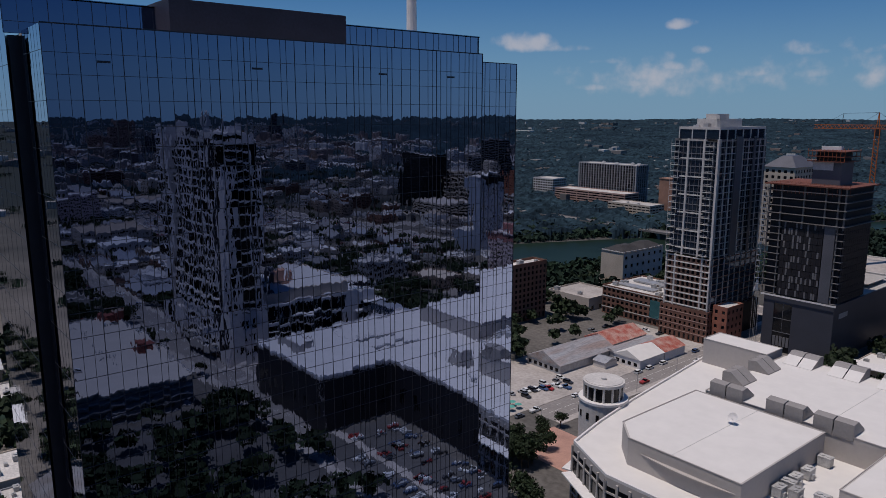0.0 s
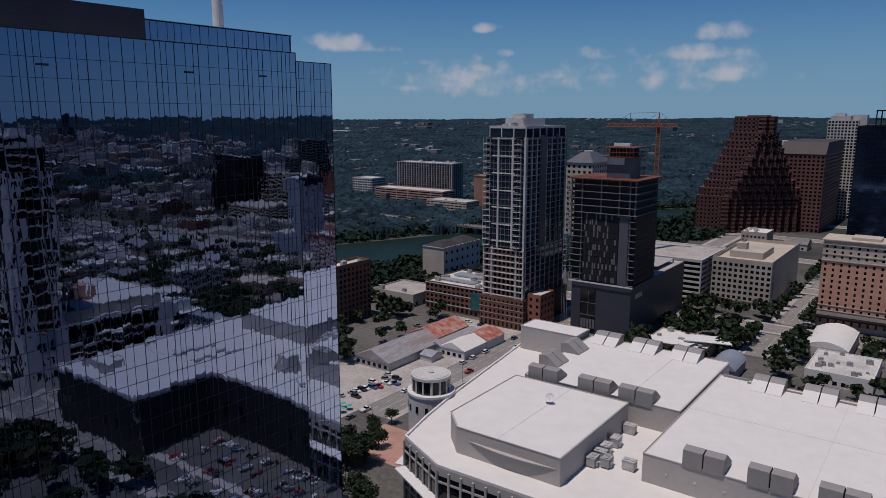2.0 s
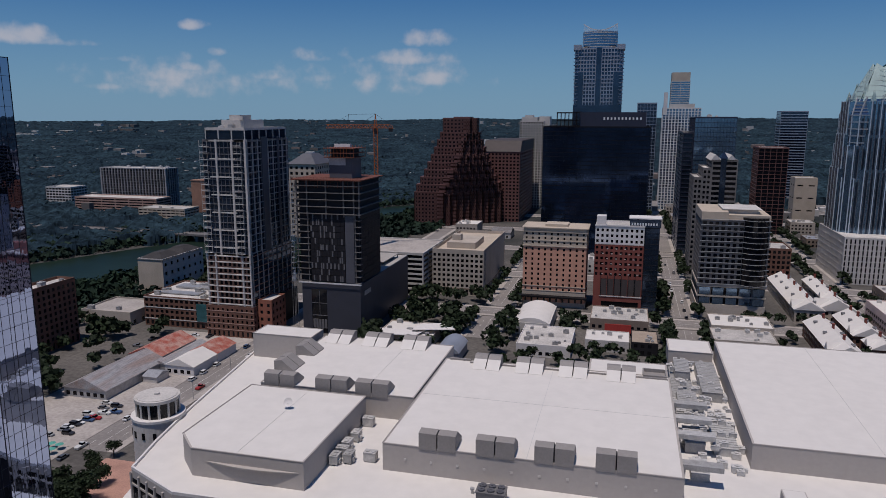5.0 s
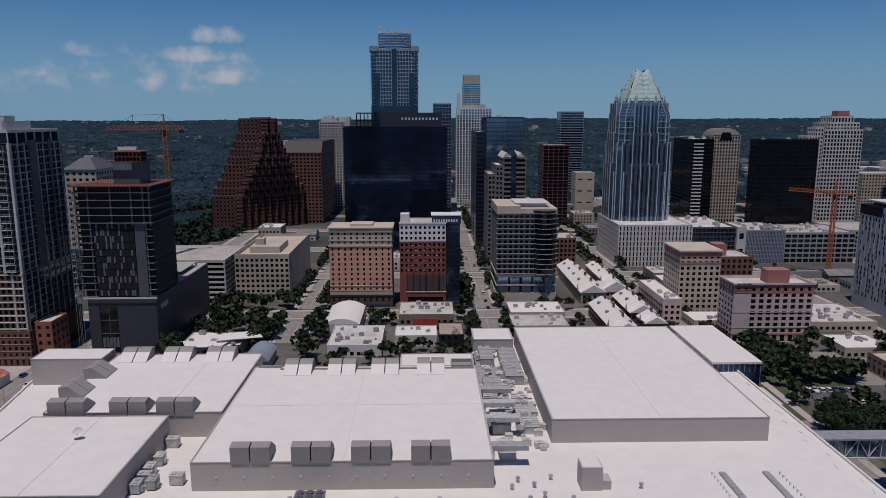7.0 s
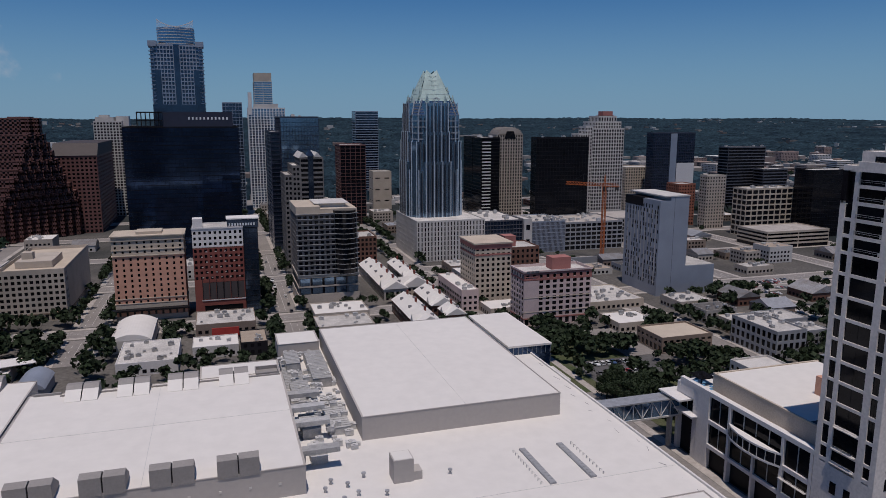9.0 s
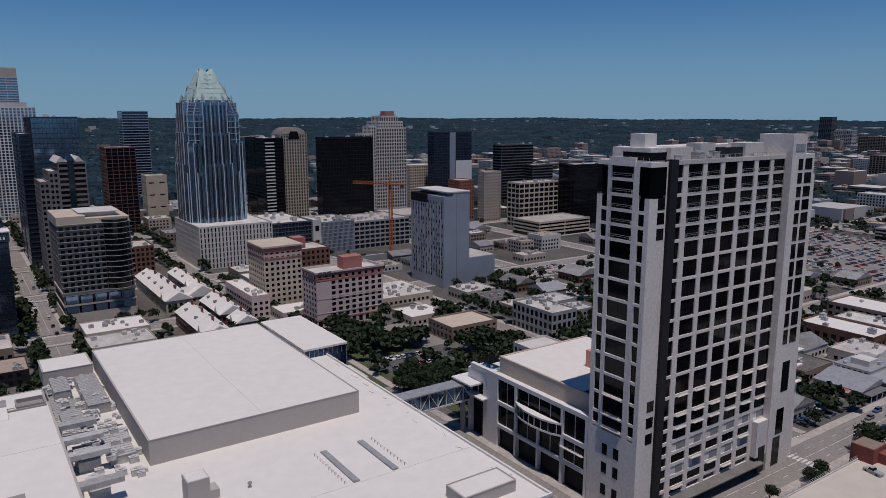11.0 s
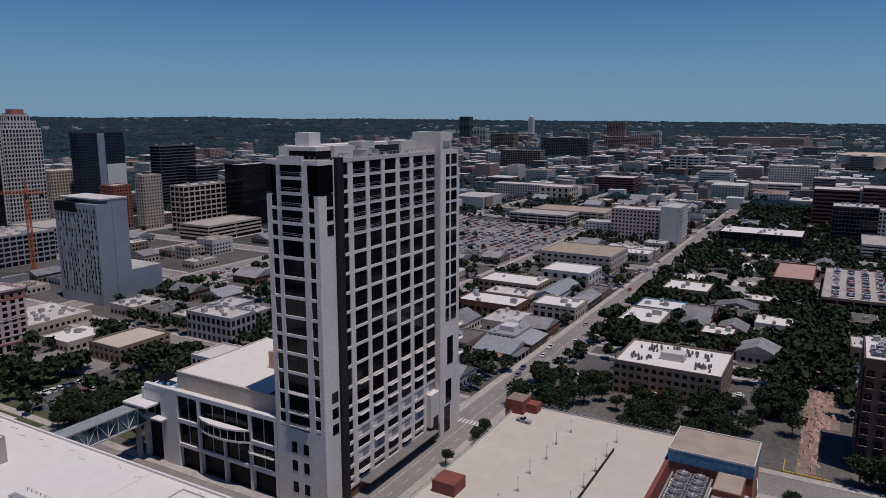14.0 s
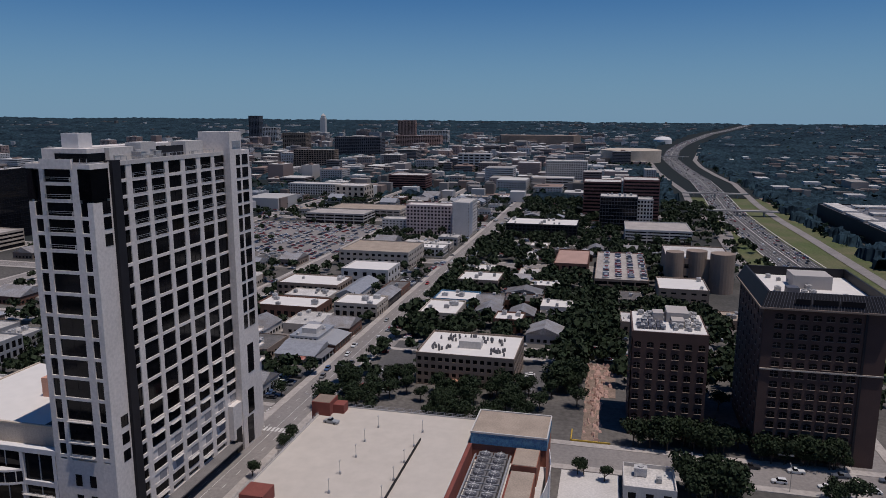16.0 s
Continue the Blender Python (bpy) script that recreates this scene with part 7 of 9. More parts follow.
for k in range(11):
    part("rose_pier", Geo().box(4.2 * k - 1.2 if k else -0.06, min(42.6, 4.2 * k + 1.2), -0.05, 0.1, 27.9, 30.2), M_ROSE, ph)
part("blank_corner", Geo().box(-0.08, 8.6, -0.08, 0.3, 4.6, 26.6), M_PINK, ph)
for k in range(3):
    part("rose_line", Geo().box(0, 8.6, -0.2, 0.1, 27.0 + k * 1.5, 27.6 + k * 1.5), M_ROSE, ph)
part("string_course", Geo().box(-0.2, 42.7, -0.2, 0.1, 16.4, 16.8).box(-0.2, 42.7, -0.2, 0.1, 8.0, 8.4), M_CREAM, ph)
part("sign_bars", Geo().box(1.2, 3.6, -0.62, -0.5, 31.0, 32.4).box(4, 6, -0.62, -0.5, 31.0, 32.4).box(6.4, 9.0, -0.62, -0.5, 31.0, 32.4), M_SLATE, ph, "dark sign bars")
part("lift_house", Geo().box(20, 32, 6, 14, 31, 38), M_ROSE, ph)
si = thing("silver_hotel", "tall blue-grey metal panelled hotel slab with a blank end", "hotel", (274, 400, 0))
FOOT.append((270, 322, 398, 445))
part("wall", Geo().box(0, 22, 0, 42, 0, 64).box(8, 22, 0, 42, 64, 67), M_SILVER, si)
part("low_wing", Geo().box(22, 45, 0, 30, 0, 19.5), M_SILVER, si)
part("low_roof", Geo().box(22.4, 44.6, 0.4, 29.6, 19.5, 19.8), M_ROOF_OLD, si)
part("dark_top", Geo().box(-0.2, 8, 20, 42, 58.5, 64.5), M_BLACK, si)
part("white_cap", Geo().box(3, 22.3, -0.3, 42, 66.5, 67.3), M_LCONC, si)
part("panel_joint", Geo().box(10.9, 11.1, -0.06, 0, 0, 66), M_SLATE, si)
rnd = random.Random(8)
pane_a = shared(("strip_window",), lambda: Geo().box(-0.1, 0.1, -0.45, 0.45, 0, 2.5), M_GLASS)
for r in range(17):
    for k in range(12):
        if rnd.random() < 0.72:
            part("window_pane", pane_a, M_GLASS, si, at=(-0.02, 2 + k * 3.3 + rnd.uniform(-0.6, 0.6), 7 + r * 3.2))
for k in range(9):
    part("white_strip", Geo().box(-0.07, 0.02, 3.6 + k * 4.2, 4.4 + k * 4.2, 8 + (k % 3) * 6, 58), M_LCONC, si, "pale vertical metal strip")
bw = B("blue_white_tower", "blue panelled tower with white lower half", 506, 565, 760, 775, 99, M_NAVYPANEL, floor=3.3, bay=2.6, pier=0.5, span=0.8, depth=0.25, glass=M_STEELGLASS)
part("pale_strip", Geo().box(24, 33, -0.3, 0.1, 10, 98), M_SILVER, bw)
part("white_half", Geo().box(34, 59.2, -0.25, 0.1, 10, 62), M_WHITE, bw)
B("green_glass_office", "dark green banded office tower", 648, 708, 800, 820, 79, M_SLATE, floor=4.0, bay=50, pier=0.5, span=1.3, units=3)
B("low_band_office", "low dark banded annex", 690, 729, 780, 799, 50, M_SLATE, floor=4.0, bay=50, pier=0.5, span=1.6)
B("cream_office", "cream office block with grid of windows", 500, 557, 586, 606, 48, M_CREAM, floor=5.0, bay=7.4, pier=1.3, span=1.5, units=8)
B("black_box_office", "black glass office block", 556, 620, 560, 585, 67, M_BLACK, floor=3.9, bay=3, pier=0.15, span=0.5, depth=0.12, units=4)
B("tan_tower", "slender tan brick tower", 494, 518, 640, 652, 57, M_TAN, floor=3.5, bay=3.5, pier=1.7, span=1.7)
B("red_tower_block", "slender red brick block", 479, 500, 667, 690, 46, M_BRICK, floor=3.5, bay=3.5, pier=1.7, span=1.7)
B("stepped_cream", "stepped cream tower with a flat roof", 488, 530, 790, 820, 56, M_CREAM, floor=3.6, bay=3.5, pier=1.6, span=1.6)
B("banded_garage", "cream banded parking garage", 470, 540, 520, 560, 16, M_CREAM, floor=3.2, bay=30, pier=0.8, span=1.7, roof=M_PAVE)
B("grey_corner_office", "grey three-storey office with a rounded corner tower", 256, 274, 271, 304, 15, M_GREY, floor=3.8, bay=3.6, pier=1.4, span=1.5, panes=True, faces="ES", roof=M_ROOF_OLD, units=8)
B("brown_ruin", "weathered brown masonry house with a flat tan roof", 209, 239, 297, 320, 8.5, M_BROWN, floor=4, bay=3.6, pier=1.6, span=1.6, roof=M_CREAM)
B("checker_annex", "white annex with chequered grey panels", 203, 222, 227, 240, 17, M_LCONC, floor=3.5, bay=3.5, pier=1.7, span=1.8, roof=M_LCONC)

# ---------------------------------------------------------------- buildings to the north
bo = B("brown_brick_office", "brown brick office with white flat roof full of units", 293, 327, 37, 81, 15.0, M_BROWN, floor=3.6, bay=3.2, pier=1.3, span=1.7, panes=True, faces="ES", roof=M_ROOF, units=0, base=3.5)
for cx, cy in ((9, 8), (22, 12), (10, 35), (24, 33), (25, 22)):
    g = Geo()
    for k in range(13):
        x, y = cx + rnd.uniform(-4, 4), cy + rnd.uniform(-5, 5)
        g.box(x - 0.5, x + 0.5, y - 0.4, y + 0.4, 14.2, 15.2 + rnd.random() * 0.4).cyl(x, y, 0.3, 15.2, 15.8, 8)
    part("roof_plant", g, M_PANELGREY, bo, "cluster of small dark roof units", kind="stuff")
part("penthouse", Geo().box(12, 18, 17, 27, 14, 17.5), M_LCONC, bo)
part("orange_awning", Geo().box(-3, 0, 22, 28, 3.0, 3.6), M_ORANGE, bo)


def arched_bay(w, h, ow, oh, sill, depth):
    """One bay of a masonry wall in the plane x=0 facing -x: w wide along y, h high, with an arched opening and its reveal."""
    g = Geo()
    outer = [(0, 0), (w, 0), (w, h), (0, h)]
    a0, a1 = (w - ow) / 2, (w + ow) / 2
    arch = [(a1 - ow * k / 6, sill + oh + ow * 0.16 * math.sin(math.pi * k / 6)) for k in range(7)]
    g.quad((0, 0, 0), (0, 0, sill), (0, w, sill), (0, w, 0))
    g.quad((0, 0, sill), (0, 0, h), (0, a0, h), (0, a0, sill))
    g.quad((0, a1, sill), (0, a1, h), (0, w, h), (0, w, sill))
    for p, q in zip(arch, arch[1:]):
        g.quad((0, q[0], q[1]), (0, q[0], h), (0, p[0], h), (0, p[0], p[1]))
    ring = [(a0, sill), (a1, sill)] + arch
    for p, q in zip(ring, ring[1:] + ring[:1]):
        g.quad((0, p[0], p[1]), (0, q[0], q[1]), (depth, q[0], q[1]), (depth, p[0], p[1]))
    return g


def arched_face(b, at, turn, cols, rows, w, h, ow, oh, wall, key):
    """Rows of arched windows, each bay a piece, with a pane, its bars and a pale balcony rail."""
    bay = shared(("wall_bay", key), lambda: arched_bay(w, h, ow, oh, 0.7, 0.5), wall)
    pane = shared(("window_pane", key), lambda: Geo().box(0.42, 0.47, (w - ow) / 2, (w + ow) / 2, 0.7, 0.7 + oh + ow * 0.16), M_GLASS)
    rail = shared(("window_rail", key), lambda: Geo().box(-0.25, 0.0, (w - ow) / 2 - 0.1, (w + ow) / 2 + 0.1, 0.55, 0.7).box(0.34, 0.4, w / 2 - 0.05, w / 2 + 0.05, 0.7, 0.7 + oh).box(0.34, 0.4, (w - ow) / 2, (w + ow) / 2, 0.7 + oh * 0.55, 0.78 + oh * 0.55), M_BROWN)
    for r in range(rows):
        for k in range(cols):
            c, s = math.cos(radians(turn)), math.sin(radians(turn))
            p = (at[0] - s * k * w, at[1] + c * k * w, at[2] + r * h)
            o = part("wall_bay", bay, wall, b, at=p, turn=turn)
            part("window_pane", pane, M_GLASS, o)
            part("window_rail", rail, M_BROWN, o)


at = thing("arched_window_tower", "brown brick tower with rows of arched windows", "building", (262, -37, 0))
FOOT.append((262, 290, -37, -10))
part("wall", Geo().box(0.5, 27.5, 0.5, 26.5, 0, 39.5).box(0, 28, 0, 27, 37.8, 40.5).box(0, 0.6, 0, 27, 0, 5.6), M_UMBER, at)
arched_face(at, (0, 0, 5.6), 0, 6, 8, 4.5, 4.02, 2.3, 1.9, M_UMBER, "arch tower")
part("side_wall", Geo().box(0, 28, 26.5, 27, 0, 37.8), M_UMBER, at)
for r in range(8):
    part("side_window", Geo().box(3, 4.8, 27, 27.06, 6.6 + r * 4.02, 8.8 + r * 4.02).box(10, 11.8, 27, 27.06, 6.6 + r * 4.02, 8.8 + r * 4.02).box(18, 19.8, 27, 27.06, 6.6 + r * 4.02, 8.8 + r * 4.02), M_GLASS, at)
part("roof", Geo().box(0.6, 27.4, 0.6, 26.4, 40.4, 40.6), M_ROOF, at)
part("roof_house", Geo().box(14, 25, 6, 14, 40, 44.5).box(8, 14, 8, 12.5, 40, 43).box(16, 22, 15, 19, 40, 43.5), M_TAUPE, at)
g = Geo()
for k in range(6):
    for q in range(7):
        g.box(3 + k * 1.9, 4.5 + k * 1.9, 15.5 + q * 1.4, 16.6 + q * 1.4, 40.6, 41.5 + 0.25 * (q % 2))
part("condenser_rows", g, M_SLATE, at, "rows of small dark condensers", kind="stuff")
roof_units(at, 0, 28, 0, 27, 40.6, 60, random.Random(4), (1.6, 2.6), small=True)
gi = thing("brown_hotel", "dark brown brick hotel tower with a standing-seam mansard roof", "hotel", (253, -91, 0))
FOOT.append((253, 300, -91, -52))
part("wall", Geo().box(0.5, 46.5, 0.5, 38.0, 0, 54.6).box(0, 47, 0, 38.5, 53.4, 54.8).box(0, 0.6, 35.6, 38.5, 0, 53.4).box(0, 0.6, 0, 7.6, 0, 53.4).box(0, 0.6, 7.6, 35.6, 0, 3.6), M_UMBER, gi)
arched_face(gi, (0, 7.6, 3.6), 0, 7, 8, 4.0, 3.7, 2.6, 1.9, M_UMBER, "hotel low")
arched_face(gi, (0, 7.6, 33.2), 0, 7, 6, 4.0, 3.37, 2.5, 1.6, M_UMBER, "hotel high")
arched_face(gi, (0, 38.5, 3.6), -90, 8, 13, 5.85, 3.83, 1.4, 1.7, M_UMBER, "hotel side")
ring_out, ring_top = [(-1.2, -1.2), (48.2, -1.2), (48.2, 39.7), (-1.2, 39.7)], [(1.0, 1.0), (46, 1.0), (46, 37.5), (1.0, 37.5)]
ring_in = [(1.7, 1.7), (45.3, 1.7), (45.3, 36.8), (1.7, 36.8)]
g = Geo()
for k in range(4):
    a, b = ring_out[k], ring_out[(k + 1) % 4]
    c, d = ring_top[k], ring_top[(k + 1) % 4]
    e, f = ring_in[k], ring_in[(k + 1) % 4]
    g.quad((*a, 54.8), (*b, 54.8), (*d, 60.0), (*c, 60.0)).quad((*c, 60.0), (*d, 60.0), (*f, 60.0), (*e, 60.0)).quad((*e, 60.0), (*f, 60.0), (*f, 56.4), (*e, 56.4))
part("mansard", g, M_CHAR, gi, "dark standing-seam mansard")
g = Geo()
for k in range(41):
    y = -0.9 + k
    g.bar((-1.25, y, 54.9), (1.0, y * 0.9 + 1.9, 60.1), 0.12)
part("seam", g, M_SLATE, gi, kind="stuff")
part("eaves", Geo().box(-1.5, 48.5, -1.5, 40, 54.3, 54.9), M_BROWN, gi)
part("roof_deck", Geo().box(1.0, 46, 1.0, 37.5, 56.2, 56.6), M_ROOF, gi)
part("plant_house", Geo().box(22, 33, 12, 25, 56.5, 61.5), M_TAUPE, gi)
roof_units(gi, 4, 44, 3, 35, 56.6, 14, random.Random(6), (1.6, 3.0), small=True)
part("plant_house", Geo().box(8, 12, 26, 30, 56.5, 60), M_SLATE, gi)
part("sign_bars", Geo().box(-0.9, -0.5, 8, 15, 56.4, 58.2).box(-0.9, -0.5, 16, 23.5, 56.4, 58.2).box(-0.9, -0.5, 24.5, 29, 56.4, 58.2), M_BLACK, gi, "dark sign on the roof slope")
part("string_course", Geo().box(-0.4, 0.2, 0, 38.5, 32.7, 33.2), M_TAN, gi)
part("downpipe_bay", Geo().box(-0.3, 0.1, 6.4, 7.2, 0, 54), M_CHAR, gi)
part("entrance_canopy", Geo().box(-5, 0, 26, 33, 4, 4.6), M_WHITE, gi, "white entrance canopy")
B("low_white_block", "small single-storey block with stained white roof", 212, 228, -24, -8, 5.0, M_LCONC, floor=4, bay=5, pier=3, span=2, roof=M_ROOF_OLD, units=2)
for args in [("row_shop", "long white-roofed warehouse with a flat roof", 425, 452, 170, 213, 9.5, M_BROWN), ("row_shop", "brick shop row with white roofs", 379, 402, 165, 205, 7, M_DBRICK),
             ("row_shop", "pale two-storey corner shop", 388, 410, 131, 158, 8.6, M_TAN), 
             ("row_shop", "white-roofed workshop with a flat roof", 465, 492, 71, 99, 9, M_BROWN), ("row_shop", "low white-roofed shop with a flat roof", 382, 412, 82, 104, 8, M_TAN), ("row_shop", "small flat-roofed house with a flat roof", 378, 394, 44, 60, 8, M_DBRICK),
             ("row_shop", "blue-sided shop with white roof", 418, 440, 78, 104, 7, M_BLUE)]:
    B(*args, floor=3.8, bay=4.4, pier=1.8, span=1.8, roof=M_ROOF, units=4, panes=False, group="low shops north of the hotel")
B("drum_station", "brown civic block with round drums", 507, 560, -84, -40, 22, M_BROWN, floor=7, bay=9, pier=6, span=5, units=2)
for x, y, r in ((505, -76, 8), (512, -60, 7), (505, -45, 6)):
    single("round_drum", Geo().cyl(x, y, r, -0.3, 27, 24), M_BROWN, "plain brown brick drum beside the town", "drum tower")
B("white_roof_block", "brown block with a clean white roof", 452, 486, -62, -32, 13, M_BROWN, floor=5, bay=6, pier=3, span=2.5, roof=M_ROOF, units=2)
B("low_brick_hall", "low brick hall with a rusty flat roof", 530, 588, 14, 39, 10, M_DBRICK, floor=4.5, bay=5, pier=2.4, span=2, roof=M_SALMON)
B("car_park_block", "two-level open car park full of cars", 488, 590, -28, 8, 9, M_BROWN, floor=3.2, bay=9, pier=0.8, span=1.2, roof=M_PAVE)
B("long_hall", "long tan hall with low pitched roof", 522, 570, 150, 207, 14, M_TAN, floor=5, bay=5, pier=2.4, span=2.4, roof=M_GRAVEL)
B("curved_roof_hall", "white arched workshop with a flat roof", 470, 500, 150, 185, 11, M_LCONC, floor=5, bay=7, pier=4, span=2.5, roof=M_ROOF)
hs = B("tan_hotel_slab", "tan and white hotel slab with a pale blank end", 679, 722, 133, 150, 35, M_LCONC, floor=3.3, bay=3.6, pier=1.5, span=1.6)
part("blank_end", Geo().box(-0.15, 0.1, 1, 17, 2, 35), M_LCONC, hs, "pale blank end wall")
part("blue_end", Geo().box(0.5, 16, -0.15, 0.1, 2, 34), M_SILVER, hs, "pale blue painted end wall")
B("tan_hotel_slab", "long tan hotel wing with rows of windows", 690, 712, 150, 200, 30, M_PINK, floor=3.3, bay=3.6, pier=1.5, span=1.6)
B("tan_hotel_low", "low white hotel wing", 696, 716, 202, 228, 14, M_LCONC, floor=3.3, bay=3.6, pier=1.8, span=1.6)
B("dark_apartments", "long dark apartment block with white roof", 692, 735, 30, 99, 14.5, M_CHAR, floor=3.3, bay=4, pier=1.2, span=1.1, roof=M_ROOF, units=10)
B("pink_office", "brown-pink office with banded windows", 807, 850, -52, -14, 50, M_GRANITE, floor=3.8, bay=30, pier=1.0, span=1.8)
B("pink_office", "lower brown-pink office wing", 830, 870, -12, 30, 45, M_GRANITE, floor=3.8, bay=30, pier=1.0, span=1.8)
B("dark_glass_office", "dark glass office with a white gridded end", 760, 795, -28, 10, 36, M_SLATE, floor=3.8, bay=3, pier=0.2, span=0.5, roof=M_ROOF_OLD, units=5)
B("white_grid_end", "white gridded wing of the dark office", 770, 795, -44, -28, 33, M_LCONC, floor=3.8, bay=3.2, pier=1.3, span=1.6)
B("banded_car_park", "pale banded car park", 683, 740, -75, -15, 14, M_LCONC, floor=3.2, bay=20, pier=0.8, span=1.5, roof=M_PAVE)
B("white_hospital", "white stepped office block", 1238, 1275, 40, 110, 43, M_LCONC, floor=3.8, bay=4, pier=1.6, span=1.5, units=4)
B("white_low_office", "white low office with dark bands", 1190, 1230, 60, 130, 18, M_LCONC, floor=4, bay=20, pier=0.8, span=2)
single("round_arena", Geo().cyl(1880, -46, 74, -1, 35, 64).cyl(1880, -46, 72, 35, 37, 64, 60), M_CREAM, "great round tan arena beside the town", "arena")
B("screen_block", "white block with a black screen wall", 1546, 1580, 257, 330, 36, M_LCONC, floor=6, bay=12, pier=3, span=3)
B("brown_state_office", "brown brick state office", 1112, 1157, 290, 352, 24, M_GRANITE, floor=3.8, bay=50, pier=1, span=1.8)
B("blue_white_apartments", "white and blue apartment row", 1003, 1033, 385, 478, 17, M_LCONC, floor=3.5, bay=4, pier=1.8, span=1.5)
B("tan_theatre", "tan theatre block with a flat roof", 960, 1000, 340, 384, 20, M_CREAM, floor=6, bay=9, pier=5, span=3)
B("round_deck_park", "round-cornered open car park", 735, 775, 262, 330, 12, M_CONC, floor=3.3, bay=12, pier=0.8, span=1.4, roof=M_PAVE)
B("flat_pavilion", "low hexagonal pavilion with broad roof", 800, 850, 240, 330, 9, M_TAN, floor=5, bay=8, pier=2, span=2, roof=M_GRAVEL)
for a in [("campus_office", "dark ribbed office slab", 1472, 1500, 590, 685, 43, M_BROWN), ("campus_office", "broad grey office slab with ribbed front", 1840, 1885, 605, 735, 53, M_SLATE), ("campus_office", "grey office slab with a flat roof", 2000, 2040, 890, 965, 52, M_BROWN),
          ("campus_tower", "dark blue glass tower", 2300, 2330, 1195, 1235, 92, M_SLATE), ("campus_office", "white ribbed tower with a flat roof", 2250, 2280, 1105, 1158, 55, M_LCONC), ("campus_office", "low red-roofed hall with a flat roof", 2260, 2300, 540, 690, 38, M_SALMON),
          ("campus_tower", "red brick tower with a flat roof", 2750, 2780, 760, 830, 70, M_SALMON), ("campus_office", "white institute block with a flat roof", 2450, 2490, 560, 660, 46, M_LCONC)]:
    B(*a, floor=4, bay=6, pier=1.5, span=1.4)
# limestone clock tower far to the north
clock = thing("clock_tower", "far limestone clock tower with a pointed top", "tower", (2890, 1202, ground_height(2890, 1202)))
part("shaft", Geo().box(-11, 11, -11, 11, 0, 70), M_LCONC, clock)
part("belfry", Geo().box(-8, 8, -8, 8, 70, 80).prism([(-8, -8), (8, -8), (8, 8), (-8, 8)], 80, 90, [(-0.5, -0.5), (0.5, -0.5), (0.5, 0.5), (-0.5, 0.5)]), M_LCONC, clock)
single("stadium", Geo().prism([(2500, 130), (2500, 380), (2600, 400), (2600, 110)][::-1], 20, 52), M_BROWN, "far stadium stands beside the town", "stadium")
single("white_dome", Geo().cyl(2710, -175, 32, 20, 36, 32).cyl(2710, -175, 32, 36, 44, 32, 22).cyl(2710, -175, 22, 44, 47, 32, 6), M_WHITE, "far white domed arena", "arena")
dd = B("dark_depot", "long dark building east of the highway with white roof strips", 700, 922, -330, -240, 17, M_CHAR, floor=3.6, bay=4, pier=0.6, span=1.2, roof=M_PANELGREY, units=30)
for x0, x1, y0, y1 in ((4, 60, 70, 86), (70, 128, 72, 87), (140, 216, 70, 86), (6, 24, 8, 62), (62, 78, 6, 60), (122, 138, 8, 62), (186, 204, 8, 60)):
    part("roof_strip", Geo().box(x0, x1, y0, y1, 16.8, 18.6), M_ROOF_OLD, dd, "pale raised roof strip")
single("white_tent", Geo().cyl(585, 62, 7, 0, 3, 16).cyl(585, 62, 7, 3, 7, 16, 2), M_WHITE, "white domed tent among trees", "tent")

# ---------------------------------------------------------------- low buildings in the nearer blocks
rnd = random.Random(77)


def low_house(x, y, w, d, h, wall, roof, label, pitched=False):
    FOOT.append((x, x + w, y, y + d))
    b = thing("low_building", label, "building", (x, y, 0), "low buildings")
    part("wall", Geo().box(0, w, 0, d, -0.2, h), wall, b)
    if pitched:
        ridge = [(-0.4, d / 2 - 0.1), (w + 0.4, d / 2 - 0.1), (w + 0.4, d / 2 + 0.1), (-0.4, d / 2 + 0.1)] if pitched != "y" else [(w / 2 - 0.1, -0.4), (w / 2 + 0.1, -0.4), (w / 2 + 0.1, d + 0.4), (w / 2 - 0.1, d + 0.4)]
        part("pitched_roof", Geo().prism([(-0.4, -0.4), (w + 0.4, -0.4), (w + 0.4, d + 0.4), (-0.4, d + 0.4)], h, h + min(w, d) * 0.22, ridge), roof, b)
    else:
        part("roof", Geo().box(0.3, w - 0.3, 0.3, d - 0.3, h, h + 0.1), roof, b)
        part("parapet", Geo().box(0, w, 0, 0.3, h, h + 0.6).box(0, w, d - 0.3, d, h, h + 0.6).box(0, 0.3, 0.3, d - 0.3, h, h + 0.6).box(w - 0.3, w, 0.3, d - 0.3, h, h + 0.6), wall, b)
        roof_units(b, 0, w, 0, d, h + 0.1, max(2, int(w * d / 70)), rnd, (1.2, 3), small=True)
    g = Geo()
    z = 1.0
    while z + 2 < h:
        for k in range(max(1, int(w / 3.4))):
            g.box(1.2 + k * 3.4, 3.0 + k * 3.4, -0.06, 0.05, z, z + 1.7)
        for k in range(max(1, int(d / 3.4))):
            g.box(-0.06, 0.05, 1.2 + k * 3.4, min(d - 0.3, 3.0 + k * 3.4), z, z + 1.7)
        z += 3.4
    part("window", g, M_GLASS, b, kind="stuff")
    return b


# the blocks just west of the convention centre
lh = low_house(-57, 378, 20, 40, 6, M_LCONC, M_ROOF, "white restaurant under a broad barrel roof")


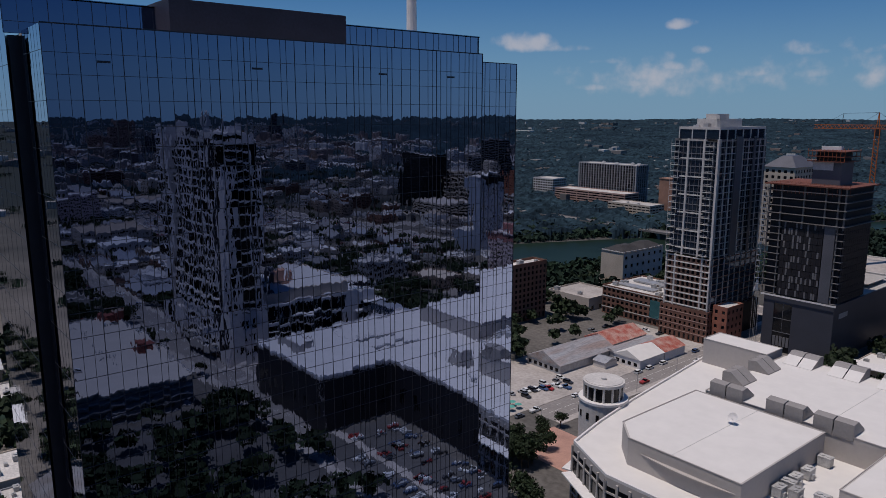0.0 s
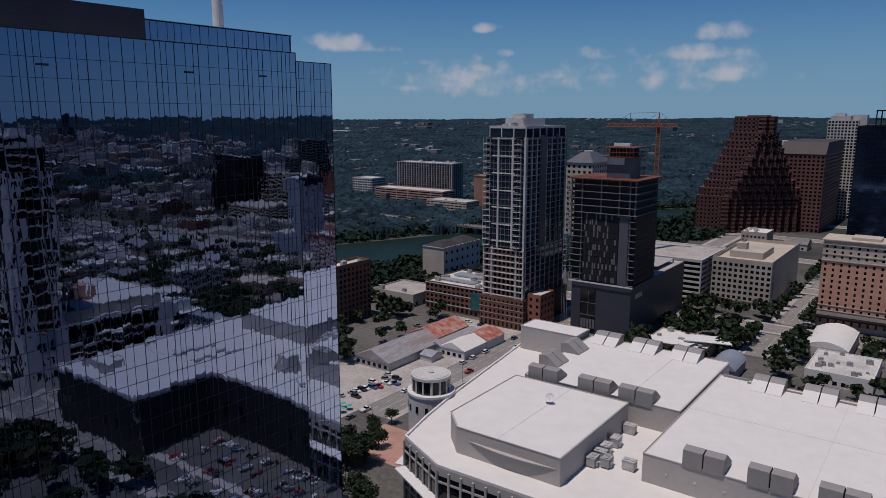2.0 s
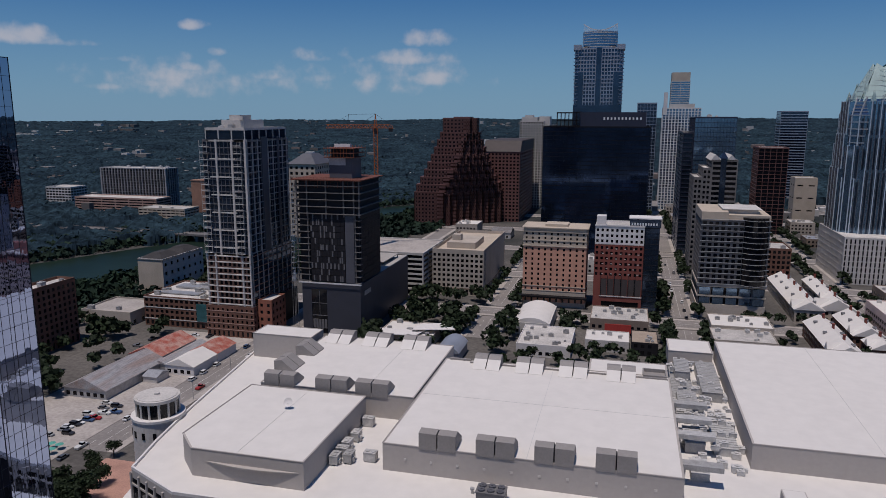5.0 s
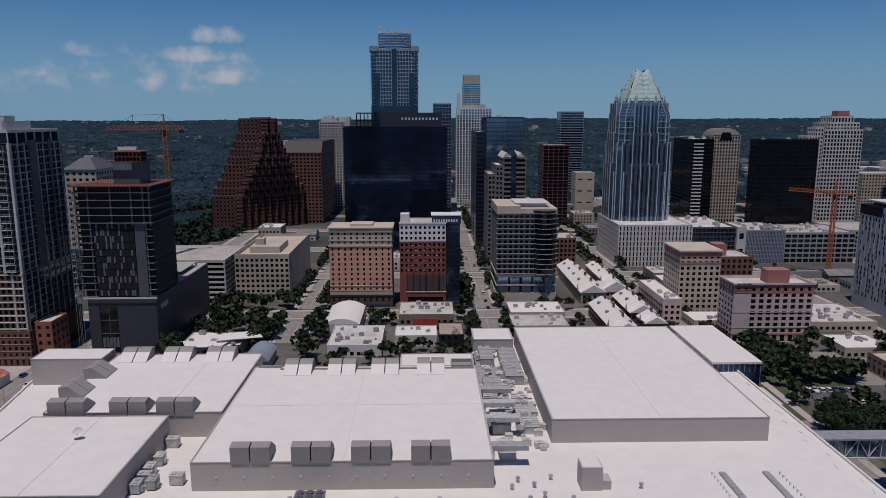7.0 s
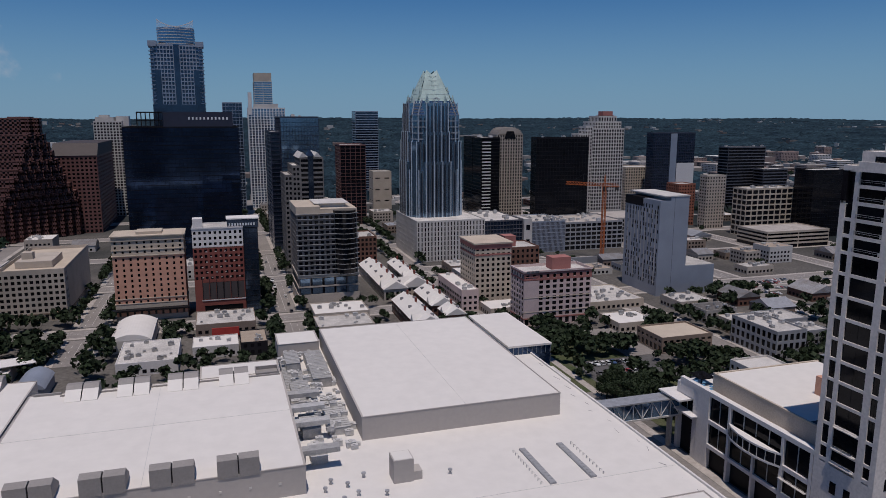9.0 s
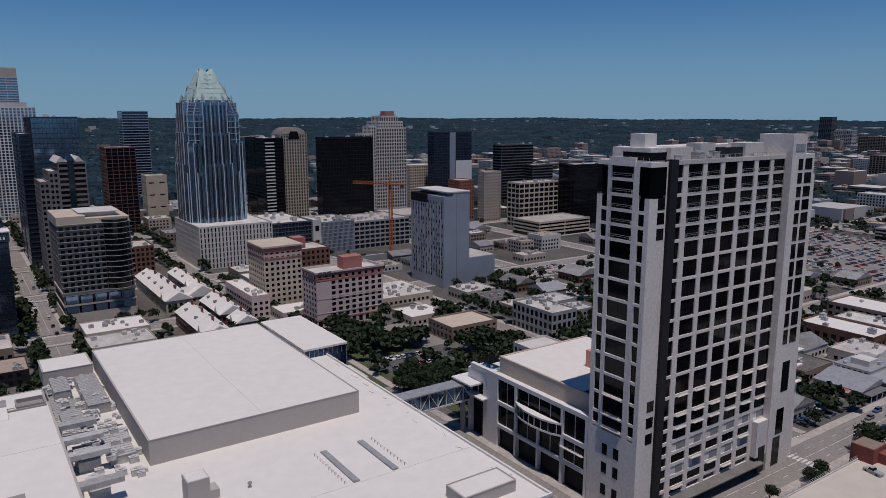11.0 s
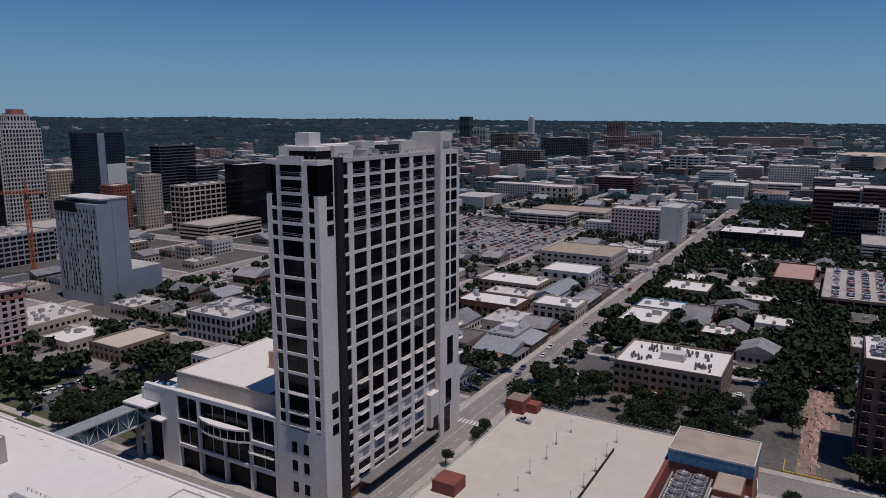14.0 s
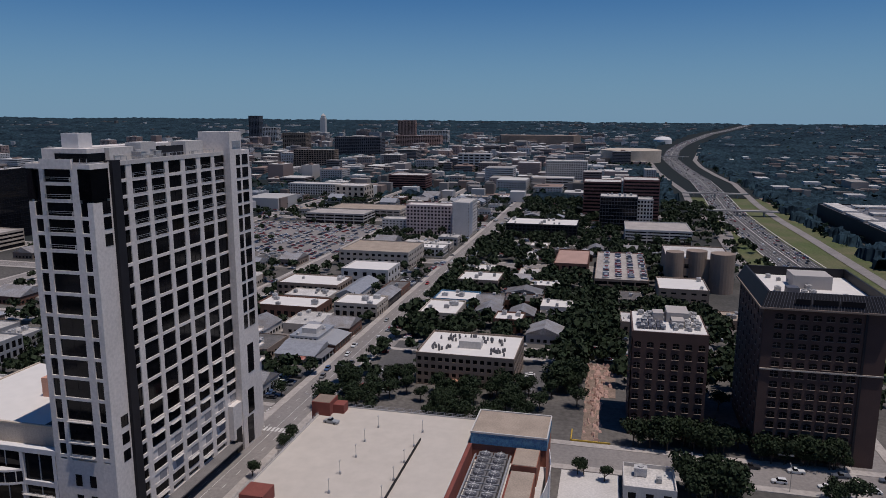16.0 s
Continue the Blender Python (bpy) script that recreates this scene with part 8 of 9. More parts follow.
def barrel(b, x0, x1, y0, y1, z, rise, material):
    """A round vaulted roof, its ridge along y."""
    g, n = Geo(), 14
    pts = [(x0 + (x1 - x0) * k / n, z + rise * math.sin(math.pi * k / n) ** 0.8) for k in range(n + 1)]
    for (a, c), (d, e) in zip(pts, pts[1:]):
        g.quad((a, y0, c), (d, y0, e), (d, y1, e), (a, y1, c))
        g.quad((a, y0, z - 0.1), (d, y0, z - 0.1), (d, y0, e), (a, y0, c))
    part("barrel_roof", g, material, b, "smooth vaulted roof")


barrel(lh, 0, 20, 0.2, 39.8, 6.1, 3.4, M_ROOF)
lv = low_house(-87, 322, 12, 20, 5, M_GREY, M_METAL, "grey shed under a round metal vault")
barrel(lv, -0.4, 12.4, -0.4, 20.4, 5.1, 3.6, M_SILVER)
pv = low_house(-124, 344, 30, 24, 5, M_TAN, M_ROOF, "low tan pavilion under slanting white awnings")
part("awning", Geo().prism([(-3, -6), (22, -3), (24, 6), (-2, 5)], 6.2, 6.5), M_WHITE, pv, "slanting white awning")
part("awning", Geo().prism([(18, 2), (40, 8), (36, 20), (20, 14)], 7.4, 7.7), M_WHITE, pv, "slanting white awning")
low_house(-50, 342, 27, 34, 5.8, M_WHITE, M_ROOF_OLD, "low white-roofed restaurant with a flat roof")
low_house(-16, 386, 31, 28, 9, M_BROWN, M_ROOF_OLD, "low building with a red front and cluttered roof")
part("red_front", Geo().box(8, 22, -0.4, 0, 2.5, 7), M_REDCANVAS, bpy.data.objects[[o.name for o in bpy.data.objects if o.get("label", "").startswith("low building with a red front")][-1]], "red painted front")
low_house(-17, 358, 22, 18, 5.5, M_LCONC, M_ROOF, "low white-roofed shop with a red canopy")
low_house(6, 356, 13, 22, 6.5, M_CHAR, M_GRAVEL, "low black-walled bar with a flat roof")
low_house(46, 366, 30, 22, 8, M_TAN, M_ROOF_OLD, "flat white-roofed block beside the street")
low_house(47, 389, 31, 24, 9, M_TAN, M_ROOF, "flat white-roofed block with roof units")
low_house(150, 384, 34, 20, 5, M_TAN, M_ROOF, "low white shed with a flat roof")
low_house(208, 380, 44, 40, 5, M_CREAM, M_ROOF_OLD, "low dusty-roofed workshop with a flat roof")
low_house(160, 455, 22, 34, 8, M_GREY, M_ROOF, "low open shed with a flat white roof")
# rows of gabled houses with white roofs
def gabled(x, y, w, d, h, wall, dormers, label):
    b = low_house(x, y, w, d, h, wall, M_ROOF, label, True)
    old = [c for c in b.children if c.name.startswith("pitched_roof")][0]
    old.data = Geo().prism([(-0.5, -0.5), (w + 0.5, -0.5), (w + 0.5, d + 0.5), (-0.5, d + 0.5)], h, h + w * 0.30, [(w / 2 - 0.1, -0.5), (w / 2 + 0.1, -0.5), (w / 2 + 0.1, d + 0.5), (w / 2 - 0.1, d + 0.5)]).mesh("pitched_roof", M_ROOF)
    part("gable_wall", Geo().prism([(0.2, -0.2), (w - 0.2, -0.2), (w - 0.2, 0.3), (0.2, 0.3)], h - 0.2, h + w * 0.29, [(w / 2 - 0.1, -0.2), (w / 2 + 0.1, -0.2), (w / 2 + 0.1, 0.3), (w / 2 - 0.1, 0.3)]), wall, b)
    rise = w * 0.30
    for j in range(dormers):
        y0 = d * (j + 0.3) / dormers
        if j == 0:
            part("cross_gable", Geo().prism([(-0.6, y0), (w / 2, y0), (w / 2, y0 + 6), (-0.6, y0 + 6)], h - 0.1, h + rise * 0.9, [(-0.6, y0 + 2.9), (w / 2, y0 + 2.9), (w / 2, y0 + 3.1), (-0.6, y0 + 3.1)]), M_ROOF, b)
        part("chimney", Geo().box(w * 0.5, w * 0.5 + 1.1, y0 + 6.5, y0 + 7.6, h + 1, h + rise + 2.0).box(w * 0.5 - 0.15, w * 0.5 + 1.25, y0 + 6.35, y0 + 7.75, h + rise + 2.0, h + rise + 2.3), M_BRICKRED, b)
        for side in (0.2, 0.72):
            part("dormer_window", Geo().box(w * side, w * side + 1.4, y0 + 3.0, y0 + 4.8, h + 0.6, h + rise * 0.62).prism([(w * side - 0.2, y0 + 2.8), (w * side + 1.6, y0 + 2.8), (w * side + 1.6, y0 + 5.0), (w * side - 0.2, y0 + 5.0)], h + rise * 0.62, h + rise * 0.62 + 0.8, [(w * side - 0.2, y0 + 3.8), (w * side + 1.6, y0 + 3.8), (w * side + 1.6, y0 + 4.0), (w * side - 0.2, y0 + 4.0)]), M_SLATE, b, "dark dormer window")


gabled(98, 440, 16, 86, 8, M_TAN, 5, "long gabled white-roofed row of town houses")
gabled(120, 468, 11, 58, 8, M_TAN, 3, "gabled white-roofed row of town houses")
gabled(111, 446, 22, 11, 7, M_CREAM, 1, "short gabled white-roofed town house")
gabled(97, 356, 15, 58, 8, M_DBRICK, 3, "brick row of gabled white-roofed town houses")
gabled(116, 392, 15, 40, 8, M_DBRICK, 3, "brick row of gabled white-roofed town houses")
gabled(118, 370, 12, 16, 8, M_DBRICK, 1, "short brick gabled white-roofed town house")
low_house(138, 402, 11, 50, 13, M_PINK, M_ROOF, "long brick block with a cluttered white roof")
# tin-roofed sheds by the rotunda street
M_TIN = mat("streaked_tin_roof", (0.36, 0.36, 0.37), 0.5, metal=0.2, scale=0.25, amount=0.25, fine=2.0, tint=(0.30, 0.22, 0.19), stretch=(1, 0.15, 1))
low_house(-229, 240, 21, 41, 4.2, M_METAL, M_TIN, "long corrugated grey shed with a streaked tin roof", "y")
low_house(-230, 283, 18, 29, 4.6, M_LCONC, M_REDROOF, "long shed with a rusty red roof", "y")
low_house(-211, 276, 6.5, 34, 4, M_METAL, M_TIN, "narrow pale shed with a tin roof", "y")
low_house(-203.5, 274, 15, 19, 4.6, M_WHITE, M_ROOF, "white gabled shed beside the street", "y")
low_house(-203.5, 294, 15, 17, 4.6, M_WHITE, M_REDROOF, "white shed with a rusty red roof", "y")
low_house(-206.5, 262, 7, 9, 3.0, M_LCONC, M_METAL, "small pale lean-to shed", True)
single("yard", Geo().box(-236, -189.5, 186, 336, -0.2, 0.1), M_PAVE, "pale dusty yard round the tin sheds", "yard", kind="structure")
# the patched-together corner shop north of the white hotel
cs = thing("corner_shop", "patched low corner shop with grey stepped tin roofs", "shop", (306, 131.5, 0), "low shops north of the hotel")
FOOT.append((306, 345, 131.5, 156))
part("rear_wall", Geo().box(17, 39, 9, 24.5, -0.2, 7.6), M_LCONC, cs)
part("rear_roof", Geo().box(16.8, 39.2, 8.8, 24.7, 7.6, 7.9), M_METAL, cs)
part("upper_box", Geo().box(22, 30, 12, 20, 7.9, 10.6), M_LCONC, cs)
part("upper_box", Geo().box(31, 37, 15, 22, 7.9, 9.8), M_GREY, cs)
part("front_wall", Geo().box(0, 17, 4, 24.5, -0.2, 4.0), M_TAN, cs)
part("tin_slope", Geo().prism([(-0.5, 3.6), (17, 3.6), (17, 24.9), (-0.5, 24.9)], 4.0, 6.4, [(13, 3.6), (17, 3.6), (17, 24.9), (13, 24.9)]), M_METAL, cs)
part("side_wall", Geo().box(17, 39, 0, 9, -0.2, 4.4), M_DBRICK, cs)
part("side_roof", Geo().prism([(16.6, -0.6), (39.4, -0.6), (39.4, 9), (16.6, 9)], 4.4, 6.0, [(16.6, 7.4), (39.4, 7.4), (39.4, 9), (16.6, 9)]), M_GREY, cs)
part("awning", Geo().prism([(-3, 8), (0, 8), (0, 17), (-3, 17)], 2.8, 3.6, [(-0.5, 8), (0, 8), (0, 17), (-0.5, 17)]), M_REDROOF, cs, "faded red awning")
part("porch_roof", Geo().box(0, 16, 0, 4, 3.0, 3.25), M_PANELGREY, cs)
for k in range(4):
    part("porch_post", shared(("shop_post",), lambda: Geo().box(-0.12, 0.12, -0.12, 0.12, 0, 3.0), M_WHITE), M_WHITE, cs, at=(1 + k * 4.6, 0.3, 0))
g = Geo()
for k in range(6):
    g.box(18 + k * 3.5, 20.2 + k * 3.5, -0.06, 0.05, 1, 3.4).box(16.94, 17.05, 10 + k * 2.4, 11.4 + k * 2.4, 5.2, 6.9)
part("window", g, M_GLASS, cs, kind="stuff")
roof_units(cs, 16, 40, 8, 25, 7.9, 9, random.Random(3), (1.2, 2.6), small=True)

# sheds and workshops packed behind the brown office and along the wide street
M_SHED = mat("dull_tin_roof", (0.27, 0.265, 0.27), 0.55, metal=0.15, scale=0.2, amount=0.25, fine=1.6, tint=(0.19, 0.165, 0.15), per="object", spread=0.3)
M_TAR = mat("tarred_roof", (0.13, 0.12, 0.115), 0.9, scale=0.15, amount=0.25, fine=1.0, per="object", spread=0.25)
for x, y, w, d, h, wall, roof, label, pitch in [
        (398, 60, 17, 15, 5.0, M_BROWN, M_SHED, "low workshop with a dull tin roof", True), (416, 61, 20, 17, 5.0, M_DBRICK, M_SHED, "low workshop with a dull tin roof", "y"), (438, 66, 9, 15, 4.0, M_GREY, M_TAR, "small shed with a tarred roof", False),
        (428, 38, 19, 24, 5.0, M_DBRICK, M_TAR, "long dark shed behind the workshops", False), (450, 40, 14, 24, 4.6, M_GREY, M_SHED, "long shed with a dull tin roof", True), (468, 30, 15, 20, 6.2, M_BROWN, M_ROOF, "brown shed with a white roof", False),
        (418, 18, 18, 20, 5.4, M_LCONC, M_ROOF, "low store with a white roof", False), (362, 21, 17, 19, 5.4, M_TAUPE, M_SHED, "low taupe shed with a tin roof", True), (486, 50, 18, 14, 5.0, M_BROWN, M_SHED, "low workshop with a dull tin roof", "y"),
        (400, 40, 16, 15, 4.4, M_DBRICK, M_SHED, "low brick shed with a tin roof", True), (398, 22, 14, 15, 4.4, M_TAN, M_TAR, "low tan shed with a tarred roof", False),
        (416, 153.5, 44, 14.5, 6.0, M_LCONC, M_METAL, "long white hall with a bright tin roof", True), (411, 132, 30, 13, 5.0, M_CHAR, M_SHED, "low dark-fronted shop with a tin roof", True), (442, 132, 22, 14, 4.6, M_DBRICK, M_TAR, "low brick shop with a tarred roof", False),
        (404, 168, 19, 30, 6.4, M_TAN, M_ROOF_OLD, "tan shop with a weathered flat roof", False), (347, 133, 20, 16, 6.0, M_DBRICK, M_SHED, "brick corner shop with a tin roof", "y"), (348, 152, 26, 20, 5.6, M_TAN, M_ROOF_OLD, "tan shop with a weathered flat roof", False),
        (306, 160, 24, 20, 5.0, M_BROWN, M_TAR, "low brown shop with a tarred roof", False), (333, 176, 22, 18, 5.6, M_LCONC, M_SHED, "pale shop with a tin roof", True)]:
    low_house(x, y, w, d, h, wall, roof, label, pitch)

# the scattered blocks
WALLS = [M_TAN, M_BROWN, M_DBRICK, M_LCONC, M_CREAM, M_GREY, M_CONC]
DESC = ["tan", "brown", "dark brick", "pale concrete", "cream", "grey", "concrete"]
ROOFS = [M_ROOF, M_ROOF_OLD, M_ROOF_OLD, M_GRAVEL, M_METAL, M_SHED, M_SHED, M_TAR]


def scatter(x0, x1, y0, y1, step, keep, hmin, hmax, size):
    x = x0
    while x < x1:
        y = y0
        while y < y1:
            w, d = rnd.uniform(*size), rnd.uniform(*size)
            px, py = x + rnd.uniform(0, step - 4) * 0.4, y + rnd.uniform(0, step - 4) * 0.4
            if rnd.random() < keep and not any(a - 2 < px + w and px - 2 < b and c - 2 < py + d and py - 2 < e for a, b, c, e in FOOT) and not any(a - 4 < px + w and px - 4 < b and c - 4 < py + d and py - 4 < e for a, b, c, e in ROADS) and not near_lake(px, py, 70) and not near_highway(px + w / 2, py, 72):
                i = rnd.randrange(7)
                roof = rnd.choice(ROOFS)
                if roof in (M_SHED, M_METAL) and max(w, d) < 25:
                    low_house(px, py, w, d, min(hmax, 5.5), WALLS[i], roof, "low %s building with a pitched tin roof" % DESC[i], rnd.choice((True, "y")))
                else:
                    low_house(px, py, w, d, rnd.uniform(hmin, hmax), WALLS[i], roof, "low %s building with a flat roof" % DESC[i])
            y += step
        x += step


scatter(258, 520, 132, 420, 25, 0.8, 4, 8, (14, 24))
scatter(520, 1000, 132, 224, 27, 0.75, 4, 9, (14, 24))
scatter(745, 1000, 236, 420, 30, 0.75, 5, 11, (16, 27))
scatter(345, 900, 20, 112, 27, 0.62, 4, 7, (12, 21))
scatter(345, 1000, -118, 14, 30, 0.55, 4, 9, (12, 22))
scatter(345, 560, 432, 570, 27, 0.85, 5, 14, (14, 25))
scatter(206, 262, 300, 408, 26, 0.8, 4, 7, (15, 24))
scatter(205, 345, 440, 562, 27, 0.8, 4, 9, (14, 24))
scatter(160, 560, 440, 900, 38, 0.6, 6, 16, (18, 30))
scatter(-260, 40, 545, 900, 42, 0.5, 6, 13, (18, 30))
scatter(560, 900, 430, 900, 42, 0.55, 6, 20, (18, 34))
scatter(-420, -150, -20, 100, 36, 0.6, 4, 7, (14, 24))
# farther north: the blocks of the campus and the hospitals, walls and flat roofs
far_walls, far_roofs, far_bands = Geo(), Geo(), Geo()
x = 900
while x < 3000:
    y = -90
    while y < 1500:
        w, d = rnd.uniform(16, 55), rnd.uniform(16, 50)
        px, py = x + rnd.uniform(0, 14), y + rnd.uniform(0, 14)
        h = rnd.choice((5, 7, 9, 12, 16, 20, 26)) * rnd.uniform(0.8, 1.15)
        if rnd.random() < (0.8 if py > 80 else 0.5) * (1 if x < 2200 else 0.6) and noise.noise((px / 300, py / 300, 5)) > -0.2 and free(px + w / 2, py + d / 2, 28) and not near_highway(px, py + d / 2, 85) and not on_road(px + w / 2, py + d / 2, 26):
            z = ground_height(px, py)
            far_walls.box(px, px + w, py, py + d, z - 3, z + h)
            far_roofs.box(px + 0.5, px + w - 0.5, py + 0.5, py + d - 0.5, z + h, z + h + 0.3)
            if rnd.random() < 0.6:
                far_roofs.box(px + w * 0.3, px + w * 0.6, py + d * 0.3, py + d * 0.55, z + h + 0.3, z + h + 3.5)
            k = z + 1.8
            style = rnd.random()
            while k + 1.6 < z + h and style < 0.8:
                if style < 0.3:
                    far_bands.box(px - 0.1, px + w * 0.98, py - 0.1, py + d * 0.98, k, k + 1.1)
                else:
                    for q in range(int(d / 4.5)):
                        far_bands.box(px - 0.1, px + 0.5, py + 1.5 + q * 4.5, py + 3.6 + q * 4.5, k, k + 1.5)
                    for q in range(int(w / 4.5)):
                        far_bands.box(px + 1.5 + q * 4.5, px + 3.6 + q * 4.5, py - 0.1, py + 0.5, k, k + 1.5)
                k += 3.6
        y += rnd.uniform(42, 62)
    x += rnd.uniform(46, 66)
single("far_block_walls", far_walls, palette("far_block_walls", [(0.32, 0.27, 0.245), (0.25, 0.185, 0.165), (0.42, 0.39, 0.37), (0.34, 0.245, 0.215), (0.52, 0.49, 0.47), (0.19, 0.16, 0.15)], 0.9, per="island"), "many far low blocks of the northern town", "buildings", kind="stuff")
single("far_block_roofs", far_roofs, palette("far_block_roofs", [(0.5, 0.48, 0.45), (0.3, 0.28, 0.26), (0.4, 0.37, 0.34), (0.58, 0.56, 0.53), (0.24, 0.17, 0.14)], 0.9, per="island"), "flat roofs of the far northern blocks", "roofs", kind="stuff")
single("far_block_windows", far_bands, M_GLASS2, "dark window bands of the far blocks", "windows", kind="stuff")

# ---------------------------------------------------------------- trees
def crown(rnd, r, h, n, size):
    """Leaf tufts on several lobes, with gaps and an uneven outline."""
    g = Geo()
    lobes = [(rnd.uniform(-0.45, 0.45) * r, rnd.uniform(-0.45, 0.45) * r, h * rnd.uniform(0.5, 0.85), r * rnd.uniform(0.4, 0.65)) for _ in range(7)]
    for _ in range(n):
        x, y, z, q = rnd.choice(lobes)
        d = Vector((rnd.gauss(0, 1), rnd.gauss(0, 1), rnd.gauss(0, 0.8) + 0.25)).normalized()
        c = Vector((x, y, z)) + Vector((d.x * q, d.y * q, d.z * q * 0.75)) * rnd.uniform(0.55, 1.08)
        if c.z < h * 0.22:
            continue
        u = (d + Vector((rnd.gauss(0, 0.6), rnd.gauss(0, 0.6), rnd.gauss(0, 0.6)))).normalized()
        a = u.orthogonal().normalized()
        b = u.cross(a)
        s = size * rnd.uniform(0.6, 1.3)
        t = rnd.uniform(0, 6.28)
        a, b = a * math.cos(t) + b * math.sin(t), b * math.cos(t) - a * math.sin(t)
        g.quad(c - a * s - b * s * 0.5, c + a * s * 0.2 - b * s * 0.9, c + a * s + b * s * 0.4, c - a * s * 0.3 + b * s * 0.9)
    return g


def trunk(rnd, h, r):
    g = Geo().cyl(0, 0, r, -0.2, h * 0.45, 7, r * 0.7)
    for k in range(5):
        a = 2 * math.pi * k / 5 + rnd.uniform(-0.4, 0.4)
        g.bar((0, 0, h * rnd.uniform(0.25, 0.42)), (math.cos(a) * h * 0.3, math.sin(a) * h * 0.3, h * rnd.uniform(0.6, 0.75)), r * 0.6)
    return g


TREES, FAR_CROWNS = [], []
for k in range(5):
    r_ = random.Random(300 + k)
    FAR_CROWNS.append(crown(r_, 4.8, 9.0, 108, 1.07))
    TREES.append((crown(r_, 4.6, 9.0, 950, 0.36).mesh("crown", M_LEAF), trunk(r_, 9.0, 0.28).mesh("trunk", M_BARK)))


SPOTS = []


def tree(x, y, s, rnd, label="leafy live oak beside the street"):
    SPOTS.append((x, y, s, rnd.randrange(5), rnd.uniform(0, 360), rnd.uniform(0.85, 1.15), label))


def plant():
    """The nearest trees stand as things of their own; the rest are one mesh."""
    SPOTS.sort(key=lambda q: math.hypot(q[0], q[1]) + (400 if q[0] < 112 and q[1] < 122 else 0))
    for x, y, s, k, turn, f, label in SPOTS[:300]:
        c, t = TREES[k]
        ob = thing("tree", label, "tree", (x, y, 0), "street trees", turn=turn)
        part("crown", c, M_LEAF, ob)
        part("trunk", t, M_BARK, ob)
        ob.scale = (s * f, s / f, s)
    far = Geo()
    for x, y, s, k, turn, f, label in SPOTS[300:]:
        m = Matrix.Translation((x, y, 0)) @ Matrix.Rotation(radians(turn), 4, "Z") @ Matrix.Diagonal((s * f, s / f, s, 1))
        v = FAR_CROWNS[k]
        i = len(far.v)
        far.v += [tuple(m @ Vector(q)) for q in v.v]
        far.f += [tuple(j + i for j in q) for q in v.f]
    single("town_trees", far, M_LEAF, "dark green trees between the town blocks", "trees", kind="stuff")


FOOT += [(508, 738, 236, 384), (254, 336, -4, 7)]
rnd = random.Random(9)
for cx in (35, -74, 143):
    y = 356
    while y < 900:
        for s in (-9.5, 9.5):
            if rnd.random() < (0.97 if cx == 35 else 0.75) and free(cx + s, y, 1) and not any(abs(y - c) < 12 for c in (420, 528, 637, 748, 858)):
                tree(cx + s + rnd.uniform(-0.8, 0.8), y + rnd.uniform(-2, 2), rnd.uniform(0.75, 1.1), rnd)
        y += 7.0


def grove(x0, x1, y0, y1, n, s0, s1, label="dense dark green tree"):
    k = tries = 0
    while k < n and tries < n * 8:
        tries += 1
        x, y = rnd.uniform(x0, x1), rnd.uniform(y0, y1)
        if free(x, y, 2.5) and not on_road(x, y, 1.5) and not near_lake(x, y, 53):
            tree(x, y, rnd.uniform(s0, s1), rnd, label)
            k += 1


grove(126, 165, 225, 262, 10, 0.8, 1.2)      # park beside the north hall
FOOT += [(162, 198, 274, 297), (206, 244, 290, 322), (190, 208, 312, 340)]
grove(130, 246, 214, 300, 80, 0.6, 1.1, "park tree beside a small car park")
grove(134, 250, 300, 358, 46, 0.8, 1.2)
grove(240, 340, 200, 400, 70, 0.8, 1.2)
grove(-134, -84, 262, 440, 70, 0.8, 1.25)
grove(-160, -90, 270, 300, 8, 0.7, 1.0)
grove(-64, 26, 262, 412, 60, 0.7, 1.1)
grove(44, 140, 306, 440, 40, 0.6, 1.0)
grove(-178, -132, 128, 172, 34, 0.9, 1.3, "leafy tree on the plaza below the arcade")
grove(-128, -80, 110, 140, 22, 0.9, 1.3, "leafy tree on the plaza below the arcade")
grove(-172, -160, 175, 200, 4, 0.6, 0.9)
grove(-275, -232, 195, 250, 34, 0.9, 1.4)
grove(-290, -230, 250, 335, 16, 0.8, 1.2)
grove(-330, -262, 290, 335, 16, 0.8, 1.2)
grove(150, 235, 100, 112, 5, 0.6, 0.8)
grove(252, 292, 26, 110, 44, 0.7, 1.1)
grove(294, 345, 82, 87, 8, 0.6, 0.8)
grove(252, 392, 106, 113, 22, 0.6, 0.8)
grove(272, 420, 8, 22, 42, 0.9, 1.35, "dense dark tree beside the brown office")
grove(340, 460, -8, 34, 60, 0.9, 1.3)
grove(292, 400, -60, -8, 60, 0.8, 1.3)
grove(250, 262, -56, -12, 16, 0.8, 1.2, "dark leafy tree before the brick tower")
grove(249, 253, -90, -54, 8, 0.7, 0.9, "dark leafy tree before the brick tower")
grove(214, 228, -44, -27, 7, 0.9, 1.3)
grove(214, 228, -110, -70, 7, 0.8, 1.1)
grove(292, 345, -10, 22, 16, 0.8, 1.2)
grove(330, 520, 24, 112, 90, 0.6, 1.0)
grove(400, 480, -60, -8, 40, 0.7, 1.2)
grove(700, 1000, -60, 112, 150, 0.7, 1.2)
grove(500, 1000, -125, -60, 110, 0.7, 1.2)
grove(292, 420, -130, -40, 60, 0.8, 1.2)
grove(260, 420, 132, 300, 40, 0.6, 1.0)
grove(430, 700, -60, 400, 110, 0.7, 1.2)
grove(218, 228, -4, 8, 3, 0.5, 0.7)
grove(128, 140, 130, 200, 8, 0.5, 0.7, "small tree before the hotel podium")

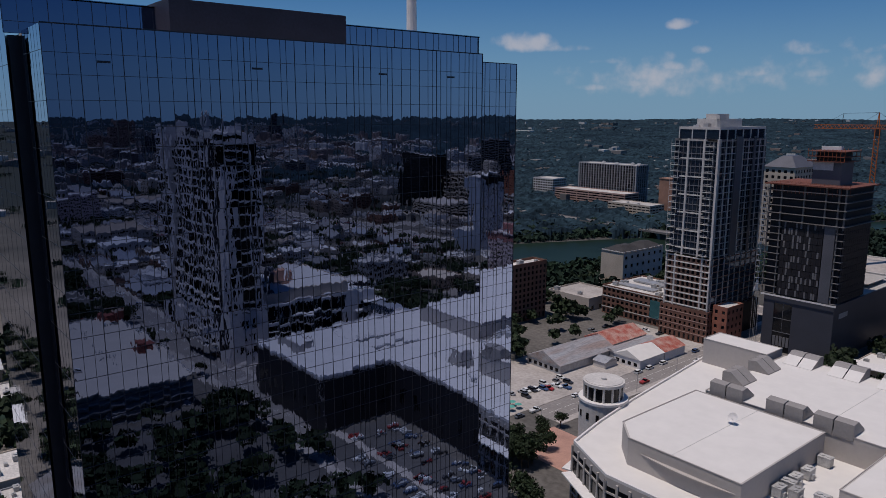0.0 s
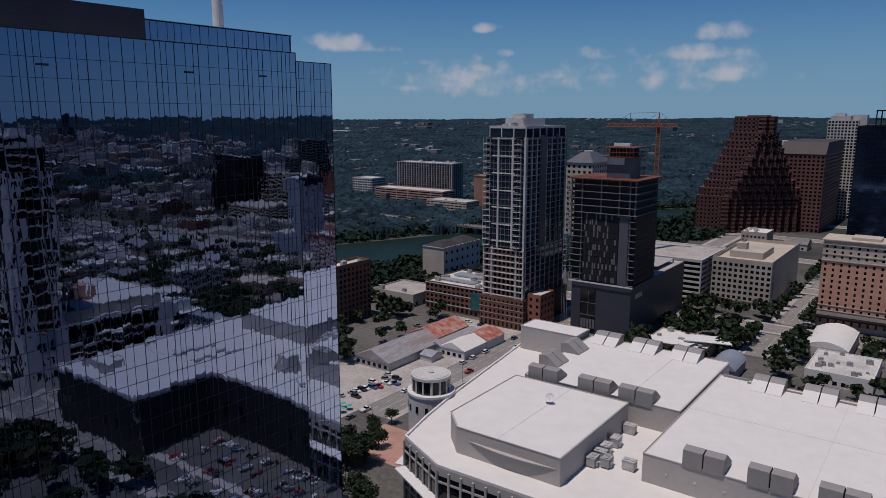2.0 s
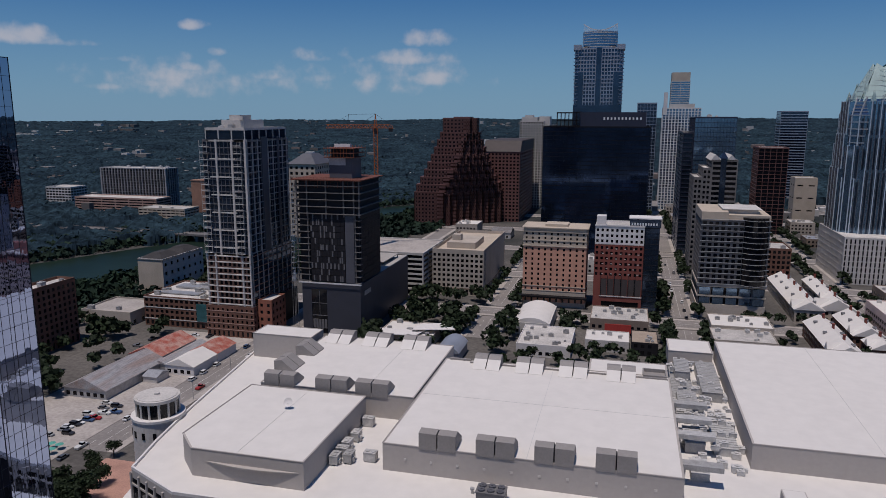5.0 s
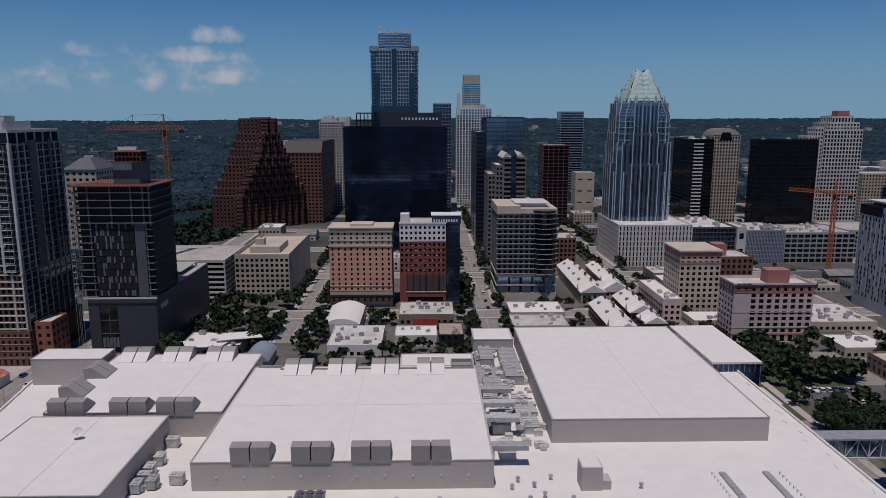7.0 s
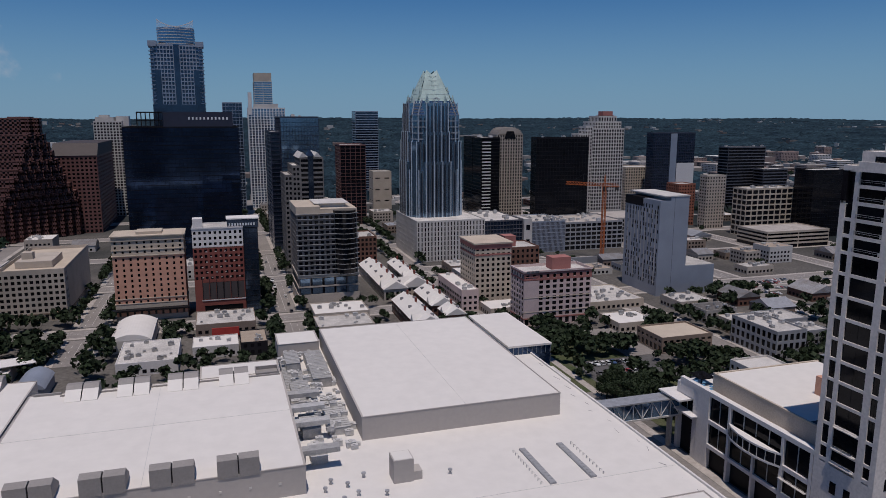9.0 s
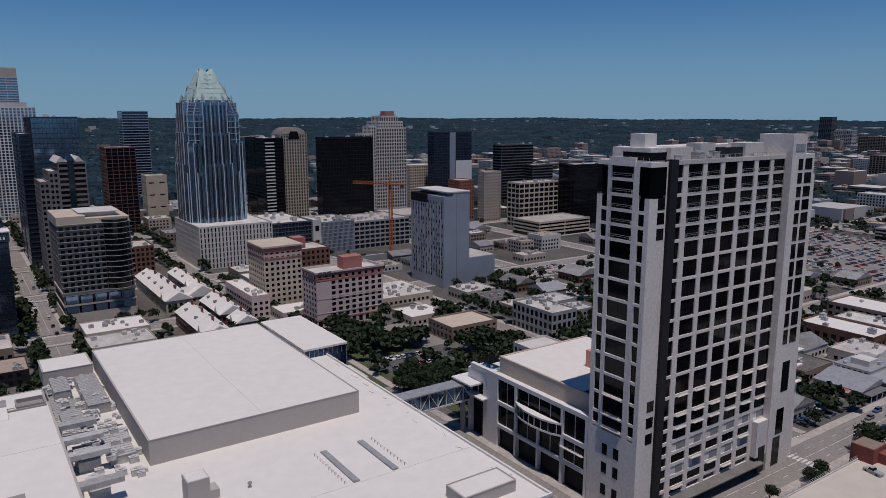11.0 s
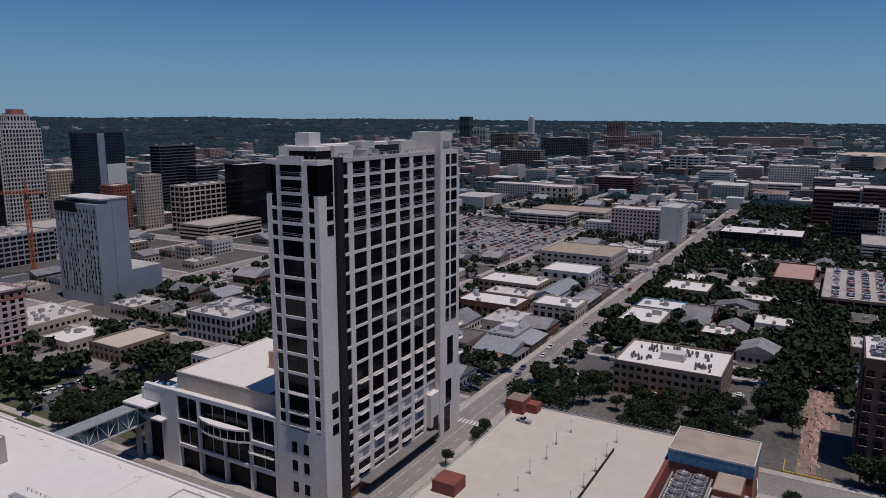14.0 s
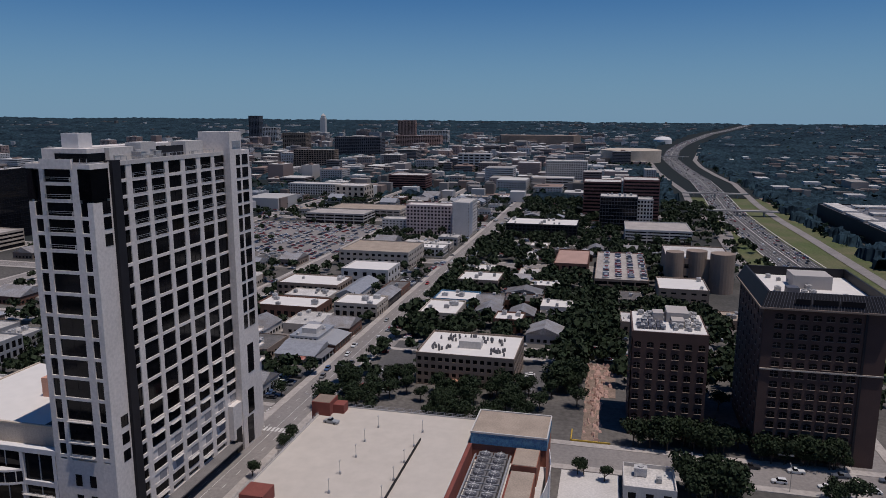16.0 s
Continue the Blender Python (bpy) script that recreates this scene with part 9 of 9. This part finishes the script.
grove(-420, -130, -30, 110, 150, 0.8, 1.3)
grove(0, 112, 22, 112, 110, 0.9, 1.3, "dark leafy tree below the tall hotels")
grove(-70, 0, -20, 120, 25, 0.9, 1.3, "dark leafy tree below the tall hotels")
grove(330, 1000, 130, 420, 300, 0.6, 1.0)
grove(500, 900, -60, 130, 130, 0.7, 1.2)
grove(160, 560, 450, 900, 90, 0.5, 0.9)
grove(-320, -190, 380, 520, 40, 0.8, 1.2)
for k in range(22):
    tree(512 + (k * 53) % 224, 240 + (k * 37) % 140, rnd.uniform(0.6, 0.9), rnd, "tree in the wide parking lot")
grove(130, 250, 214, 345, 60, 0.9, 1.25, "dense dark park tree")
grove(214, 229, -46, -26, 9, 1.0, 1.5, "tall dark tree beside the street")
grove(250, 258, -50, -14, 9, 1.1, 1.4, "dark leafy tree before the brick tower")
grove(248, 253, -92, -54, 7, 1.0, 1.25, "dark leafy tree before the brown hotel")
grove(-420, -130, 0, 70, 80, 0.9, 1.4)
grove(250, 292, 24, 112, 34, 0.9, 1.25, "dense dark tree beside the brown office")
grove(345, 500, -10, 112, 120, 0.8, 1.25)
grove(480, 690, -60, 112, 120, 0.9, 1.35)
grove(740, 1000, -120, 112, 110, 0.9, 1.4)
grove(258, 300, 131, 168, 14, 0.7, 1.0, "tree in the lot behind the white hotel")
plant()

# far woods, joined
def woods(name, label, spots, size, blades, seed, leaf=0.5):
    r_ = random.Random(seed)
    g = Geo()
    for x, y in spots:
        z = ground_height(x, y)
        s = size * r_.uniform(0.6, 1.4)
        for _ in range(blades):
            d = Vector((r_.gauss(0, 1), r_.gauss(0, 1), abs(r_.gauss(0, 0.7)))).normalized()
            c = Vector((x + d.x * s * 0.75, y + d.y * s * 0.75, z + s * 0.25 + d.z * s * 0.75))
            u = (d + Vector((r_.gauss(0, 0.5), r_.gauss(0, 0.5), r_.gauss(0, 0.5)))).normalized()
            a = u.orthogonal().normalized() * s * leaf * r_.uniform(0.6, 1.3)
            b = u.cross(a)
            g.quad(c - a - b * 0.5, c + a * 0.2 - b * 0.9, c + a + b * 0.4, c - a * 0.3 + b * 0.9)
    single(name, g, M_WOODS, label, "trees", kind="stuff")


rnd = random.Random(31)
spots = []
while len(spots) < 4600:      # banks of the lake
    x, y = rnd.uniform(-760, -130), rnd.uniform(180, 1300)
    if not near_lake(x, y, 54) and near_lake(x, y, 150) and free(x, y, 4) and not on_road(x, y, 3):
        spots.append((x, y))
woods("lakeside_woods", "dense dark green woods along the lake", spots, 6.0, 17, 1, 0.3)
spots = []
while len(spots) < 9000:      # tall trees at the town's edge
    a = radians(rnd.uniform(-126, 88))
    r = 650 + 1300 * rnd.random() ** 0.8
    x, y = -math.sin(a) * r, math.cos(a) * r
    if noise.noise((x / 260, y / 260, 7)) < (-0.25 if r < 1500 else -0.42) or (r < 900 and rnd.random() < 0.7):
        continue
    if -260 < x < 560 and 420 < y < 1000:
        continue
    if not near_lake(x, y, 60) and not near_highway(x, y, 64) and (r > 1500 or (free(x, y, 5) and not on_road(x, y, 3))):
        spots.append((x, y))
k = 0
while k < 3000:               # the wooded plain east of the highway
    a = radians(rnd.uniform(-128, -94))
    r = 720 + 1000 * rnd.random() ** 0.9
    x, y = -math.sin(a) * r, math.cos(a) * r
    if free(x, y, 6) and not near_highway(x, y, 64) and noise.noise((x / 200, y / 200, 9)) > -0.35:
        spots.append((x, y))
        k += 1
woods("suburb_woods", "dark green trees at the edge of town", spots, 4.6, 6, 2)
CELLS = {(i, j) for a, b, c, d in FOOT for i in range(int(a // 12), int(b // 12) + 1) for j in range(int(c // 12), int(d // 12) + 1)}


def canopy_height(x, y, r):
    """Height of the tree tops over the land; below zero in clearings, on roads and water."""
    if x < -150 and y < 1800 and near_lake(x, y, 62):
        return -3.0
    if x > 300 and y < 40 and near_highway(x, y, (66 if x < 1600 else 72) + 26 * noise.noise((x / 38, y / 38, 6.0))):
        return -3.0
    if -270 < x < 1000 and -125 < y < 1010 or (r < 1500 and (on_road(x, y, 4) or (x // 12, y // 12) in CELLS)):
        return -3.0
    lump = noise.noise((x / 11, y / 11, 1.3)) * 6.4 + noise.noise((x / 31, y / 31, 4.1)) * 3.2
    open_ = noise.noise((x / 240, y / 240, 7)) + 0.5 * noise.noise((x / 60, y / 60, 2.2))
    if 880 < x < 3000 and -90 < y < 1500:
        return lump + 6.0 - 26 * max(0.0, 0.08 - open_)
    return lump + 7.5 - 22 * max(0.0, -0.34 - open_)


g = Geo()
A0, A1, STEP = -130.0, 88.0, 0.16
rows = [640 * 1.0112 ** k for k in range(183)]
cols = round((A1 - A0) / STEP)
rnd = random.Random(17)
index, high = {}, {}
for j, r0 in enumerate(rows):
    for k in range(cols + 1):
        a = radians(A0 + k * STEP + rnd.uniform(-0.05, 0.05))
        r = r0 * (1 + rnd.uniform(-0.004, 0.004))
        x, y = -math.sin(a) * r, math.cos(a) * r
        h = canopy_height(x, y, r)
        high[j, k] = h
        g.v.append((x, y, ground_height(x, y) + h))
for j in range(len(rows) - 1):
    for k in range(cols):
        q = ((j, k), (j, k + 1), (j + 1, k + 1), (j + 1, k))
        if max(high[c] for c in q) > 0.5:
            g.f.append(tuple(c[0] * (cols + 1) + c[1] for c in q)[::-1])
# one sheet of tree tops, painted bluer than the near woods as haze
single("wooded_suburbs", g, M_HAZED_CANOPY, "far tree canopy tinted blue for haze, over the suburbs and hills", "trees", kind="stuff")
spots = []
while len(spots) < 2500:      # east of the town, behind the camera
    a = radians(rnd.uniform(62, 258))
    r = 260 + 4500 * rnd.random() ** 0.9
    x, y = -math.sin(a) * r, math.cos(a) * r
    if free(x, y, 5) and not near_highway(x, y, 85):
        spots.append((x, y))
woods("eastern_woods", "dark green trees east of the town", spots, 7.0, 8, 3)
g = Geo()
k = 0
while k < 4300:
    a = radians(rnd.uniform(-110, 250))
    r = 900 + 3700 * rnd.random() ** 0.9
    x, y = -math.sin(a) * r, math.cos(a) * r
    if near_lake(x, y, 70) or near_highway(x, y, 95) or (r < 1500 and not free(x, y, 10)):
        continue
    if noise.noise((x / 400, y / 400, 2)) < -0.12:
        continue
    k += 1
    z, w, d, h = ground_height(x, y), rnd.uniform(5, 12), rnd.uniform(6, 13), rnd.uniform(5, 9.5)
    if rnd.random() < 0.09:
        w, d = w * 3.5, d * 2.2
    if rnd.random() < 0.06:
        h *= 2.0
    if noise.noise((x / 520, y / 520, 11)) > 0.2:
        w, d, h = w * 2.4, d * 1.7, h + 5.5
    g.box(x, x + w, y, y + d, z - 4, z + h)
for k in range(1500):          # larger roofs standing out of the trees across the highway
    a = radians(rnd.uniform(-129, -70))
    r = 1150 + 3600 * rnd.random()
    x, y = -math.sin(a) * r, math.cos(a) * r
    if near_highway(x, y, 110) or (r < 1500 and not free(x, y, 14)) or noise.noise((x / 500, y / 500, 3)) < -0.05:
        continue
    z, w, d = ground_height(x, y), rnd.uniform(12, 34), rnd.uniform(10, 26)
    g.box(x, x + w, y, y + d, z - 4, z + rnd.uniform(8.5, 12.5))
single("distant_houses", g, M_HOUSES, "scattered far houses and sheds among trees", "houses", kind="stuff")
g = Geo()                      # lawns in the park
g.box(134, 158, 262, 312, -0.2, 0.12).box(158, 190, 298.5, 345, -0.2, 0.12).box(158, 246, 214, 267, -0.2, 0.11).box(-128, -100, 118, 140, -0.2, 0.1)
single("lawn", g, M_GRASS, "patchy green park lawn", "lawn", kind="structure")
single("forecourt", Geo().box(190.5, 208, 298.5, 345, -0.2, 0.1).box(208, 246, 322, 345, -0.2, 0.1), M_ASPHALT, "worn pale asphalt forecourt beside the old brown house", "forecourt", kind="structure")
single("plaza", Geo().box(-172, -140, 172, 196, -0.2, 0.14), M_PLAZA, "pink paved plaza at the corner", "plaza", kind="structure")
single("parking_lot", Geo().box(-60, 62, 118, 150, -0.2, 0.09).box(-70, 116, 10, 112, -0.2, 0.08).box(260, 300, 133, 165, -0.2, 0.1).box(276, 352, 88, 106, -0.2, 0.1).box(292, 342, 23, 36, -0.2, 0.1).box(158, 204, 268, 298, -0.2, 0.1).box(497, 521, 133, 165, -0.2, 0.1).box(466, 496, 132, 148, -0.2, 0.1), M_DARKASPH, "dark asphalt parking lot", "parking lot", kind="structure")

single("parking_lot", Geo().box(508, 738, 236, 384, -0.2, 0.1), M_ASPHALT, "wide worn grey parking lot full of cars", "parking lot", kind="structure")

# ---------------------------------------------------------------- cars
def car_meshes(L, W, H, roof0, roof1):
    """Bodywork, glasshouse and wheel of one kind of car, nose along +x."""
    b = Geo()
    ring = lambda x, w, z0, z1: [(x, -w, z0), (x, w, z0), (x, w, z1), (x, -w, z1)]
    secs = [ring(-L / 2, W * 0.44, 0.35, H * 0.52), ring(-L / 2 + 0.25, W / 2, 0.25, H * 0.6), ring(L * 0.18, W / 2, 0.25, H * 0.6), ring(L / 2 - 0.35, W / 2, 0.25, H * 0.5), ring(L / 2, W * 0.42, 0.35, H * 0.42)]
    for s in secs:
        b.v += s
    n = len(secs)
    for k in range(n - 1):
        for q in range(4):
            b.f.append((k * 4 + q, k * 4 + (q + 1) % 4, k * 4 + 4 + (q + 1) % 4, k * 4 + 4 + q))
    b.f += [(3, 2, 1, 0), ((n - 1) * 4, (n - 1) * 4 + 1, (n - 1) * 4 + 2, (n - 1) * 4 + 3)]
    b.prism([(roof0 * L + 0.35, -W * 0.40), (roof1 * L - 0.45, -W * 0.40), (roof1 * L - 0.45, W * 0.40), (roof0 * L + 0.35, W * 0.40)], H - 0.06, H)
    c = Geo().prism([(roof0 * L, -W * 0.46), (roof1 * L, -W * 0.46), (roof1 * L, W * 0.46), (roof0 * L, W * 0.46)], H * 0.56, H - 0.05, [(roof0 * L + 0.35, -W * 0.40), (roof1 * L - 0.45, -W * 0.40), (roof1 * L - 0.45, W * 0.40), (roof0 * L + 0.35, W * 0.40)])
    w = Geo()
    for k in range(10):
        a = 2 * math.pi * k / 10
        w.v += [(0.33 * math.cos(a), -0.11, 0.33 + 0.33 * math.sin(a)), (0.33 * math.cos(a), 0.11, 0.33 + 0.33 * math.sin(a))]
    for k in range(10):
        w.f.append((2 * k, 2 * k + 1, (2 * k + 3) % 20, (2 * k + 2) % 20))
    w.f += [tuple(range(0, 20, 2)), tuple(range(19, 0, -2))]
    return b.mesh("body", M_CAR), c.mesh("glasshouse", M_GLASS), w.mesh("wheel", M_RUBBER), L, W


CARS = [(car_meshes(4.7, 1.85, 1.45, -0.36, 0.22), "parked saloon car"), (car_meshes(4.8, 1.95, 1.75, -0.47, 0.2), "parked sport utility car"), (car_meshes(5.5, 2.0, 1.85, -0.1, 0.22), "parked pickup truck")]


def car(x, y, turn, rnd, z=0.08, where="on the asphalt"):
    (b, c, w, L, W), label = rnd.choice(CARS)
    ob = thing("car", label + " " + where, "car", (x, y, z), "parked cars", turn=turn)
    part("body", b, M_CAR, ob)
    part("glasshouse", c, M_GLASS, ob)
    for sx in (-0.3, 0.31):
        for sy in (-0.46, 0.46):
            part("wheel", w, M_RUBBER, ob, at=(sx * L, sy * W, 0))


rnd = random.Random(55)
for y in (192, 201, 226, 238, 246, 262, 270, 279, 290, 305, 318):
    car(-186.5 if rnd.random() < 0.5 else -177.5, y, 90, rnd, 0.1, "on the grey street")
for k in range(14):
    car(-197 + rnd.uniform(-9, 3), 206 + k * 2.4 + rnd.uniform(-0.5, 0.5), rnd.choice((0, 5, 180)), rnd, 0.05, "beside the sheds")
for k in range(11):
    car(-215 - (k % 4) * 9, 305 + (k // 4) * 12, rnd.choice((0, 90)), rnd, 0.05, "in the yard before the brick block")
for k in range(8):
    if k != 3:
        car(164 + k * 2.9, 279, 90, rnd, 0.12, "in the small park lot")
    car(163 + k * 3.0, 292, 92, rnd, 0.12, "in the small park lot")
for k in range(9):
    for y in (136, 141.5, 149, 154.5, 161):
        if rnd.random() < 0.8:
            car(262 + k * 3.1, y, 90, rnd, 0.12, "in the lot behind the white hotel")
for k in range(9):
    for y in (92, 102):
        if rnd.random() < 0.8:
            car(280 + k * 2.9, y, 90, rnd, 0.12, "in the lot beside the brown office")
for k in range(7):
    car(296 + k * 3.2, 32.5, 90, rnd, 0.05, "beside the brown office")
for x, y in ((268, 118), (290, 124.5), (310, 118), (322, 124.5), (352, 118), (385, 124), (420, 118), (300, 126.2), (336, 126), (452, 118), (480, 124), (520, 118), (560, 124)):
    car(x, y, 0 if y < 121 else 180, rnd, 0.08, "on the wide street")
car(152, 60, 20, rnd, 14.0, "on the parking deck")
car(216, 90, 80, rnd, 14.0, "on the parking deck")
for k in range(10):
    car(235.5 + (k % 2) * 8.5, -30 - k * 7, 90, rnd, 0.08, "on the street before the brown hotel")
for y in (432, 470, 500, 560, 590, 450, 520):
    car(33 if rnd.random() < 0.5 else 38, y, 90, rnd, 0.08, "on the long street")
for x, y in ((300, 96), (330, 108), (505, 138), (512, 146), (505, 155), (515, 160)):
    car(x, y, 90, rnd, 0.12, "in a dark asphalt lot")
g = Geo()


def far_car(x, y, along_x, z):
    l, w = (2.2, 0.9) if along_x else (0.9, 2.2)
    g.box(x - l, x + l, y - w, y + w, z + 0.3, z + 0.95)
    g.box(x - l * 0.6, x + l * 0.5, y - w * 0.85 if along_x else y - w * 0.6, y + w * 0.85 if along_x else y + w * 0.5, z + 0.95, z + 1.5)


for r_ in range(17):
    for k in range(72):
        if rnd.random() < 0.5 and (r_ % 3 or k % 24 > 6):
            far_car(512 + k * 3.1, 240 + r_ * 8.4, False, 0.1)
for r_ in range(4):
    for k in range(30):
        if rnd.random() < 0.7:
            far_car(492 + k * 3.2, -25 + r_ * 8.5, False, 9.0)
for k in range(9):
    for y in (135, 143):
        if rnd.random() < 0.8:
            far_car(468 + k * 3.2, y, False, 0.1)
for k in range(620):
    s = rnd.uniform(430, 3000)
    i = max(j for j in range(len(HWY)) if HWY[j][0] <= s)
    a, b = HWY[i], HWY[i + 1]
    f = (s - a[0]) / (b[0] - a[0])
    y = a[1] + (b[1] - a[1]) * f
    far_car(s, y + rnd.choice((-16, -12.5, -9, -5.5, 5.5, 9, 12.5, 16)), True, ground_height(s, y) + 0.8)
for k in range(90):           # the lots below the tall hotels
    far_car(rnd.uniform(-55, 55), 124 + 8 * rnd.randrange(4), False, 0.1)
for k in range(900):          # kerbs and small lots between the low buildings
    x, y = rnd.uniform(340, 1000), rnd.uniform(-60, 420)
    if free(x, y, 2.6) and not any(a + 2.5 < x < b - 2.5 and c + 2.5 < y < d - 2.5 for a, b, c, d in ROADS):
        n_ = rnd.randrange(1, 7)
        for j in range(n_):
            if free(x + 3 * j, y, 2.6):
                far_car(x + 3 * j, y, False, 0.08)
single("far_cars", g, M_CARS, "many far cars in lots and on the highway", "cars", kind="stuff")

# ---------------------------------------------------------------- street furniture
umb = {c: Geo().cyl(0, 0, 0.04, 0, 2.4, 6).cyl(0, 0, 1.5, 2.0, 2.6, 8, 0.1).mesh("parasol", m) for c, m in (("teal", M_TEAL), ("red", M_REDCANVAS))}
for k in range(12):
    c = "teal" if k % 3 else "red"
    single("parasol", umb[c], M_TEAL, c + " canvas parasol over a terrace table", "parasol", (-203 + (k % 4) * 3.4, 190 + (k // 4) * 3.8, 0.05), "parasols on the terrace")
lampmesh = Geo().cyl(0, 0, 0.11, 0, 8.5, 8, 0.07).bar((0, 0, 8.4), (2.0, 0, 8.8), 0.1).box(1.7, 2.6, -0.15, 0.15, 8.7, 8.85).mesh("street_lamp", M_METAL)
for x, y, t in [(-173, y, 180) for y in range(190, 340, 30)] + [(44, y, 180) for y in range(360, 640, 40)] + [(x, 112, 90) for x in range(250, 600, 35)] + [(230, y, 0) for y in range(-120, 0, 30)]:
    single("street_lamp", lampmesh, M_METAL, "slim grey street lamp at the kerb", "street lamp", (x, y, 0.1), "street lamps", turn=t)
